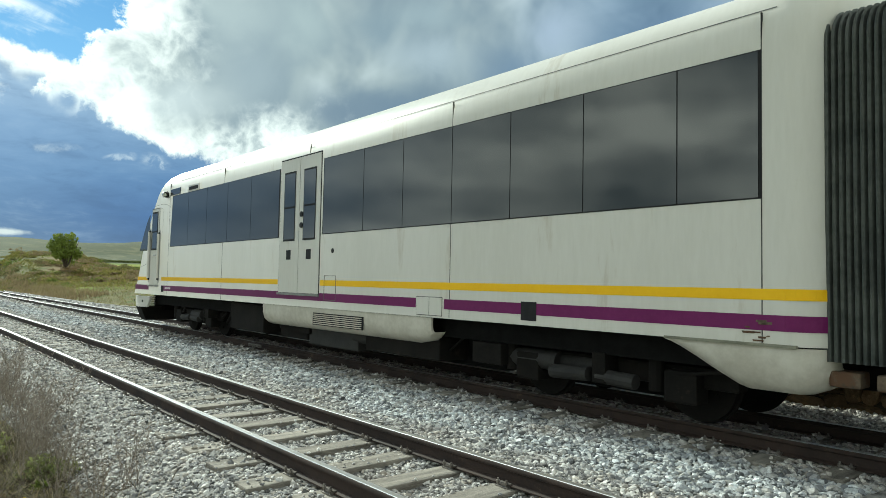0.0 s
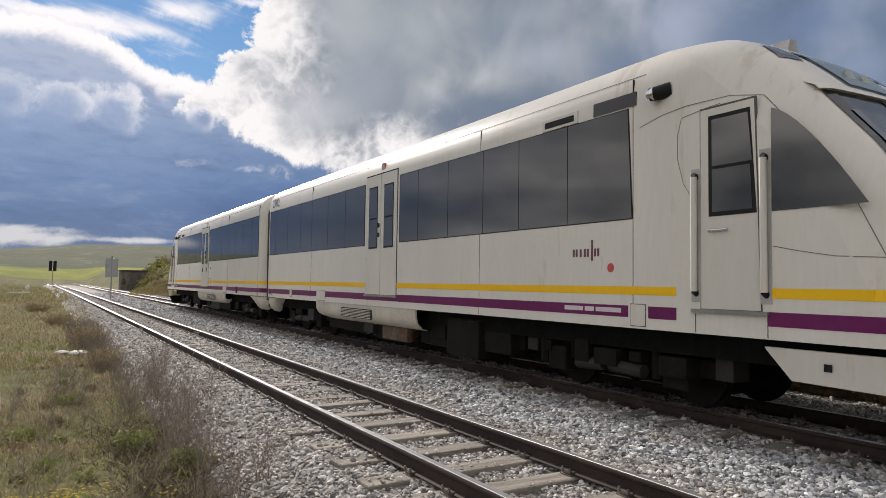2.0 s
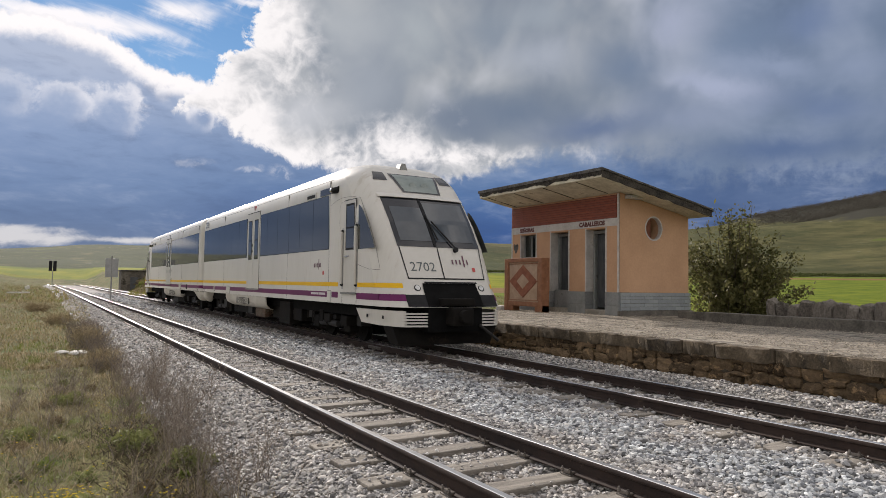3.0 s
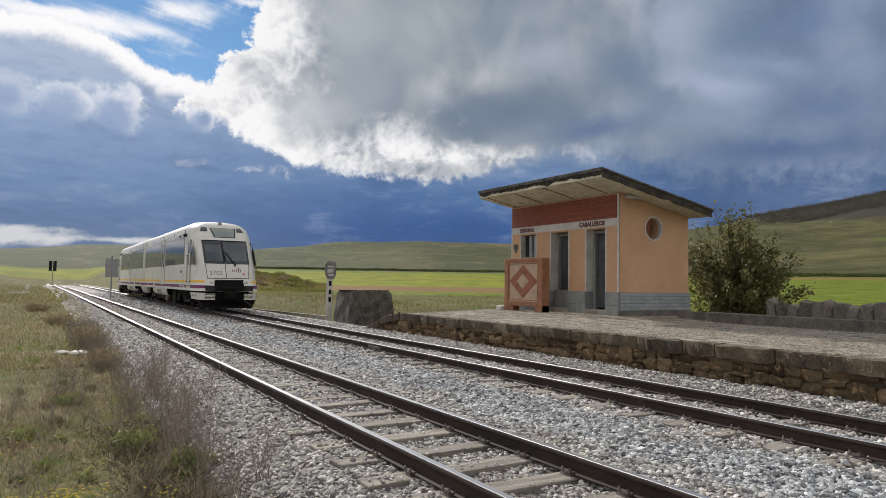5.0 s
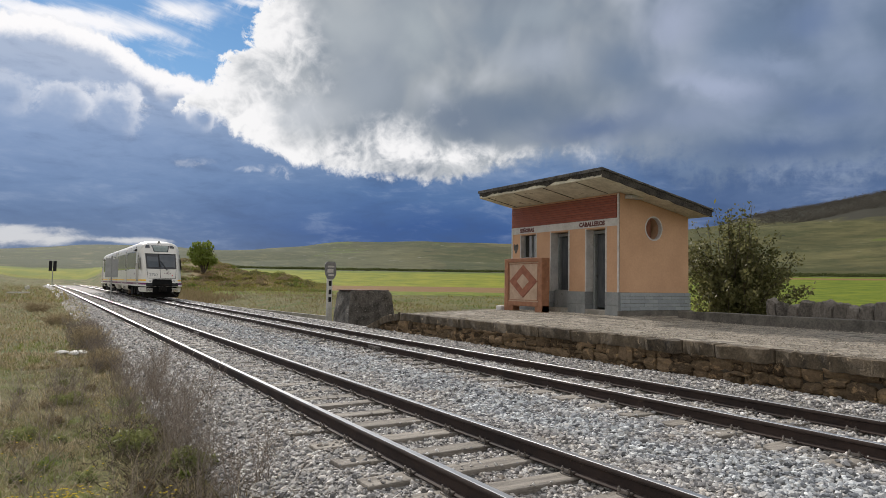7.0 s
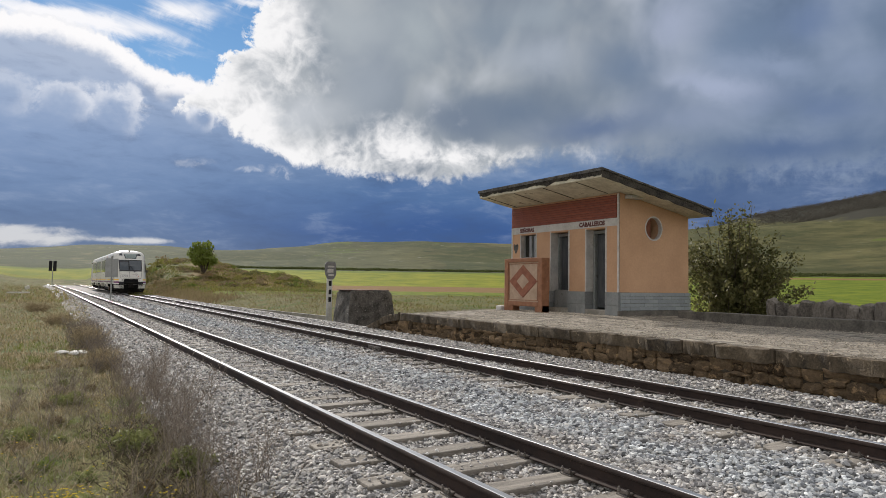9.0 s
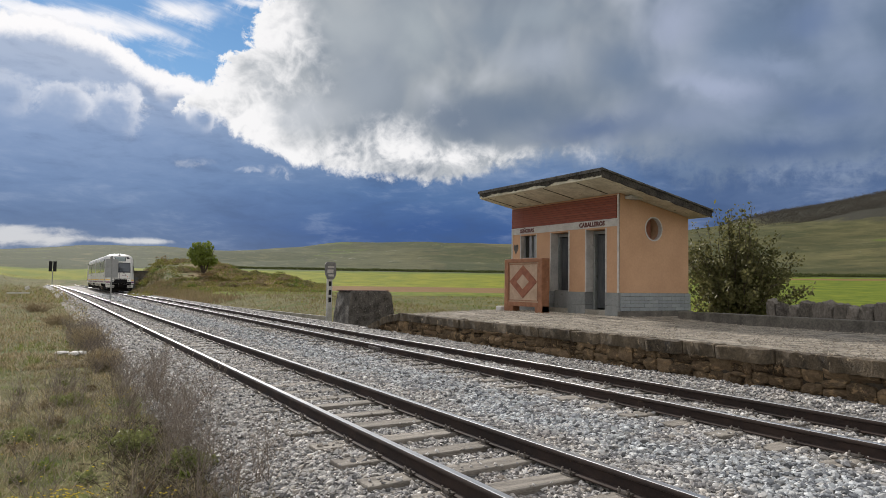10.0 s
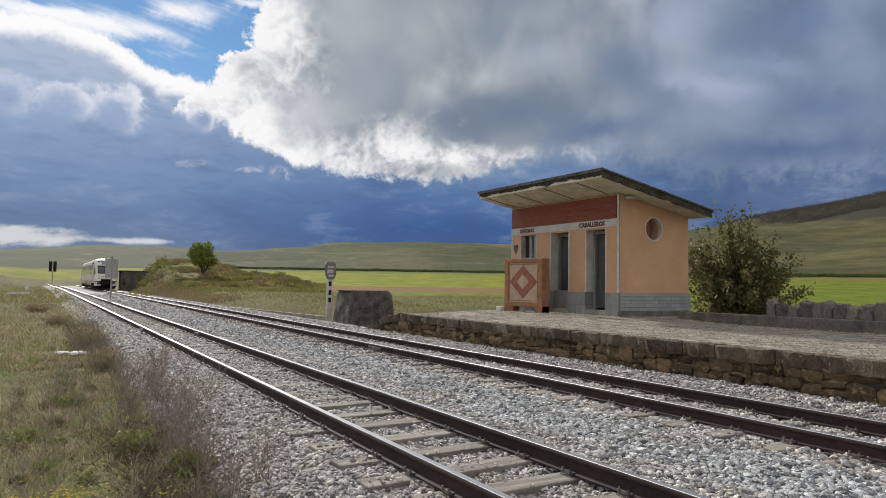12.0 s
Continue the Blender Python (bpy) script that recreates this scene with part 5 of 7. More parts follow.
# ---------------------------------------------------------------- lineside furniture
def build_lineside():
    rings = []
    for z, g in ((-0.15, 0.0), (0.5, 0.05), (0.95, 0.10), (1.04, 0.16)):
        rings.append([(8.42 + g, 20.1 + g * 0.5, z), (10.1 - g * 1.6, 20.1 + g * 0.5, z), (10.1 - g * 1.6, 21.4 - g, z), (8.42 + g, 21.4 - g, z)])
    bm = loft(rings)
    bmesh.ops.subdivide_edges(bm, edges=bm.edges[:], cuts=5, use_grid_fill=True)
    for v in bm.verts:
        v.co += Vector([0.025 * noise.noise((v.co.x * 3.1 + 9 * i, v.co.y * 3.1, v.co.z * 3.1)) for i in range(3)])
    solid("loading_ramp_block", bm, M_DARKCONC, "weathered lichen black concrete ramp block beside the track", "concrete block")
    bm = bmesh.new()
    add_box(bm, 8.45, 9.9, 20.25, 21.2, 1.03, 1.055, bevel=0.008)
    solid("rusty_plate", bm, M_RUST, "rusty brown metal plate lying on the concrete block", "plate")
    rings = [[(x + u, y, z) for u, z in ((-0.06, -0.3), (-0.06, -0.10), (0.06, -0.10), (0.06, -0.3))] for x, y in ((10.25, 26.3), (9.78, 31.1), (9.3, 35.0), (8.75, 41.5))]
    solid("concrete_edging", loft(rings), M_CONCRETE, "long pale concrete edging strip beside the far track", "edging")
    post = thing("distance_post", "chipped white concrete distance post with a grey head plate", "post", pose(8.72, 22.56, 0.0))
    part("shaft", box(-0.085, 0.085, -0.07, 0.07, -0.1, 1.62, bevel=0.012), M_WHITEPOST, post, "white painted shaft with dark marks")
    part("head_plate", prism([(-0.10, 1.40), (0.12, 1.40), (0.21, 1.56), (0.19, 1.95), (0.10, 2.01), (-0.14, 2.0), (-0.21, 1.92), (-0.19, 1.56)], "y", -0.095, -0.055), M_GREYPLATE, post, "peeling grey and white head plate")
    for z0, z1, a, c in ((1.62, 1.74, -0.12, 0.10), (1.80, 1.86, -0.10, 0.13), (1.50, 1.57, -0.08, 0.12)):
        part("worn_mark", box(a, c, -0.1, -0.093, z0, z1), M_WHITEPOST, post, "patch of old white paint")
    for z in (1.16, 0.86, 0.60):
        part("number_bar", box(-0.05, 0.05, -0.076, -0.068, z, z + 0.17), M_BLACK, post, "faded black figure as a bar")
    board = thing("track_sign", "plain grey back of a rectangular track sign on a post", "sign", pose(3.88, 47.6, 0.0))
    part("post", tube((0, 0, -0.3), (0, 0, 2.75), 0.045), M_GREYMETAL, board, "grey steel post")
    part("sign_plate", box(-0.37, 0.37, -0.03, -0.01, 1.40, 2.58, bevel=0.004), M_SIGNBACK, board, "flat grey sheet metal plate")
    for z in (1.6, 2.3):
        part("bracket", box(-0.3, 0.3, -0.05, -0.03, z - 0.03, z + 0.03), M_SIGNBACK, board)
    sig = thing("twin_signal_board", "two small black signal boards on a pole", "signal", pose(1.75, 128, -0.4))
    part("pole", tube((0, 0, -0.3), (0, 0, 2.9), 0.06), M_GREYMETAL, sig)
    for x in (-0.31, 0.31):
        part("black_board", box(x - 0.24, x + 0.24, -0.12, 0.12, 2.85, 4.5), M_BLACK, sig, "black board")
    hut = thing("lineside_hut", "small grey-brown lineside hut half sunk in the bank", "hut", pose(10.6, 99, 0))
    part("walls", box(-1.5, 1.7, -1.4, 1.6, -0.5, 2.35, bevel=0.05), M_HUT, hut, "streaked grey-brown rubble walls")
    part("roof", box(-1.62, 1.85, -1.55, 1.75, 2.35, 2.5, bevel=0.03), M_DARKCONC, hut, "dark flat roof")
    # flat dark plate on the solid wall stands in for the unlit opening
    part("doorway", box(-0.4, 0.5, -1.44, -1.40, -0.4, 1.6), M_ROOMSHADE, hut)


M_HUT = surface("streaked_hut_render", (0.075, 0.065, 0.052), (0.22, 0.195, 0.16), 0.95, scale=1.2, fine=9.0, bump=0.6, dist=0.05, spots=(0.05, 0.042, 0.032), spot_scale=1.1, spot_cut=0.55)
M_RUST = surface("rusty_plate_metal", (0.10, 0.05, 0.035), (0.22, 0.12, 0.085), 0.8, 0.2, scale=3.0, fine=30.0, bump=0.3)
M_GREYPLATE = surface("peeling_grey_plate", (0.10, 0.10, 0.098), (0.24, 0.235, 0.225), 0.7, scale=6.0, fine=40.0, bump=0.2)
M_SIGNBACK = surface("bare_aluminium_sheet", (0.27, 0.275, 0.27), (0.36, 0.365, 0.36), 0.6, 0.1, scale=2.0, fine=20.0, bump=0.05)
# ---------------------------------------------------------------- plants
def mesh_object(name, verts, faces, material):
    me = bpy.data.meshes.new(name)
    me.from_pydata(np.asarray(verts).tolist(), [], np.asarray(faces).tolist() if not isinstance(faces, list) else faces)
    me.materials.append(material)
    me.update()
    return new(name, me)


def blades(name, label, material, rng, spots, hmin, hmax, width, lean=0.35, category="grass", parent=None):
    """Bent grass blades, three quads' worth of triangles each, at (x, y) spots."""
    n = len(spots)
    base = np.array([(x, y, max(ground_z(x, y), bed_z(x, y) if 1.0 < x < 8.3 and y < 205 else -9.0) - 0.02) for x, y in spots])
    h = rng.uniform(hmin, hmax, n) * (0.6 + 0.8 * rng.random(n))
    a = rng.uniform(0, 2 * np.pi, n)
    d = np.stack([np.cos(a), np.sin(a), np.zeros(n)], 1)
    side = np.stack([-np.sin(a), np.cos(a), np.zeros(n)], 1)
    w = (width * rng.uniform(0.6, 1.4, n))[:, None]
    l = (lean * rng.uniform(0.2, 1.6, n) * h)[:, None]
    up = np.array([0, 0, 1.0])
    hh = h[:, None]
    v = np.stack([base - side * w, base + side * w, base + d * l * 0.35 + up * hh * 0.6 - side * w * 0.7, base + d * l * 0.35 + up * hh * 0.6 + side * w * 0.7, base + d * l + up * hh], 1).reshape(-1, 3)
    o = np.arange(n) * 5
    f = [t for q in o.tolist() for t in ((q, q + 1, q + 3, q + 2), (q + 2, q + 3, q + 4))]
    ob = mesh_object(name, v, f, material)
    return tagged(ob, label, category, kind="stuff")


def leaf_cloud(rng, count, centre, radii, leaf, holes=0.35, seed=0.0, low=-1.0):
    """Small pointed leaves scattered through a lumpy crown."""
    pts = []
    while len(pts) < count:
        p = rng.uniform(-1, 1, (count, 3))
        r = np.linalg.norm(p, axis=1)
        for q, k in zip(p, r):
            if k > 1 or q[2] < low:
                continue
            lump = 0.78 + 0.45 * noise.noise((q[0] * 1.7 + seed, q[1] * 1.7, q[2] * 1.7))
            if k > lump or rng.random() > 0.35 + 0.65 * k:
                continue
            if noise.noise((q[0] * 4 + seed * 3, q[1] * 4, q[2] * 4)) < -holes:
                continue
            pts.append(q)
            if len(pts) >= count:
                break
    p = np.array(pts) * np.array(radii) + np.array(centre)
    n = len(p)
    a = rng.normal(size=(n, 3))
    a /= np.linalg.norm(a, axis=1)[:, None]
    b = np.cross(a, rng.normal(size=(n, 3)))
    b /= np.linalg.norm(b, axis=1)[:, None]
    s = (leaf * rng.uniform(0.6, 1.5, n))[:, None]
    v = np.stack([p - a * s, p + b * s * 0.5, p + a * s, p - b * s * 0.5], 1).reshape(-1, 3)
    f = [(q, q + 1, q + 2, q + 3) for q in (np.arange(n) * 4).tolist()]
    return v, f


def limbs(rng, foot, tips, r0):
    bm = bmesh.new()
    for tip in tips:
        a, b = Vector(foot), Vector(tip)
        last, k = a, 5
        for i in range(1, k + 1):
            t = i / k
            c = a.lerp(b, t) + Vector((rng.uniform(-1, 1), rng.uniform(-1, 1), 0)) * 0.06 * (b - a).length * (1 - t)
            add_tube(bm, last, c, r0 * (1 - 0.8 * (t - 1 / k)), r0 * (1 - 0.8 * t), n=6, caps=False)
            last = c
    return bm


def tree(name, label, at, height, spread, count, leaf, material, seed, stems, r0, category="tree", crown_from=0.3, group=""):
    rng = np.random.default_rng(seed)
    x, y = at
    z = ground_z(x, y)
    t = thing(name, label, category, pose(x, y, z), group)
    tips = [(spread * 0.7 * math.cos(a) * q, spread * 0.7 * math.sin(a) * q, height * (0.58 + 0.36 * rng.random())) for a, q in zip(np.linspace(0, 6.28, stems, endpoint=False) + rng.random(stems), rng.uniform(0.3, 1.0, stems))]
    part("trunk", limbs(rng, (0, 0, -0.1), tips, r0), M_BARK, t, "brown trunk and limbs")
    v, f = leaf_cloud(rng, count, (0, 0, height * (crown_from + 1) / 2), (spread, spread, height * (1 - crown_from) / 2 * 1.15), leaf, 0.3, seed * 1.3)
    ob = mesh_object("crown", v, f, material)
    ob.parent = t
    return t


def fan_shrub(name, label, at, height, spread, shoots, leaf, material, seed):
    """Many shoots fanning from one foot, each leafy along its outer part, with a spiky open outline."""
    rng = np.random.default_rng(seed)
    x, y = at
    t = thing(name, label, "shrub", pose(x, y, ground_z(x, y)))
    bm = bmesh.new()
    pts = []
    for k in range(shoots):
        a = rng.uniform(0, 6.283)
        lean = rng.random() ** 0.7
        reach = spread * lean * rng.uniform(0.75, 1.15)
        top = height * (1 - 0.50 * lean ** 2.2) * rng.uniform(0.62, 1.06)
        foot = Vector((rng.normal() * 0.16, rng.normal() * 0.16, -0.1))
        tip = Vector((reach * math.cos(a), reach * math.sin(a), top))
        last, steps = foot, 6
        for i in range(1, steps + 1):
            q = i / steps
            c = foot.lerp(tip, q)
            c.z += 0.16 * top * math.sin(math.pi * q) * lean
            c += Vector(rng.normal(size=3)) * 0.035
            add_tube(bm, last, c, 0.018 * (1.05 - 0.8 * (q - 1 / steps)), 0.018 * (1.05 - 0.8 * q), n=4, caps=False)
            if q > 0.25:
                n = int(42 * (1.35 - 0.75 * q))
                for _ in range(n):
                    p = last.lerp(c, rng.random())
                    r = 0.20 * (1.25 - 0.85 * q)
                    pts.append((p.x + rng.normal() * r, p.y + rng.normal() * r, p.z + rng.normal() * r * 0.9))
            last = c
    part("trunk", bm, M_BARK, t, "thin brown fanning stems")
    p = np.array([q for q in pts if q[2] > 0.05])
    n = len(p)
    a = rng.normal(size=(n, 3))
    a /= np.linalg.norm(a, axis=1)[:, None]
    b = np.cross(a, rng.normal(size=(n, 3)))
    b /= np.linalg.norm(b, axis=1)[:, None]
    l = (leaf * rng.uniform(0.6, 1.4, n))[:, None]
    v = np.stack([p - a * l, p + b * l * 0.55, p + a * l, p - b * l * 0.55], 1).reshape(-1, 3)
    ob = mesh_object("crown", v, [(q, q + 1, q + 2, q + 3) for q in (np.arange(n) * 4).tolist()], material)
    ob.parent = t
    return t


def build_plants():
    rng = np.random.default_rng(21)

    def verge(n, y0, y1, xr=2.2, power=1.0):
        out = []
        while len(out) < n:
            y = y0 + (y1 - y0) * rng.random() ** power
            x = rng.uniform(-0.10 * y - 0.6, xr)
            edge = 1.22 + 0.75 * soft(y, 20, 40) + 0.35 * noise.noise((y * 0.5, 4.0, 0.0)) + 0.2 * noise.noise((y * 2.1, 9.0, 0.0))
            if x > edge + 0.25 * rng.random() ** 2:
                continue
            if noise.noise((x * 0.9, y * 0.9, 8.0)) < -0.25 and rng.random() < 0.6:
                continue
            out.append((x, y))
        return out

    blades("verge_grass", "short olive and green grass on the verge", M_GRASS, rng, verge(60000, 3.6, 17), 0.02, 0.085, 0.0034, 1.7)
    blades("verge_grass", "olive grass farther along the verge", M_GRASS, rng, verge(26000, 15, 60, power=1.5), 0.05, 0.12, 0.011, 1.2)
    blades("dry_grass", "straw coloured dry grass stems among the green", M_STRAW, rng, verge(6500, 3.6, 18), 0.05, 0.20, 0.0020, 1.3)
    blades("dry_grass", "straw coloured dry grass along the far verge", M_STRAW, rng, verge(5500, 16, 70, power=1.4), 0.08, 0.22, 0.006, 0.9)
    blades("far_verge_grass", "olive and straw grass on the far verge", M_GRASS, rng, verge(9000, 55, 190, xr=2.2, power=1.3), 0.12, 0.30, 0.035, 0.8)
    blades("verge_grass", "short olive grass round the bare spot by the track", M_GRASS, rng, [(x, y) for x, y in zip(rng.uniform(-6, 1.1, 9000), rng.uniform(-10, 3.8, 9000)) if math.hypot(x, y) > 1.0], 0.04, 0.12, 0.006, 1.0)
    # twiggy dead weeds along the edge of the ballast
    bm_spots = []
    for _ in range(60):
        y = rng.uniform(5.0, 13.0)
        bm_spots.append((1.25 + 0.22 * rng.normal(), y, rng.uniform(0.35, 0.75)))
    for _ in range(60):
        y = rng.uniform(12.5, 26.0)
        bm_spots.append((1.10 + (0.16 if y < 19 else 0.28) * rng.normal(), y, rng.uniform(0.3, 0.6)))
    for _ in range(26):
        y = rng.uniform(5.0, 12.0)
        bm_spots.append((rng.uniform(-0.5, 0.9), y, rng.uniform(0.25, 0.6)))
    V, F = [], []

    def twig(a, b, w):
        a, b = np.array(a), np.array(b)
        d = b - a
        s = np.cross(d, rng.normal(size=3))
        s = s / (np.linalg.norm(s) + 1e-9) * w
        s2 = np.cross(d, s)
        s2 = s2 / (np.linalg.norm(s2) + 1e-9) * w
        o = len(V)
        V.extend([a + s, a - 0.5 * s + s2, a - 0.5 * s - s2, b])
        F.extend([(o, o + 1, o + 3), (o + 1, o + 2, o + 3), (o + 2, o, o + 3)])

    for x, y, h in bm_spots:
        z = max(ground_z(x, y), bed_z(x, y) if x > 1.0 else -9) - 0.02
        for _ in range(rng.integers(7, 14)):
            top = (x + rng.normal() * 0.15 + 0.05, y + rng.normal() * 0.15, z + h * rng.uniform(0.6, 1.1))
            foot = (x + rng.normal() * 0.03, y + rng.normal() * 0.03, z)
            twig(foot, top, 0.0020 + 0.00012 * y)
            for _ in range(7):
                t = rng.uniform(0.3, 0.97)
                p = [foot[i] + (top[i] - foot[i]) * t for i in range(3)]
                q = [p[0] + rng.normal() * 0.055, p[1] + rng.normal() * 0.055, p[2] + rng.uniform(0.03, 0.13)]
                twig(p, q, 0.0014 + 0.00010 * y)
    tagged(mesh_object("dead_weeds", np.array(V), F, M_WEED), "twiggy brown dead weeds along the ballast edge", "weeds", kind="stuff")
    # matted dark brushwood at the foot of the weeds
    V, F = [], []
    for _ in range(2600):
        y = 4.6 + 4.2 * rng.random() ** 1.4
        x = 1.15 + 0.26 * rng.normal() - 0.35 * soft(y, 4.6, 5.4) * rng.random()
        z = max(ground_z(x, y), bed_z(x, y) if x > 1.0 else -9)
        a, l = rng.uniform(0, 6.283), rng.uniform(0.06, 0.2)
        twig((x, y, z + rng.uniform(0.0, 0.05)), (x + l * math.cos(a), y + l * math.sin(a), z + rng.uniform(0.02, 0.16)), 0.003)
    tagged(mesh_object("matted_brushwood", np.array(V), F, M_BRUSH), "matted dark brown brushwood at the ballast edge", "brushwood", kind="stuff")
    # leafy cushions
    for x, y, r, h, m in ((0.93, 7.6, 0.24, 0.24, M_LEAF2), (1.22, 6.5, 0.24, 0.22, M_LEAF2), (0.3, 5.6, 0.3, 0.12, M_LEAF2),
                          (0.62, 5.1, 0.2, 0.12, M_LEAF2), (-0.1, 8.6, 0.25, 0.12, M_LEAF2), (0.4, 10.6, 0.3, 0.14, M_LEAF2)):
        z = ground_z(x, y)
        v, f = leaf_cloud(rng, 900, (x, y, z + h * 0.25), (r * 1.15, r * 1.15, h * 0.8), 0.017, 0.4, x * 7, low=-0.4)
        tagged(mesh_object("leafy_weed", v, f, m), "low leafy green weed cushion in the verge grass", "weed", "leafy weeds on the verge")
    for k in range(16):
        y = 5.6 + 9.0 * rng.random() ** 1.3
        x, r = rng.uniform(-0.08 * y, 1.25), rng.uniform(0.06, 0.15)
        v, f = leaf_cloud(rng, 260, (x, y, ground_z(x, y) + 0.03), (r, r, r * rng.uniform(0.5, 0.9)), 0.015, 0.5, x * 7, low=-0.4)
        tagged(mesh_object("leafy_weed", v, f, (M_LEAF2, M_TREELEAF, M_DRYROUGH)[k % 3]), "small leafy weed tuft in the verge grass", "weed", "leafy weeds on the verge")
    for x, y, r, h in ((1.05, 18.6, 0.42, 0.46), (1.1, 14.4, 0.35, 0.32), (0.6, 29.0, 0.6, 0.35), (0.0, 40.0, 0.8, 0.4)):
        z = ground_z(x, y)
        V, F = [], []
        for _ in range(150):
            top = (x + rng.normal() * r * 0.55, y + rng.normal() * r * 0.7, z + h * rng.uniform(0.5, 1.3))
            foot = (x + rng.normal() * r * 0.3, y + rng.normal() * r * 0.4, z - 0.02)
            twig(foot, top, 0.004 + 0.0002 * y)
            for _ in range(7):
                k = rng.uniform(0.25, 0.97)
                p = [foot[i] + (top[i] - foot[i]) * k for i in range(3)]
                twig(p, [p[0] + rng.normal() * 0.08, p[1] + rng.normal() * 0.08, p[2] + rng.uniform(0.03, 0.15)], 0.003 + 0.0002 * y)
        tagged(mesh_object("dry_shrub", np.array(V), F, M_STRAW), "grey-brown dry shrub beside the track", "shrub", "dry shrubs on the verge")
    # yellow flowers
    V, F = [], []
    for cx, cy, n, s in ((0.14, 5.42, 60, 0.12), (0.30, 5.5, 40, 0.09), (-0.06, 5.38, 30, 0.09), (0.85, 5.35, 14, 0.07), (0.68, 7.6, 8, 0.12), (0.42, 9.2, 9, 0.2), (1.05, 10.4, 12, 0.12), (-0.1, 7.4, 12, 0.25), (0.2, 6.3, 6, 0.2)):
        for _ in range(n):
            x, y = cx + rng.normal() * s, cy + rng.normal() * s
            z = ground_z(x, y) + rng.uniform(0.08, 0.22)
            o = len(V)
            k = 0.011
            V.extend([(x, y, z)] + [(x + k * math.cos(a), y + k * math.sin(a), z + 0.006) for a in np.linspace(0, 6.283, 6)[:-1]])
            F.extend([(o, o + 1 + i, o + 1 + (i + 1) % 5) for i in range(5)])
    tagged(mesh_object("yellow_flowers", np.array(V), F, M_FLOWER), "small bright yellow wild flowers in the grass", "flowers", kind="stuff")
    # pale stones on the verge
    for x, y, s, flat_k in ((1.60, 17.35, 0.085, 0.6), (0.80, 17.1, 0.20, 0.25), (0.50, 17.5, 0.15, 0.25)):
        bm = bmesh.new()
        bmesh.ops.create_icosphere(bm, subdivisions=2, radius=s)
        for v in bm.verts:
            v.co *= 1 + 0.3 * noise.noise(v.co * 6 + Vector((x, y, 0)))
            v.co.z *= flat_k
            v.co += Vector((x, y, max(ground_z(x, y), bed_z(x, y) if x > 1.4 else -9) + s * flat_k * 0.5 + 0.06))
        solid("pale_stone", bm, M_ROCK, "pale limestone lump lying on the verge", "stone", "pale stones on the verge", smooth=50)
    bm = bmesh.new()
    add_box(bm, -1.0, 0.9, -0.07, 0.07, 0.0, 0.13, bevel=0.02)
    add_box(bm, 0.6, 1.0, -0.07, 0.07, 0.1, 0.4, bevel=0.02, turn=pose(0, 0, 0, 0, -20, 0))
    ob = solid("fallen_white_pole", bm, M_ROCK, "broken white pole lying in the dry grass", "pole")
    ob.matrix_world = pose(-1.55, 72, ground_z(-1.55, 72) + 0.3, 0, 0, 25)
    # shrub behind the building, tree on the bank
    fan_shrub("leafy_shrub", "large olive green leafy shrub behind the platform kerb", (16.5, 12.1), 3.5, 1.9, 112, 0.052, M_LEAF, 3)
    tree("bank_tree", "round bright green tree on the scrubby bank", (17.4, 88), 4.0, 2.0, 1900, 0.17, M_TREELEAF, 5, 7, 0.11, "tree", 0.12)
    # scrub on the bank and tall dry grass at its foot
    bank_spots = []
    while len(bank_spots) < 29000:
        az, d = radians(rng.uniform(5.9, 21.0)), rng.uniform(62, 112)
        bank_spots.append((d * math.sin(az), d * math.cos(az)))
    blades("bank_grass", "rough yellow-green grass covering the bank", M_BANK, rng, bank_spots[:24000], 0.09, 0.22, 0.06, 1.1)
    blades("bank_dry_grass", "dry brown grass tufts on the bank", M_DRYROUGH, rng, bank_spots[24000:], 0.08, 0.24, 0.035, 0.9)
    groups = {"bank_scrub": ([], [], M_BANK, "low olive scrub bushes growing all over the bank"), "bank_brush": ([], [], M_DRYROUGH, "dry brown brushwood growing all over the bank"), "bank_leaves": ([], [], M_LEAF, "dark green leafy bushes dotted over the bank")}
    for k in range(330):
        az, d = radians(rng.uniform(6.4, 19.5)), rng.uniform(72, 114)
        x, y = d * math.sin(az), d * math.cos(az)
        r = rng.uniform(0.25, 0.85)
        v, f = leaf_cloud(rng, 130, (x, y, ground_z(x, y) + r * 0.25), (r * 1.3, r * 1.3, r * rng.uniform(0.35, 0.7)), 0.085, 0.4, k * 3.1, low=-0.5)
        vs, fs = groups[("bank_scrub", "bank_brush", "bank_scrub", "bank_brush", "bank_leaves")[k % 5]][:2]
        o = sum(len(q) for q in vs)
        vs.append(v)
        fs.extend([tuple(i + o for i in q) for q in f])
    for name, (vs, fs, m, label) in groups.items():
        tagged(mesh_object(name, np.concatenate(vs), fs, m), label, "bushes", kind="stuff")
    spots = []
    while len(spots) < 30000:
        y = rng.uniform(24, 84)
        x = 8.2 + LEAN * y + (2 + 0.22 * y) * rng.random() ** 1.3
        if y < 30 and x < 10.5 and y < 22.5:
            continue
        spots.append((x, y))
    blades("dry_trackside_grass", "short brown dry grass beside the far track", M_DRYROUGH, rng, spots[:16000], 0.05, 0.17, 0.013, 1.2)
    blades("rank_grass", "rank green and olive grass beside the far track", M_BANK, rng, spots[16000:], 0.05, 0.13, 0.013, 1.3)
    spots = [(8.7 + LEAN * y + 3.2 * rng.random(), y) for y in rng.uniform(48, 90, 4500)]
    blades("tall_dry_grass", "tall brown dry grass in a strip beside the far track", M_DRYROUGH, rng, spots, 0.22, 0.5, 0.022, 0.5)
    spots = [(rng.uniform(15.0, 34), rng.uniform(12, 46)) for _ in range(9000)]
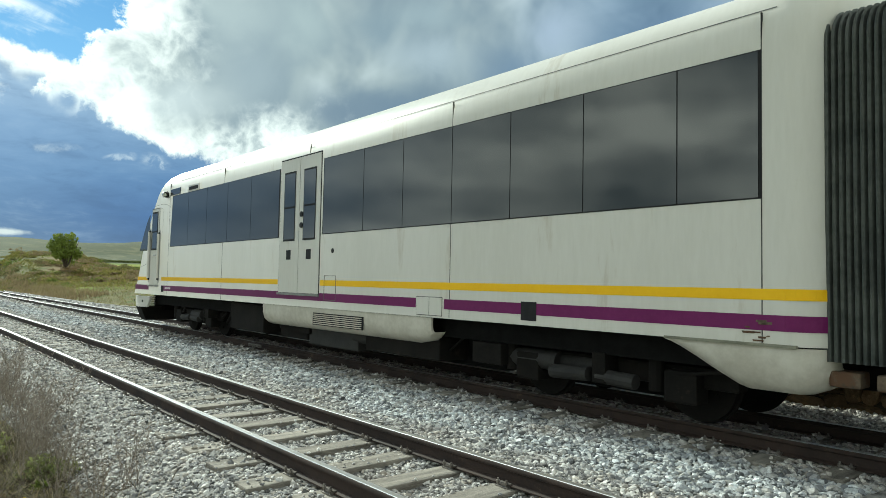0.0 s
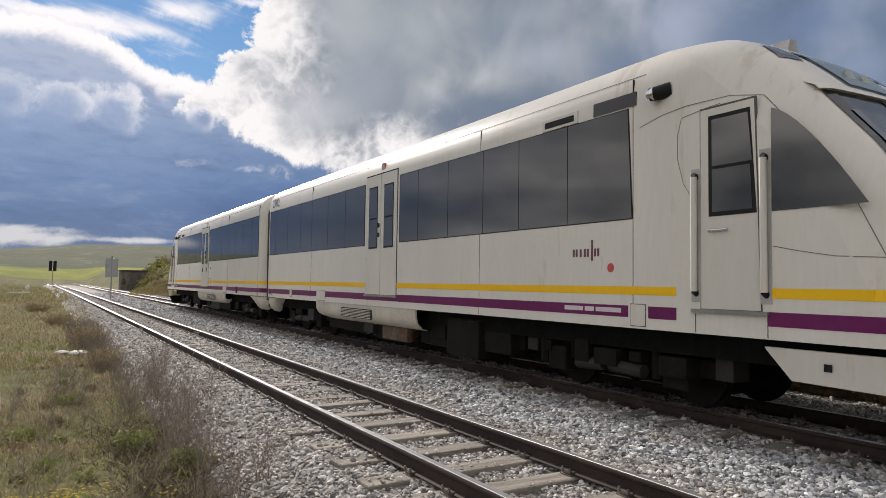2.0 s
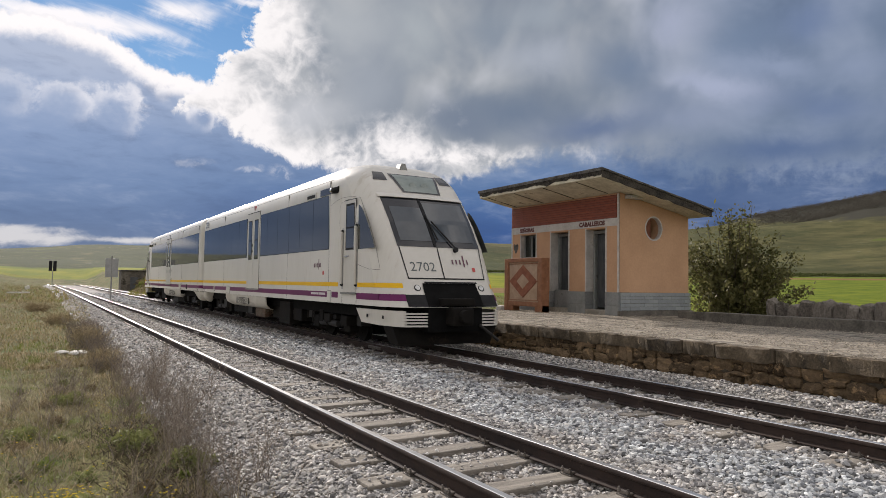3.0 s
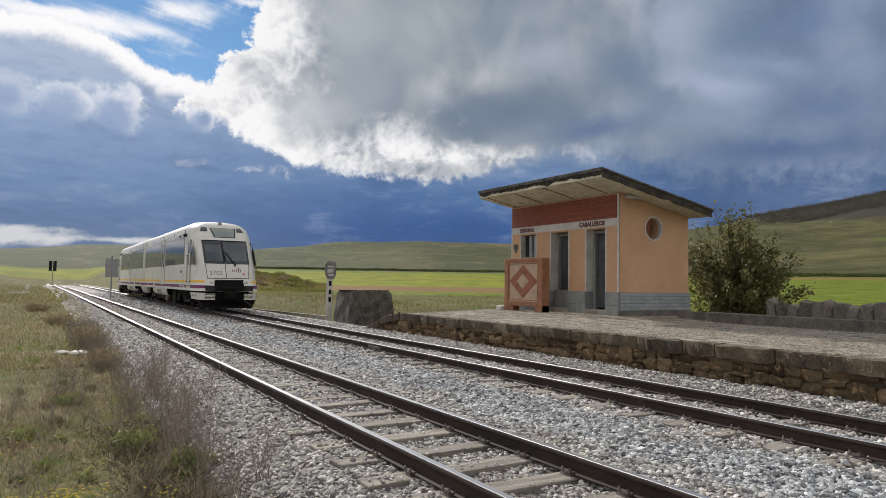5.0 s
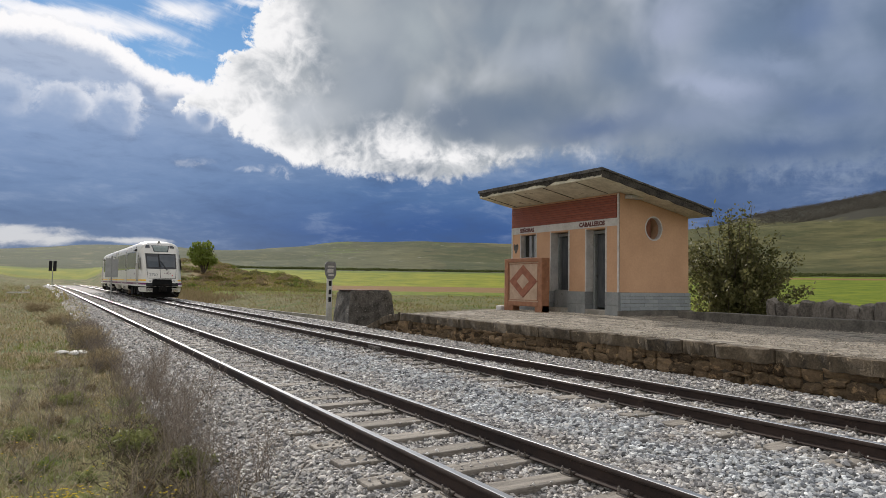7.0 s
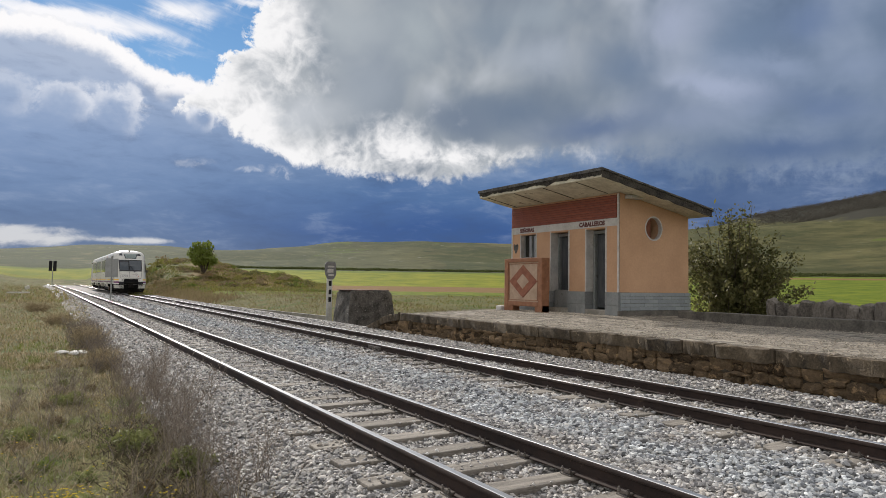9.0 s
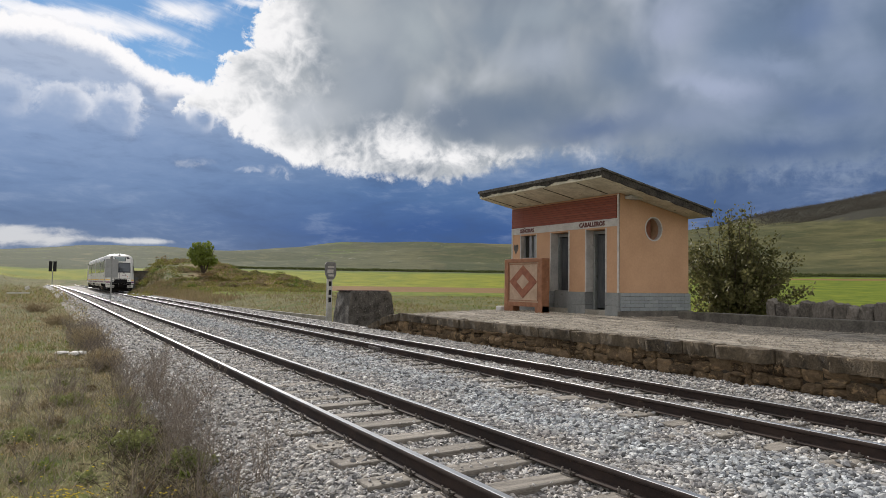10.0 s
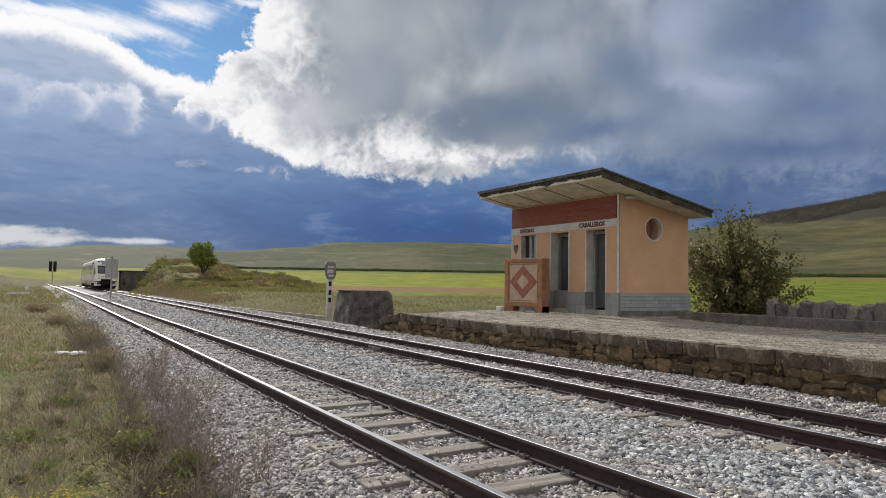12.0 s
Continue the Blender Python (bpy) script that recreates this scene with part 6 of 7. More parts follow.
    blades("meadow_grass", "rough olive meadow grass behind the platform", M_BANK, rng, [(x, y) for x, y in spots if y > 17 or x > 15.2], 0.04, 0.13, 0.02, 1.2)
    # hedges across the fields
    for name, label, d, a0, a1, n, hgt in (("field_hedge", "dark low hedge along the far edge of the fields", 238, 13.0, 47.5, 170, 0.7), ("field_hedge", "dark low hedge under the wooded hill", 226, 47.0, 66.0, 100, 0.9)):
        vs, fs, o = [], [], 0
        for k in range(n):
            a = radians(a0 + (a1 - a0) * (k + rng.random()) / n)
            dd = d + rng.normal() * 2.5
            x, y = dd * math.sin(a), dd * math.cos(a)
            r = rng.uniform(2.2, 5.0)
            v, f = leaf_cloud(rng, 150, (x, y, ground_z(x, y) + 0.2), (r, r, hgt * rng.uniform(0.4, 0.95)), 0.24, 0.6, k * 1.7, low=-0.4)
            vs.append(v)
            fs.extend([tuple(i + o for i in q) for q in f])
            o += len(v)
        tagged(mesh_object(name, np.concatenate(vs), fs, M_HEDGE), label, "hedge", kind="stuff")
    # bare woods along the hill's ridge
    vs, fs, o = [], [], 0
    for k in range(5200):
        a = radians(rng.uniform(48, 68))
        d = rng.uniform(800, 1320)
        x, y = d * math.sin(a), d * math.cos(a)
        if rng.random() > soft(ground_z(x, y) / d + 0.03 * noise.noise((x * 0.012, y * 0.012, 3.0)), 0.078, 0.094) * soft(a, radians(51), radians(56)):
            continue
        r = rng.uniform(3, 6)
        v, f = leaf_cloud(rng, 60, (x, y, ground_z(x, y) + 1.2), (r, r, rng.uniform(2.2, 6.5)), 0.42, 0.7, k * 0.7, low=-0.6)
        vs.append(v)
        fs.extend([tuple(i + o for i in q) for q in f])
        o += len(v)
    tagged(mesh_object("hill_woods", np.concatenate(vs), fs, M_WOODS), "dark bare woodland along the ridge of the hill", "woodland", kind="stuff")


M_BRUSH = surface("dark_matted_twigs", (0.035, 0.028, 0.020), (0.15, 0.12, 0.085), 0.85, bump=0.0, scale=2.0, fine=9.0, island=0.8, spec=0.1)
M_DRYROUGH = surface("rough_dry_grass", (0.14, 0.105, 0.058), (0.30, 0.24, 0.14), 0.8, scale=0.3, fine=3.0, bump=0.0, island=0.6, trans=0.4, spec=0.1)
M_BANK = surface("bank_grass", (0.105, 0.105, 0.028), (0.27, 0.245, 0.075), 0.8, scale=0.3, fine=3.0, bump=0.0, island=0.6, spots=(0.12, 0.165, 0.035), spot_scale=0.35, spot_cut=0.52, trans=0.45, spec=0.1)
M_TREELEAF = surface("bright_tree_leaves", (0.12, 0.165, 0.03), (0.26, 0.31, 0.07), 0.6, bump=0.0, island=0.7, trans=0.3, spec=0.1)
M_HEDGE = surface("dark_hedge_leaves", (0.045, 0.058, 0.020), (0.11, 0.125, 0.045), 0.8, bump=0.0, island=0.7, trans=0.3, spec=0.05)
M_WOODS = surface("bare_woodland", (0.060, 0.056, 0.047), (0.105, 0.097, 0.080), 0.8, bump=0.0, island=0.7, trans=0.4, spec=0.05)
# ---------------------------------------------------------------- train
SIDE, BASE = 1.275, 0.85
SEC_Z = (0.0, 3.28, 3.42, 3.56, 3.68, 3.78, 3.85, 3.90, 3.92)
SEC_X = (1.275, 1.275, 1.262, 1.225, 1.145, 1.02, 0.82, 0.50, 0.0)
NOSE_Z = (0.85, 1.06, 1.20, 1.38, 2.0, 2.5, 3.0, 3.25, 3.48, 3.66, 3.80, 3.88, 3.92)
NOSE_W = (17.27, 17.13, 17.02, 16.93, 16.63, 16.28, 15.86, 15.62, 15.38, 15.12, 14.82, 14.5, 14.2)
LEVELS = (0.85, 0.95, 1.06, 1.2, 1.38, 1.6, 1.85, 2.0, 2.25, 2.5, 2.75, 3.0, 3.1, 3.28, 3.42, 3.56, 3.68, 3.78, 3.85, 3.90)


def half(z):
    return float(np.interp(z, SEC_Z, SEC_X))


def nose_w(x, z, stretch=0.0):
    """How far from the coupling the nose reaches at a height and offset from the middle."""
    r = min(1.0, abs(x) / max(half(z), 0.05))
    return float(np.interp(z, NOSE_Z, NOSE_W)) + stretch - 0.10 * r * r - 0.55 * max(0.0, (r - 0.62) / 0.38) ** 2.6


class Car:
    """Geometry of one car. w runs from the coupling (0) to the nose; s is +1 or -1, the way the nose points along the track."""

    def __init__(self, s, end, shift):
        self.s, self.end, self.shift = s, end, shift

    def p(self, x, w, z):
        return (x, self.s * w, z)

    def outline(self, z, off=0.0):
        h = half(z)
        pts = []
        r = min(0.30, h * 0.5)
        for i in range(6):
            a = math.pi / 2 * i / 5
            pts.append((-(h - r + r * math.sin(a)) - off * math.sin(a), self.end + r - r * math.cos(a) - off * math.cos(a)))
        for k in range(41):
            x = h * math.sin(math.pi / 2 * (-1 + k / 20))
            pts.append((x * (1 + off / h), nose_w(x, z, self.shift) + off))
        return pts + [(-x, w) for x, w in reversed(pts[:6])]

    def body(self):
        rings = [[self.p(x, w, z) for x, w in self.outline(z)] for z in LEVELS]
        return loft(rings)

    def strip(self, z0, z1, w0, w1, off, sides=(-1, 1), thick=0.0, slant=0.0):
        """A plate on the flat side between two heights, from w0 to w1; slant moves its nose end back at the top."""
        bm = bmesh.new()
        for sd in sides:
            for a0, a1, b in ((w0, w1, off),):
                x0, x1 = sd * (SIDE + b), sd * (SIDE - 0.02)
                q = [[self.p(x, w, z) for x in (x0, x1)] for w, z in ((a0, z0), (a1, z0), (a1 - slant, z1), (a0, z1))]
                o = [bm.verts.new(c[0]) for c in q]
                i = [bm.verts.new(c[1]) for c in q]
                bm.faces.new(o)
                for k in range(4):
                    bm.faces.new((o[k], i[k], i[(k + 1) % 4], o[(k + 1) % 4]))
        return bm

    def wrap(self, z0, z1, xa, off, rows=2):
        """A band round the nose from x = -xa to xa."""
        bm = bmesh.new()
        zs = np.linspace(z0, z1, rows)
        grid = []
        for z in zs:
            row = []
            for k in range(31):
                x = xa * math.sin(math.pi / 2 * (-1 + k / 15))
                row.append(bm.verts.new(self.p(x * (1 + off / SIDE), nose_w(x, z, self.shift) + off, z)))
            grid.append(row)
        for a, c in zip(grid, grid[1:]):
            for k in range(30):
                bm.faces.new((a[k], a[k + 1], c[k + 1], c[k]))
        return bm

    def side_x(self, w, z):
        """Offset from the middle of the skin at a length and height, round the nose as well."""
        lo, hi = 0.0, half(z)
        if w <= nose_w(hi, z, self.shift):
            return hi
        for _ in range(24):
            m = (lo + hi) / 2
            lo, hi = (m, hi) if nose_w(m, z, self.shift) > w else (lo, m)
        return lo

    def seam(self, path, sd, width=0.006):
        """A thin line on the skin along a path of (w, z)."""
        pts = []
        for (w0, z0), (w1, z1) in zip(path, path[1:]):
            pts += [(w0 + (w1 - w0) * k / 5, z0 + (z1 - z0) * k / 5) for k in range(5)]
        pts.append(path[-1])
        bm = bmesh.new()
        rows = []
        pts = [(min(w, nose_w(1.18, z, self.shift) - 0.03), z) for w, z in pts]
        for i, (w, z) in enumerate(pts):
            a, b = pts[max(0, i - 1)], pts[min(len(pts) - 1, i + 1)]
            l = math.hypot(b[0] - a[0], b[1] - a[1]) + 1e-6
            nw, nz = -(b[1] - a[1]) / l * width / 2, (b[0] - a[0]) / l * width / 2
            rows.append([bm.verts.new(self.p(sd * (self.side_x(w + k * nw, z + k * nz) + 0.004), w + k * nw + 0.002, z + k * nz)) for k in (-1, 1)])
        for r0, r1 in zip(rows, rows[1:]):
            bm.faces.new((r0[0], r1[0], r1[1], r0[1]))
        return bm

    def face(self, z0, z1, left, right, off, nz=8, nx=12):
        """A patch on the nose: left(z) and right(z) give its edges."""
        bm = bmesh.new()
        grid = []
        for z in np.linspace(z0, z1, nz):
            a, c = left(z), right(z)
            grid.append([bm.verts.new(self.p(x, nose_w(x, z, self.shift) + off, z + off * 0.5)) for x in np.linspace(a, c, nx)])
        for a, c in zip(grid, grid[1:]):
            for k in range(nx - 1):
                bm.faces.new((a[k], a[k + 1], c[k + 1], c[k]))
        return bm


def add_wheelset(parent, w, s):
    bm = bmesh.new()
    for sd in (-1, 1):
        add_tube(bm, (sd * 0.50, 0, 0), (sd * 0.565, 0, 0), 0.36, n=28)
        add_tube(bm, (sd * 0.47, 0, 0), (sd * 0.50, 0, 0), 0.385, n=28)
        for k in range(5):
            a = 2 * math.pi * k / 5
            add_tube(bm, (sd * 0.55, 0.2 * math.cos(a), 0.2 * math.sin(a)), (sd * 0.575, 0.2 * math.cos(a), 0.2 * math.sin(a)), 0.035, n=8)
    add_tube(bm, (-0.62, 0, 0), (0.62, 0, 0), 0.075, n=14)
    return part("wheelset", bm, M_UNDER, parent, "dark steel wheels on an axle", smooth=40)


def build_car(s, end, shift, feats, label):
    c = Car(s, end, shift)
    car = thing("railcar", label, "train", group="coupled railcars")
    part("body_shell", c.body(), M_PAINT, car, "off-white painted body, a little streaked with dirt", smooth=35)
    # floor pan closing the shell, slightly inside
    part("underframe", box(-1.0, 1.0, *sorted((s * (end + 0.1), s * 16.3)), 0.60, 0.90), M_PITCH, car, "sooty black underframe")
    # stripes
    for z0, z1, m, nm in ((1.20, 1.288, M_YELLOW, "yellow_stripe"), (0.962, 1.085, M_PURPLE, "purple_stripe")):
        for w0, w1 in feats[nm]:
            for sd in (-1, 1):
                part(nm, c.strip(z0, z1, w0, w1, 0.003, sides=(sd,)), m, car)
        for sd in (-1, 1):
            bm = bmesh.new()
            rows = []
            for z in (z0, z1):
                rows.append([bm.verts.new(c.p(sd * (SIDE - 0.30 + 0.303 * math.sin(a)), end + 0.30 - 0.303 * math.cos(a), z)) for a in np.linspace(0.35, math.pi / 2, 9)])
            for k in range(8):
                bm.faces.new((rows[0][k], rows[0][k + 1], rows[1][k + 1], rows[1][k]))
            part(nm, bm, m, car)
            bm = bmesh.new()
            grid = []
            for z in (z0, z1):
                row = []
                for k in range(12):
                    x = sd * SIDE * math.sin(math.pi / 2 * (1 - 0.46 * k / 11)) if nm == "yellow_stripe" else sd * SIDE * math.sin(math.pi / 2 * (1 - 0.46 * k / 11))
                    row.append(bm.verts.new(c.p(x + sd * 0.003, nose_w(x, z, shift) + 0.003, z)))
                grid.append(row)
            for k in range(11):
                bm.faces.new((grid[0][k], grid[0][k + 1], grid[1][k + 1], grid[1][k]))
            part(nm, bm, m, car)
            w_corner = nose_w(SIDE, z0, shift)
            part(nm, c.strip(z0, z1, feats["cab_door"][1] + 0.06, w_corner + 0.002, 0.003, sides=(sd,)), m, car)
    # window band: a dark backing and single panes
    for w0, w1, sl in feats["bands"]:
        for sd in (-1, 1):
            part("window_band", c.strip(2.0, 3.2, w0, w1, 0.002, slant=sl, sides=(sd,)), M_BLACK, car, "black rubber window surround")
    for w0, w1, sl in feats["panes"]:
        for sd in (-1, 1):
            part("window_pane", c.strip(2.012, 3.19, w0 + 0.006, w1 - 0.006, 0.006, sides=(sd,), slant=sl), M_GLASS, car, "dark tinted window glass")
    # body joints
    for w, z0, z1 in feats["joints"]:
        for sd in (-1, 1):
            part("panel_joint", c.strip(z0, z1, w - 0.004, w + 0.004, 0.002, sides=(sd,)), M_BLACK if z0 < 3 else M_JOINT, car, "dark joint between body panels")
    for sd in (-1, 1):
        bm = bmesh.new()
        for w0, w1 in ((end + 0.35, 14.1),):
            q = [bm.verts.new(c.p(sd * (half(z) + 0.003), w, z)) for w, z in ((w0, 3.52), (w1, 3.52), (w1, 3.53), (w0, 3.53))]
            bm.faces.new(q)
        part("roof_seam", bm, M_GREYSEAM, car)
    # double doors
    d0, d1 = feats["door"]
    mid = (d0 + d1) / 2
    for sd in (-1, 1):
        part("door_surround", c.strip(1.05, 3.335, d0 - 0.02, d1 + 0.02, 0.004, sides=(sd,)), M_BLACK, car, "black door seal")
        for a, b in ((d0, mid - 0.008), (mid + 0.008, d1)):
            door = part("door_leaf", c.strip(1.07, 3.31, a, b, 0.012, sides=(sd,)), M_PAINT, car, "off-white sliding door leaf")
            wa, wb = a + 0.15, b - 0.15
            part("door_window_frame", c.strip(1.93, 3.10, wa - 0.02, wb + 0.02, 0.016, sides=(sd,)), M_BLACK, door, "black rubber frame")
            part("door_window", c.strip(2.51, 3.07, wa, wb, 0.019, sides=(sd,)), M_GLASS, door, "dark tinted glass")
            part("door_window", c.strip(1.96, 2.48, wa, wb, 0.019, sides=(sd,)), M_GLASS, door, "dark tinted glass")
            if s > 0:
                part("pictogram", c.strip(1.62, 1.78, (a + b) / 2 - 0.08, (a + b) / 2 + 0.08, 0.014, sides=(sd,)), M_BLACK, door, "small black square pictogram")
        for z in (2.18, 2.36):
            bm = tube(c.p(sd * (SIDE + 0.012), mid - 0.09, z), c.p(sd * (SIDE + 0.03), mid - 0.09, z), 0.045, n=14)
            part("door_button", bm, M_BLACK, car, "round black door button")
        part("door_sill", c.strip(1.03, 1.065, d0 - 0.03, d1 + 0.03, 0.03, sides=(sd,)), M_GREYMETAL, car, "grey metal door sill")
    # grey vent and hatches
    v0, v1 = feats["vent"]
    for sd in (-1, 1):
        part("roof_vent", c.strip(3.205, 3.345, v0 - 0.03, v1 + 0.03, 0.014, sides=(sd,)), M_PAINT, car, "pale frame of an air vent")
    for sd in (-1, 1):
        part("vent_slot", c.strip(3.235, 3.31, v0 + 0.03, v1 - 0.03, 0.018, sides=(sd,)), M_BLACK, car, "black vent slot")
    for w0, w1, z0, z1 in feats["hatches"]:
        if z1 > 1.3:
            for a, b, u, v in ((w0, w1, z0, z0 + 0.008), (w0, w1, z1 - 0.008, z1), (w0, w0 + 0.008, z0 + 0.008, z1 - 0.008), (w1 - 0.008, w1, z0 + 0.008, z1 - 0.008)):
                part("hatch_outline", c.strip(u, v, a, b, 0.0055, sides=(-1,)), M_JOINT, car, "thin outline of a hatch")
            continue
        for sd in (-1, 1):
            part("hatch_edge", c.strip(z0 - 0.008, z1 + 0.008, w0 - 0.008, w1 + 0.008, 0.004, sides=(sd,)), M_GREYSEAM, car)
        for sd in (-1, 1):
            part("hatch", c.strip(z0, z1, w0, w1, 0.008, sides=(sd,)), M_PAINT, car, "small off-white service hatch")
    for w0, w1, z0, z1 in feats["boxes"]:
        for sd in (-1, 1):
            part("socket_recess", c.strip(z0, z1, w0, w1, 0.006, sides=(sd,)), M_BLACK, car, "black socket recess")
    # underbody skirt with its louvre
    k0, k1 = feats["skirt"]
    for sd in (-1, 1):
        prof = [(0.845, 1.262), (0.70, 1.255), (0.60, 1.225), (0.52, 1.14), (0.49, 1.05)]
        rings = []
        for w, cut in ((k0, 0.0), (k0 + 0.10, 0.0), (k0 + 0.45, 0.0), (k1 - 0.05, 0.0), (k1, 0.0)):
            lift = 0.16 if w == k0 else (0.06 if w == k0 + 0.10 else 0.0)
            ring = [c.p(sd * x, w, max(z, 0.49 + lift) if i > 1 else z) for i, (z, x) in enumerate(prof)]
            ring += [c.p(sd * (x - 0.03), w, max(z, 0.50 + lift) if i > 1 else z) for i, (z, x) in reversed(list(enumerate(prof)))]
            rings.append(ring)
        skirt = part("side_skirt", loft(rings), M_PAINT_WORN, car, "dirty cream underbody skirt with scuffed edges", smooth=40)
        g0, g1 = feats["louvre"]
        part("louvre_frame", c.strip(0.585, 0.775, g0, g1, -0.004, sides=(sd,)), M_BLACK, skirt, "dark louvre opening")
        for i in range(6):
            part("louvre_slat", c.strip(0.60 + i * 0.029, 0.613 + i * 0.029, g0 + 0.03, g1 - 0.03, 0.006, sides=(sd,)), M_PAINT_WORN, skirt)
        # end skirt below the coupling corner
        e0, e1 = feats["end_skirt"]
        rings = []
        for k in range(15):
            t = k / 14
            w = e0 + (e1 + 0.12 - e0) * t
            u = min(1.0, (w - e0) / 0.34)
            xx = 1.266 - 0.24 * (1 - math.sqrt(1 - (1 - u) ** 2))
            zb = 0.46 + 0.12 * max(0.0, 1 - t / 0.22) ** 2 + 0.36 * max(0.0, (t - 0.52) / 0.48) ** 1.15
            outer = [(xx - 0.26 * (1 - math.cos(q)) ** 1.1, 0.838 - (0.838 - zb) * math.sin(q)) for q in np.linspace(0, math.pi / 2, 8)]
            rings.append([c.p(sd * x, w, z) for x, z in outer] + [c.p(sd * (x - 0.04), w, min(z + 0.02, 0.838)) for x, z in reversed(outer)])
        skirt = part("end_skirt", loft(rings), M_PAINT_WORN, car, "cream corner skirt with rust stains", smooth=40)
        part("skirt_rim", c.strip(0.838, 0.862, e0 + 0.2, e1 + 0.12, 0.012, sides=(sd,)), M_OLIVE, skirt, "dirty olive edge strip")
        part("corner_buffer", box(*sorted((sd * 1.06, sd * 0.86)), *sorted((s * (e0 - 0.16), s * (e0 + 0.06))), 0.56, 0.68, bevel=0.02), M_RUSTBOX, car, "rusty brown corner buffer")
        # cab skirt
        rings = []
        for w, zb, xx in ((15.45, 0.76, 1.25), (15.68, 0.52, 1.25), (16.5, 0.50, 1.235), (16.95, 0.50, 1.15), (17.08, 0.50, 1.02)):
            w += shift
            rings.append([c.p(sd * xx, w, 0.785), c.p(sd * (xx - 0.02), w, zb), c.p(sd * (xx - 0.07), w, zb), c.p(sd * (xx - 0.05), w, 0.785)])
        part("cab_skirt", loft(rings), M_PAINT, car, "off-white cab skirt", smooth=40)
        for w in (16.0, 16.7):
            part("skirt_hole", c.strip(0.63, 0.69, w + shift - 0.03, w + shift + 0.03, -0.028, sides=(sd,)), M_BLACK, car, "small square black hole")
        for i in range(5):
            z = 0.495 + i * 0.056
            bm = bmesh.new()
            ring = []
            for x, w in ((1.10, 16.98), (1.0, 17.11), (0.62, 17.20), (0.58, 17.20)):
                ring.append((x, w + shift))
            for (xa, wa), (xb, wb) in zip(ring, ring[1:]):
                vs = [bm.verts.new(c.p(sd * x, w, zz)) for x, w, zz in ((xa, wa, z), (xb, wb, z), (xb, wb, z + 0.030), (xa, wa, z + 0.030))]
                bm.faces.new(vs)
                vs2 = [bm.verts.new(c.p(sd * x, w - 0.09, zz)) for x, w, zz in ((xa, wa, z), (xb, wb, z), (xb, wb, z + 0.030), (xa, wa, z + 0.030))]
                for k in range(4):
                    bm.faces.new((vs[k], vs[(k + 1) % 4], vs2[(k + 1) % 4], vs2[k]))
            part("grille_bar", bm, M_PAINT, car, "white bar of the corner grille")
    # bogies
    for w in (2.55, 13.25 + shift):
        bogie = part("bogie_frame", box(-0.80, -0.62, *sorted((s * (w - 1.45), s * (w + 1.45))), 0.36, 0.56, bevel=0.04), M_UNDER, car, "dirty black bogie")
        for sd in (-1, 1):
            if sd > 0:
                part("side_beam", box(0.62, 0.80, *sorted((s * (w - 1.45), s * (w + 1.45))), 0.36, 0.56, bevel=0.04), M_UNDER, bogie)
            for o in (-0.95, 0.95):
                part("axle_box", box(sd * 0.82 - 0.11, sd * 0.82 + 0.11, s * (w + o) - 0.17, s * (w + o) + 0.17, 0.22, 0.52, bevel=0.03), M_UNDER, bogie, "greasy axle box")
                part("spring", tube((sd * 0.86, s * (w + o) + 0.28, 0.3), (sd * 0.86, s * (w + o) + 0.28, 0.6), 0.075, n=12), M_UNDER, bogie)
            part("damper", tube((sd * 0.95, s * (w - 0.5), 0.36), (sd * 0.95, s * (w - 0.06), 0.38), 0.075, n=12), M_GREYDIRT, bogie, "dusty grey damper cylinder")
            part("damper", tube((sd * 0.95, s * (w + 0.06), 0.38), (sd * 0.95, s * (w + 0.55), 0.36), 0.075, n=12), M_GREYDIRT, bogie, "dusty grey damper cylinder")
        for o in (-0.95, 0.95):
            ws = add_wheelset(bogie, w, s)
            WHEELS.append((ws, Vector((0, s * (w + o), 0.385))))
    # equipment under the floor
    rng = random.Random(4 + s)
    for w0, w1, z0, z1, x in feats["gear"]:
        for sd in (-1, 1):
            part("equipment_box", box(*sorted((sd * x, sd * 0.25)), *sorted((s * w0, s * w1)), z0, z1, bevel=0.02), M_UNDER if rng.random() < 0.75 else M_GREYDIRT, car, "grimy underfloor equipment box")
    # black blocks added to keep lit ballast from showing through under the car
    part("centre_blocker", box(-0.55, 0.55, *sorted((s * 4.2, s * 11.6)), 0.20, 0.62, bevel=0.04), M_PITCH, car, "added black block closing the view under the floor")
    for w in (2.55, 13.25 + shift):
        part("bogie_blocker", box(-0.40, 0.40, *sorted((s * (w - 1.25), s * (w + 1.25))), 0.17, 0.62, bevel=0.05), M_PITCH, car, "added black block closing the view through the bogie")
    for sd in (-1, 1):
        w = 1.15
        while w < 15.0:
            l, x, z0, z1 = rng.uniform(0.10, 0.5), rng.uniform(0.78, 1.08), rng.uniform(0.28, 0.5), rng.uniform(0.55, 0.66)
            kind = rng.random()
            if kind < 0.45:
                part("small_casing", box(*sorted((sd * x, sd * (x - 0.25))), *sorted((s * w, s * (w + l))), z0, z1, bevel=0.015), M_UNDER if kind < 0.36 else M_GREYDIRT, car, "grimy casing under the floor")
            elif kind < 0.8:
                part("hose", tube((sd * x, s * w, z1), (sd * (x - 0.06), s * (w + l), z0), rng.uniform(0.014, 0.03), n=8), M_UNDER, car, "black hanging hose")
            else:
                part("air_tank", tube((sd * (x - 0.12), s * w, 0.45), (sd * (x - 0.12), s * (w + l + 0.2), 0.45), 0.11, n=12), M_GREYDIRT, car, "dusty air reservoir", smooth=40)
            w += l + rng.uniform(0.02, 0.3)
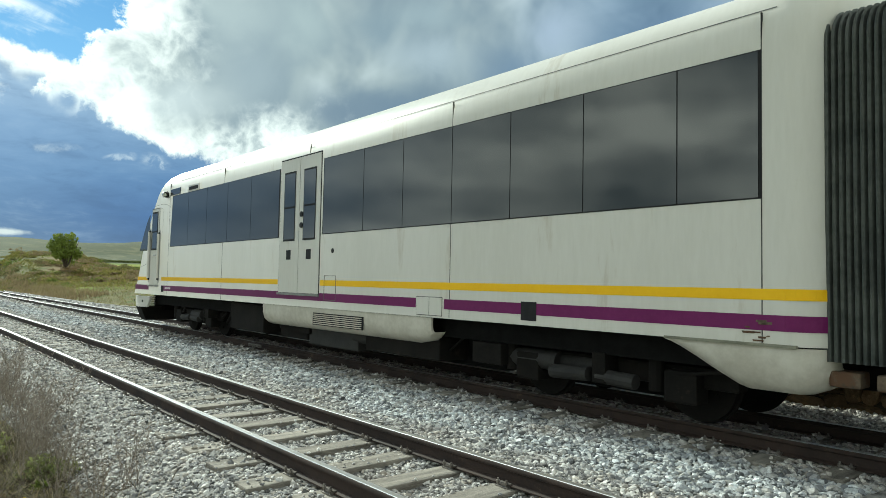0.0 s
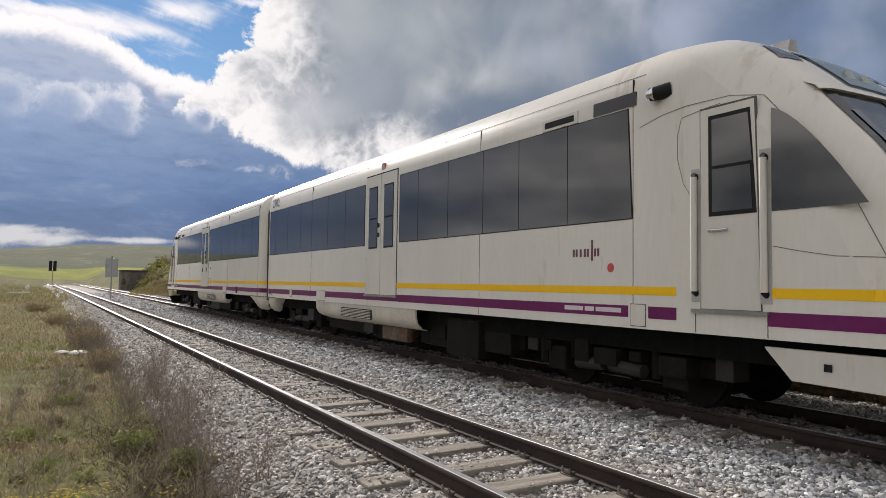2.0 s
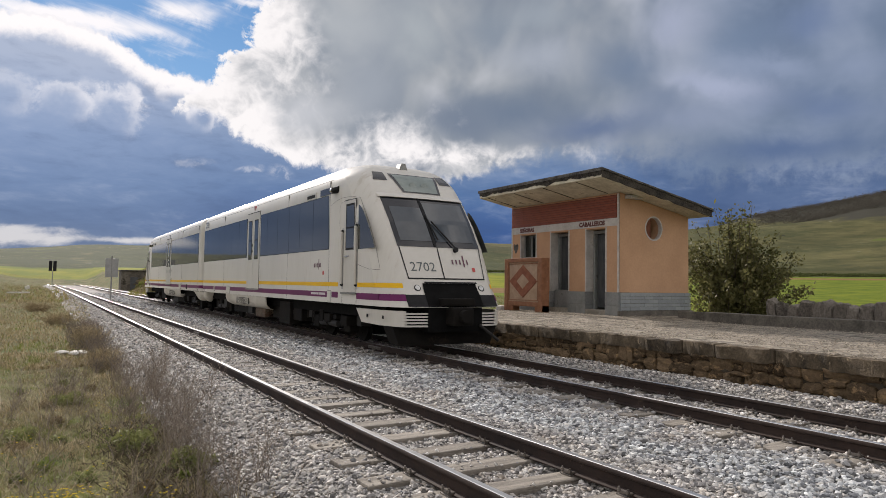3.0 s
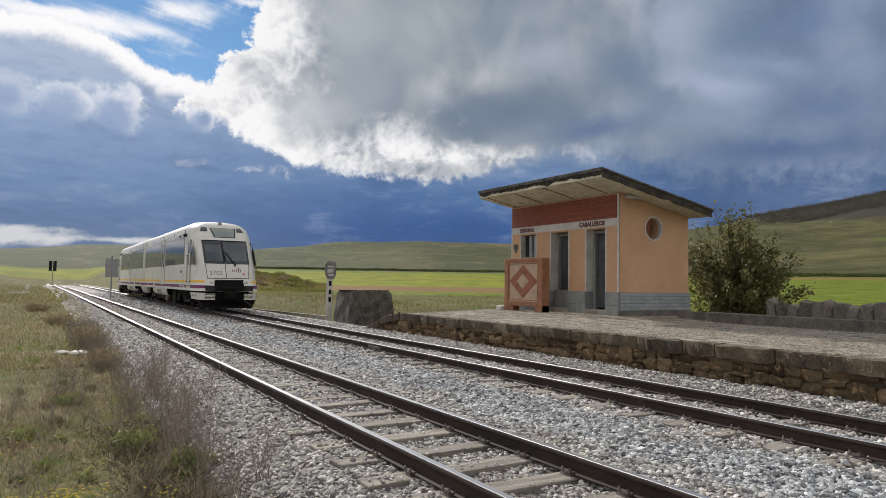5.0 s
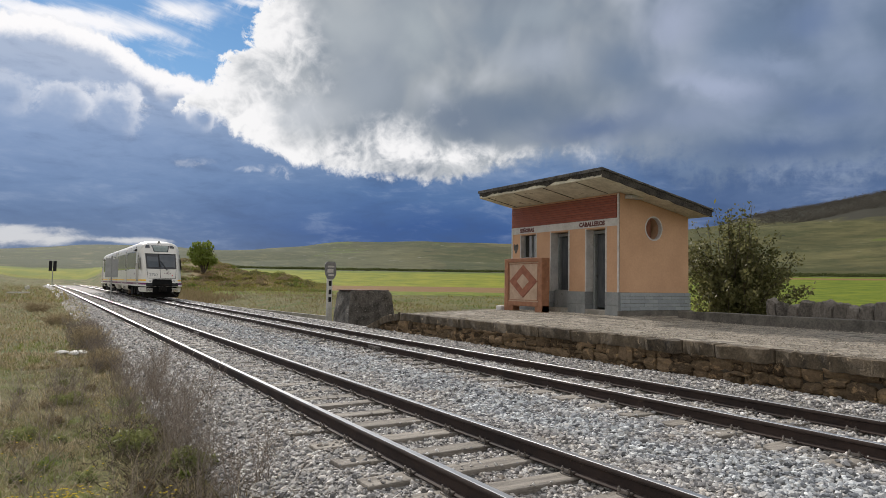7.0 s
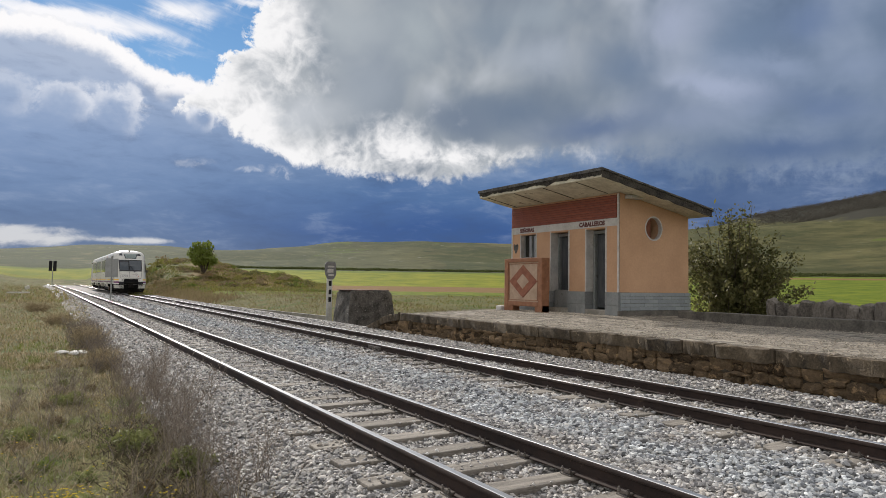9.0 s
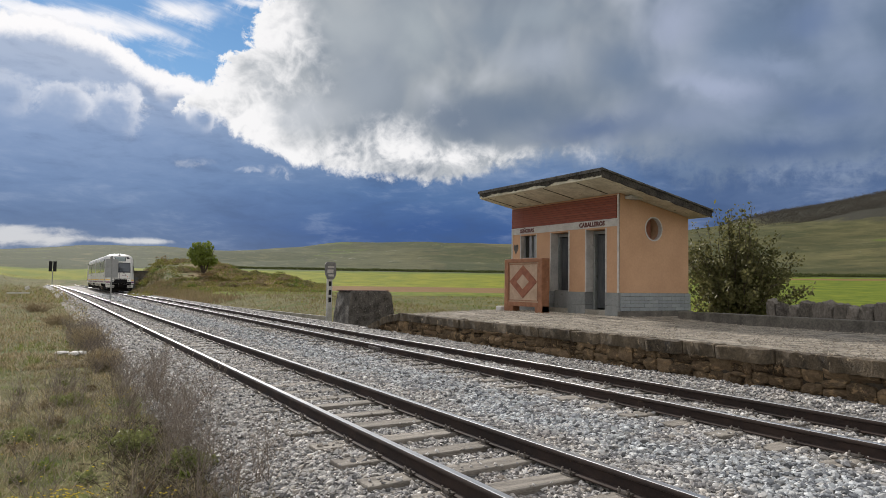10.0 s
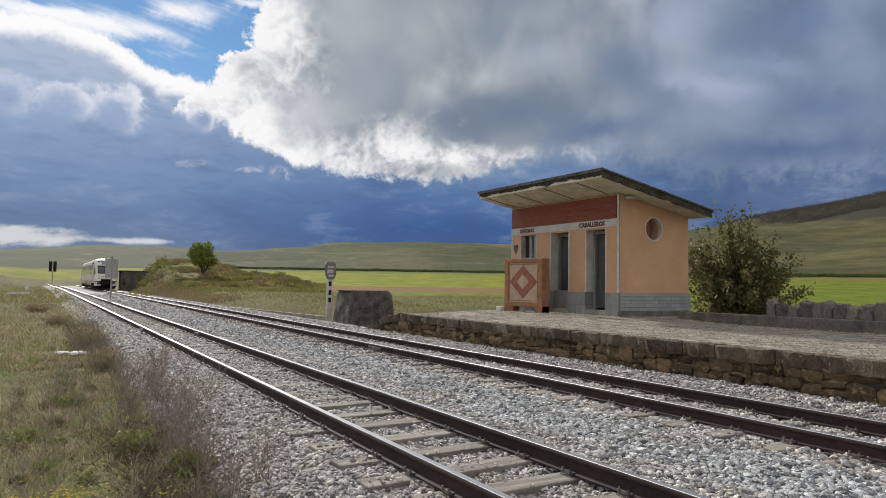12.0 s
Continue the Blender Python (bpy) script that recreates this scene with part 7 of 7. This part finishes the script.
    # nose: black bumper, recess, windscreen, lamps
    part("bumper", c.face(0.86, 1.075, lambda z: -0.97, lambda z: -0.52, 0.012, 3, 10), M_BLACK, car, "black bumper corner")
    part("bumper", c.face(0.86, 1.075, lambda z: 0.52, lambda z: 0.97, 0.012, 3, 10), M_BLACK, car, "black bumper corner")
    part("coupler_recess", c.face(0.855, 1.285, lambda z: -0.60 + 0.10 * max(0, z - 1.1), lambda z: 0.60 - 0.10 * max(0, z - 1.1), 0.014, 8, 12), M_PITCH, car, "deep black coupler recess")
    part("recess_floor", box(-0.58, 0.58, *sorted((s * (16.4 + shift), s * (17.22 + shift))), 0.40, 0.86), M_PITCH, car, "black space round the coupler")
    wq = nose_w(0, 0.9, shift)
    bm = bmesh.new()
    add_box(bm, -0.22, 0.22, *sorted((s * (wq - 0.1), s * (wq + 0.28))), 0.52, 0.86, bevel=0.05)
    add_box(bm, -0.36, 0.36, *sorted((s * (wq - 0.1), s * (wq + 0.10))), 0.88, 1.02, bevel=0.03)
    add_tube(bm, c.p(0, wq + 0.24, 0.70), c.p(0, wq + 0.40, 0.70), 0.12, n=16)
    part("coupler", bm, M_UNDER, car, "dark steel coupler head")
    part("snow_plough", prism([(-1.15, 0.50), (1.15, 0.50), (1.0, 0.14), (-1.0, 0.14)], "y", *sorted((s * (wq - 0.75), s * (wq - 0.35)))), M_UNDER, car, "black rail guard plate")
    part("brake_hose", tube(c.p(0.5, wq + 0.02, 0.52), c.p(0.92, wq + 0.04, 0.22), 0.03, n=8), M_GREYDIRT, car, "grey hanging brake hose")
    part("recess_lip", c.face(1.275, 1.305, lambda z: -0.56, lambda z: 0.60, 0.035, 2, 12), M_BLACK, car)
    l0, r0 = (lambda z: float(np.interp(z, (1.38, 2.0, 3.0, 3.15), (-0.82, -0.88, -0.90, -0.90)))), (lambda z: float(np.interp(z, (1.38, 2.0, 3.0, 3.15), (0.82, 0.88, 0.92, 0.92))))
    part("windscreen_surround", c.face(1.985, 3.0, lambda z: l0(z) - 0.04, lambda z: r0(z) + 0.04, 0.008, 14, 16), M_SHIELDEDGE, car, "black windscreen border")
    part("windscreen", c.face(2.10, 2.80, lambda z: l0(z) + 0.05, lambda z: -0.17, 0.012, 10, 8), M_SHIELD, car, "grey tinted windscreen pane")
    part("windscreen", c.face(2.10, 2.92, lambda z: -0.09, lambda z: r0(z) - 0.05, 0.012, 10, 8), M_SHIELD, car, "grey tinted windscreen pane")
    part("windscreen_pillar", c.face(2.0, 2.99, lambda z: -0.16, lambda z: -0.10, 0.016, 8, 3), M_BLACK, car, "black windscreen pillar")
    for xa, xb in ((-0.845, -0.825), (-0.10, -0.075), (0.825, 0.845)):
        part("front_joint", c.face(1.38, 1.98, lambda z, q=xa: q * (1 + 0.12 * max(0, z - 1.38)) if abs(q) > 0.5 else q - 0.02 * (z - 1.38), lambda z, q=xb: q * (1 + 0.12 * max(0, z - 1.38)) if abs(q) > 0.5 else q - 0.02 * (z - 1.38), 0.006, 6, 2), M_BLACK, car, "dark joint between front panels")
    part("front_joint", c.face(1.365, 1.39, lambda z: -0.85, lambda z: 0.85, 0.006, 2, 16), M_BLACK, car, "dark joint below the front panels")
    # a lip over the windscreen
    rings = []
    for z, off in ((3.005, 0.0), (3.012, 0.05), (3.05, 0.055), (3.10, 0.0)):
        rings.append([c.p(x, nose_w(x, z, shift) + off, z) for x in np.linspace(-0.98, 0.98, 18)])
    part("brow_lip", loft(rings, closed=False), M_PAINT, car, "off-white lip over the windscreen", smooth=40)
    part("side_display", c.strip(3.215, 3.36, 13.35 + shift, 14.0 + shift, 0.010, sides=(-1,)), M_SHIELDEDGE, car, "dark glass display panel")
    # upper lamp glass in the brow
    part("brow_glass", c.face(3.16, 3.56, lambda z: -0.34 - 0.30 * (z - 3.16), lambda z: 0.44 + 0.25 * (z - 3.16), 0.010, 8, 10), M_BROW, car, "greenish lamp glass over the windscreen")
    part("brow_edge", c.face(3.135, 3.58, lambda z: -0.40 - 0.30 * (z - 3.16), lambda z: 0.50 + 0.25 * (z - 3.16), 0.006, 8, 10), M_SHIELDEDGE, car, "black edge of the lamp glass")
    for sd in (-1, 1):
        bm = c.face(3.40, 3.60, lambda z: sd * 0.62, lambda z: sd * (0.92 - 0.4 * (z - 3.40)), 0.008, 4, 6)
        part("brow_panel", bm, M_SHIELDEDGE, car, "black panel beside the lamp glass")
        bm = bmesh.new()
        x, z = sd * 0.70, 1.20
        nw = nose_w(x, z, shift)
        add_tube(bm, c.p(x, nw - 0.034, z - 0.02), c.p(x, nw + 0.017, z + 0.011), 0.050, n=18)
        lamp = part("headlight", bm, M_HEADGLASS, car, "round clear headlight", smooth=30)
        part("lamp_ring", tube(c.p(x, nw - 0.034, z - 0.02), c.p(x, nw + 0.011, z + 0.007), 0.066, n=18), M_BLACK, lamp)
        x, z = sd * 0.14 + 0.05, 3.30
        part("roof_lamp", tube(c.p(x, nose_w(x, z, shift) - 0.03, z - 0.01), c.p(x, nose_w(x, z, shift) + 0.016, z + 0.010), 0.085, n=18), M_BROWLAMP, car, "faint round lamp behind the brow glass")
        # cab door
        q0, q1 = feats["cab_door"]
        part("cab_door_seal", c.strip(1.075, 2.99, q0 - 0.012, q1 + 0.012, 0.003, sides=(sd,), slant=0.05), M_GREYSEAM, car)
        door = part("cab_door", c.strip(1.09, 2.97, q0, q1, 0.008, sides=(sd,), slant=0.05), M_PAINT, car, "off-white cab door")
        part("cab_door_frame", c.strip(1.95, 2.90, q0 + 0.09, q1 - 0.03, 0.011, sides=(sd,), slant=0.06), M_BLACK, door, "black window frame")
        part("cab_door_window", c.strip(2.42, 2.86, q0 + 0.13, q1 - 0.07, 0.014, sides=(sd,), slant=0.04), M_GLASS, door)
        part("cab_door_window", c.strip(1.99, 2.39, q0 + 0.13, q1 - 0.07, 0.014, sides=(sd,), slant=0.02), M_GLASS, door)
        part("cab_handle", tube(c.p(sd * 1.30, q0 + 0.10, 1.82), c.p(sd * 1.30, q0 + 0.30, 1.82), 0.016, n=8), M_CHROME, door, "bright door handle")
        for w, z0, z1 in ((q0 - 0.06, 1.15, 2.42), (q1 + 0.05, 1.15, 2.50)):
            part("grab_recess", c.strip(z0, z1, w - 0.055, w + 0.055, 0.005, sides=(sd,)), M_PALEFRAME, car, "grey recess behind the grab rail")
            rail = part("grab_rail", tube(c.p(sd * 1.312, w, z0 + 0.1), c.p(sd * 1.312, w, z1 - 0.08), 0.032, n=10), M_PAINT, car, "pale grey metal grab rail", smooth=40)
            for z in (z0 + 0.08, z1 - 0.08):
                part("rail_end", tube(c.p(sd * 1.27, w, z), c.p(sd * 1.318, w, z + 0.02), 0.034, 0.026, n=10), M_BLACK, rail, "dark rail fixing")
        part("cab_sill", c.strip(1.05, 1.085, q0 - 0.10, q1 + 0.08, 0.035, sides=(sd,)), M_GREYMETAL, car, "grey tread plate")
        # arched side window of the cab
        bm = bmesh.new()
        pts = [(q1 + 0.11, 1.95)] + [(q1 + 0.11 + 0.80 * t, 1.95 + 0.90 * (1 - t ** 1.4)) for t in np.linspace(0.0, 1.0, 12)]
        vs = [bm.verts.new(c.p(sd * (SIDE + 0.006), w, z)) for w, z in pts]
        bm.faces.new(vs)
        part("cab_side_window", bm, M_GLASS, car, "dark curved cab side window")
        # thin arch seams in the white side panel
        for path in ([(-1.45, 2.96), (-1.15, 3.03), (-0.85, 3.06), (-0.35, 3.05), (-0.05, 3.0), (0.18, 2.91), (0.44, 2.74), (0.67, 2.53), (0.90, 2.29), (1.08, 2.07), (1.22, 1.86), (1.36, 1.54)],
                     [(1.36, 1.54), (1.0, 1.53), (0.6, 1.55), (0.3, 1.60), (0.06, 1.65)],
                     [(-0.72, 2.06), (-0.88, 2.30), (-0.95, 2.55), (-0.95, 2.78), (-0.90, 2.95), (-0.60, 2.99), (-0.45, 3.0)]):
            part("arch_seam", c.seam([(q1 + 0.05 + w, z) for w, z in path], sd), M_JOINT, car, "thin curved panel seam")
        # side camera in a round housing
        w = feats["mirror"]
        part("mirror_pod", tube(c.p(sd * 1.23, w + 0.1, 3.28), c.p(sd * 1.36, w - 0.08, 3.25), 0.085, 0.065, n=16), M_BLACK, car, "round black rear view camera pod", smooth=40)
        part("pod_cap", tube(c.p(sd * 1.345, w - 0.02, 3.255), c.p(sd * 1.375, w - 0.09, 3.25), 0.07, 0.045, n=16), M_CHROME, car, "bright rim of the camera pod", smooth=40)
    # wipers, horn, roof boxes
    for xa, za, xb, zb in ((0.30, 1.96, -0.06, 2.50), (0.30, 1.96, -0.02, 2.44), (-0.05, 2.12, -0.14, 2.62)):
        part("wiper", tube(c.p(xa, nose_w(xa, za, shift) + 0.045, za + 0.02), c.p(xb, nose_w(xb, zb, shift) + 0.045, zb + 0.02), 0.016, n=6), M_BLACK, car, "black wiper arm")
    part("wiper_pivot", tube(c.p(0.30, nose_w(0.3, 1.94, shift), 1.94), c.p(0.30, nose_w(0.3, 1.94, shift) + 0.06, 1.96), 0.05, n=10), M_BLACK, car)
    part("horn", loft([[c.p(x * k, w + shift, z) for x, z in ((-0.10, 3.74), (0.10, 3.74), (0.05, 3.74 + 0.14 * k), (-0.05, 3.74 + 0.14 * k))] for w, k in ((14.55, 0.4), (14.75, 1.0), (14.95, 1.0))]), M_GREYMETAL, car, "grey roof horn cover")
    part("roof_unit", box(-0.36, 0.36, *sorted((s * 8.2, s * 10.4)), 3.76, 3.97, bevel=0.05), M_PAINT, car, "low roof ventilation unit")
    return car, c


M_GREYSEAM = surface("grey_seam", (0.06, 0.06, 0.058), (0.10, 0.10, 0.095), 0.6, bump=0.0)
M_PALEFRAME = surface("pale_grey_frame_paint", (0.36, 0.355, 0.34), (0.46, 0.455, 0.44), 0.45, scale=3.0, fine=20.0, bump=0.03)
M_GREYDIRT = surface("dusty_grey_metal", (0.009, 0.0085, 0.008), (0.028, 0.026, 0.024), 0.75, 0.0, scale=4.0, fine=30.0, bump=0.2, spots=(0.02, 0.018, 0.016), spot_scale=3.0, spot_cut=0.55)
M_SHIELDEDGE = surface("black_glass_border", (0.007, 0.008, 0.011), (0.012, 0.014, 0.018), 0.14, bump=0.0, spec=0.7)
M_PITCH = surface("matt_black", (0.004, 0.004, 0.004), (0.009, 0.009, 0.009), 0.9, bump=0.0, spec=0.1)
M_BELLOWS = surface("dusty_bellows_rubber", (0.028, 0.033, 0.031), (0.085, 0.092, 0.083), 0.75, scale=4.0, fine=20.0, bump=0.15)
M_RUSTBOX = surface("rust_stained_box_paint", (0.045, 0.032, 0.022), (0.20, 0.15, 0.10), 0.8, scale=3.0, fine=20.0, bump=0.15, spots=(0.09, 0.045, 0.022), spot_scale=4.0, spot_cut=0.5)
M_OLIVE = surface("dirty_olive_strip", (0.12, 0.12, 0.085), (0.24, 0.235, 0.175), 0.7, scale=4.0, fine=30.0, bump=0.1)
M_JOINT = surface("thin_panel_seam", (0.11, 0.105, 0.095), (0.17, 0.165, 0.15), 0.7, bump=0.0)
M_HEADGLASS = surface("pale_headlight_glass", (0.46, 0.47, 0.46), (0.66, 0.67, 0.65), 0.15, 0.2, scale=20.0, fine=60.0, bump=0.05, spec=0.9)
M_BROWLAMP = surface("dull_lamp_behind_glass", (0.16, 0.20, 0.185), (0.26, 0.30, 0.28), 0.2, scale=9.0, fine=30.0, bump=0.0, spec=0.8)
M_BROW = surface("pale_green_lamp_glass", (0.15, 0.19, 0.175), (0.22, 0.265, 0.245), 0.14, scale=2.0, fine=9.0, bump=0.0, spec=0.8)
WHEELS = []


def build_train():
    rear = dict(
        yellow_stripe=[(0.46, 7.0), (8.36, 14.52)], purple_stripe=[(0.46, 2.32), (2.52, 4.28), (4.86, 13.88), (14.16, 14.52)],
        bands=[(0.46, 6.94, 0.0), (8.42, 13.95, 0.06)],
        panes=[(0.46, 1.02, 0), (1.02, 2.05, 0), (2.05, 3.08, 0), (3.08, 3.88, 0), (3.88, 4.92, 0), (4.92, 5.93, 0), (5.93, 6.92, 0), (8.44, 9.12, 0), (9.12, 10.1, 0), (10.1, 11.08, 0), (11.08, 11.93, 0), (11.93, 12.9, 0), (12.9, 13.94, 0.06)],
        joints=[(3.88, 0.86, 2.0), (11.0, 0.86, 2.0), (13.95, 0.86, 3.5), (14.75, 0.86, 1.04), (15.5, 0.86, 1.04), (3.88, 3.2, 3.5), (11.0, 3.2, 3.5)],
        door=(7.02, 8.34), vent=(12.45, 13.05), cab_door=(14.82, 15.44), mirror=14.33,
        hatches=[(4.32, 4.60, 0.88, 1.10), (4.61, 4.84, 0.88, 1.10), (2.36, 2.50, 0.92, 1.09), (13.92, 14.12, 0.88, 1.10)],
        boxes=[], skirt=(4.24, 9.05), louvre=(5.76, 7.29), end_skirt=(0.20, 1.0),
        gear=[(4.6, 6.5, 0.28, 0.62, 1.05), (6.9, 8.4, 0.22, 0.62, 0.98), (8.6, 9.6, 0.26, 0.62, 0.9), (9.8, 10.7, 0.18, 0.75, 1.08), (10.75, 11.4, 0.3, 0.62, 1.0)])
    front = dict(
        yellow_stripe=[(0.50, 7.58), (9.02, 15.18)], purple_stripe=[(0.50, 3.05), (3.27, 4.56), (5.12, 15.18)],
        bands=[(0.68, 7.55, 0.0), (9.02, 14.66, 0.10)],
        panes=[(0.70, 1.42, 0), (1.42, 2.45, 0), (2.45, 3.46, 0), (3.46, 4.45, 0), (4.45, 5.45, 0), (5.45, 6.4, 0), (6.4, 7.53, 0), (9.05, 10.2, 0), (10.2, 11.3, 0), (11.3, 12.4, 0), (12.4, 13.5, 0), (13.5, 14.64, 0.10)],
        joints=[(4.46, 0.86, 2.0), (11.5, 0.86, 2.0), (14.75, 0.86, 3.5), (0.68, 0.86, 3.5), (4.46, 3.2, 3.5), (8.0, 3.34, 3.5), (11.5, 3.2, 3.5)],
        door=(7.62, 8.97), vent=(12.9, 13.5), cab_door=(15.47, 16.08), mirror=14.95,
        hatches=[(4.60, 4.84, 0.88, 1.10), (4.85, 5.10, 0.88, 1.10), (7.1, 7.45, 0.98, 1.36)],
        boxes=[(3.05, 3.27, 0.90, 1.10), (15.0, 15.16, 0.93, 1.07)], skirt=(9.6, 4.82), louvre=(7.75, 6.3), end_skirt=(0.22, 1.42),
        gear=[(4.9, 6.6, 0.28, 0.62, 1.05), (6.9, 8.4, 0.22, 0.62, 0.98), (8.6, 9.6, 0.26, 0.62, 0.9), (9.9, 11.4, 0.30, 0.80, 1.1)])
    front["skirt"], front["louvre"] = (4.82, 9.6), (6.35, 7.78)
    car_b, gb = build_car(-1, 0.14, 0.0, rear, "off-white railcar with yellow and purple stripes, trailing car")
    car_a, ga = build_car(1, 0.22, 0.70, front, "off-white railcar with yellow and purple stripes, leading car")
    # lettering of the trailing car
    def on_side(y, z, size, text, m, parent, x=-SIDE - 0.0045):
        lettering(text, size, m, parent, Matrix.Translation((x, y, z)) @ Euler((radians(90), 0, radians(-90))).to_matrix().to_4x4(), "fleet_number", "dark grey fleet number", 0.002)
    on_side(-0.66, 3.29, 0.31, "2702", M_TEXTGREY, car_b, -1.277)
    n = Vector((0, -1, 0.45)).normalized()
    up = Vector((0, 0.45, 1)).normalized()
    right = up.cross(n)
    z = 1.52
    m = Matrix((( right.x, up.x, n.x, -0.76), (right.y, up.y, n.y, -nose_w(-0.45, z) - 0.014), (right.z, up.z, n.z, z), (0, 0, 0, 1)))
    ob = lettering("2702", 0.27, M_TEXTGREY, car_b, m, "fleet_number", "dark grey fleet number on the nose", 0.0)
    for v in ob.data.vertices:
        v.co.y = -nose_w(v.co.x, v.co.z) - 0.006
    # operator's mark as plain shapes, and the registration as a pale bar
    for k, (u, h) in enumerate(((0.0, 0.09), (0.05, 0.09), (0.12, 0.09), (0.19, 0.09), (0.24, 0.09), (0.31, 0.19), (0.36, 0.09), (0.41, 0.09))):
        part("operator_mark", gb.strip(1.62 - (0.05 if h > 0.1 else 0), 1.62 + h, 13.0 + u, 13.0 + u + 0.03, 0.004, sides=(-1,)), M_TEXTPURPLE, car_b, "plum coloured operator mark")
    part("operator_dot", tube((-SIDE + 0.01, -13.62, 1.49), (-SIDE - 0.004, -13.62, 1.49), 0.05, n=18), M_RED, car_b, "small red round emblem")
    for k, (u, h) in enumerate(((0.0, 0.09), (0.085, 0.09), (0.17, 0.09), (0.255, 0.18), (0.34, 0.09))):
        xx = 0.16 + u
        part("operator_mark", gb.face(1.66 - (0.05 if h > 0.1 else 0), 1.66 + h, lambda z, q=xx: q, lambda z, q=xx: q + 0.034, 0.008, 2, 2), M_TEXTPURPLE, car_b, "plum coloured operator mark")
    part("operator_dot", gb.face(1.52, 1.60, lambda z: 0.60, lambda z: 0.67, 0.008, 2, 2), M_RED, car_b, "small red emblem")
    for a, b in ((12.86, 13.18), (13.21, 13.36), (13.39, 13.78)):
        part("registration_bar", gb.strip(1.005, 1.055, a, b, 0.005, sides=(-1,)), M_PALE, car_b, "pale registration bar")
    for a, b in ((14.5, 14.9),):
        part("registration_bar", ga.strip(1.005, 1.05, a, b, 0.005, sides=(-1,)), M_PALE, car_a, "pale registration bar")
    part("prohibition_sign", tube((-1.22, -7.72, 3.44), (-half(3.44) - 0.012, -7.72, 3.435), 0.085, n=20), M_RED, car_b, "round red and white door sticker")
    part("sticker_centre", tube((-1.22, -7.72, 3.44), (-half(3.44) - 0.016, -7.72, 3.435), 0.055, n=20), M_PALEFRAME, car_b)
    part("side_lock", tube((-SIDE + 0.01, 7.22, 1.74), (-SIDE - 0.006, 7.22, 1.74), 0.038, n=14), M_BLACK, car_a, "small round black lock")
    rng = random.Random(12)
    for g, q in ((ga, car_a), (gb, car_b)):
        for _ in range(9):
            w, z, l = 0.66 + rng.uniform(-0.14, 0.12), rng.choice((0.89, 0.93, 0.99)) + rng.uniform(-0.02, 0.05), rng.uniform(0.02, 0.11)
            part("rust_chip", g.strip(z, z + rng.uniform(0.006, 0.022), w, w + l, 0.0062, sides=(-1,), slant=rng.uniform(-0.02, 0.02)), M_RUSTBOX, q, "rust where the paint has chipped")
    # bellows between the cars belong to the leading car
    rings = []
    n = 36
    for i in range(n + 1):
        y = -0.16 + 0.44 * i / n
        k = (0.955, 0.993, 1.0, 0.993)[i % 4]
        arch = [(-1.12 - 0.02 * (i > 0), 0.75 + 1.1 * i) for i in range(3)] + [(-0.84 - 0.30 * math.cos(q), 3.20 + 0.27 * math.sin(q)) for q in np.linspace(0, math.pi / 2, 7)]
        arch += [(-x, z) for x, z in reversed(arch)]
        rings.append([(x * k, y, 0.70 + (z - 0.70) * k) for x, z in arch])
    part("bellows", loft(rings), M_BELLOWS, car_a, "dusty dark grey folded gangway bellows")
    part("coupling_bar", box(-0.2, 0.2, -0.6, 0.7, 0.45, 0.65, bevel=0.03), M_UNDER, car_a, "black coupling bar")
    part("fuel_box", box(-1.08, -0.4, -8.4, -7.4, 0.24, 0.50, bevel=0.02), M_RUSTBOX, car_b, "rust stained brown underfloor box")
    return car_a, car_b


RUN = [(0.0, 1.80), (0.5, 5.99), (1.0, 10.38), (1.5, 14.76), (2.0, 19.13), (2.5, 23.58), (3.2, 29.85), (4.0, 37.0), (4.8, 44.1), (5.0, 45.9), (5.5, 50.5), (6.0, 55.1),
       (6.5, 59.8), (7.0, 64.4), (8.0, 73.6), (9.0, 82.7), (10.0, 92.0), (11.0, 101.2), (12.0, 110.4)]


def along(t):
    for (t0, y0), (t1, y1) in zip(RUN, RUN[1:]):
        if t <= t1 + 1e-9:
            return y0 + (y1 - y0) * (t - t0) / (t1 - t0)
    return RUN[-1][1]


def motions():
    turn = math.degrees(math.atan(LEAN))
    for car in CARS:
        walk(car, [(t, pose(TRACK2 + LEAN * y, y, 0, 0, 0, -turn)) for t, y in RUN])
    times = [round(i / 15, 4) for i in range(181)]
    for wheel, at in WHEELS:
        walk(wheel, [(t, pose(*at, -math.degrees((along(t) - RUN[0][1]) / 0.385))) for t in times])
# ---------------------------------------------------------------- build
build_ground()
build_bed()
build_track("near_track", TRACK1, 0.0, -24.0, 200.0, ROWS1, "near railway track of rusty rails on weathered wooden sleepers")
build_track("far_track", TRACK2, LEAN, -24.0, 200.0, ROWS2, "far railway track of rusty rails on weathered wooden sleepers")
build_platform()
build_gravel()
build_boundary()
build_toilets()
build_screen()
build_lineside()
build_plants()
build_ballast()
CARS = build_train()
motions()
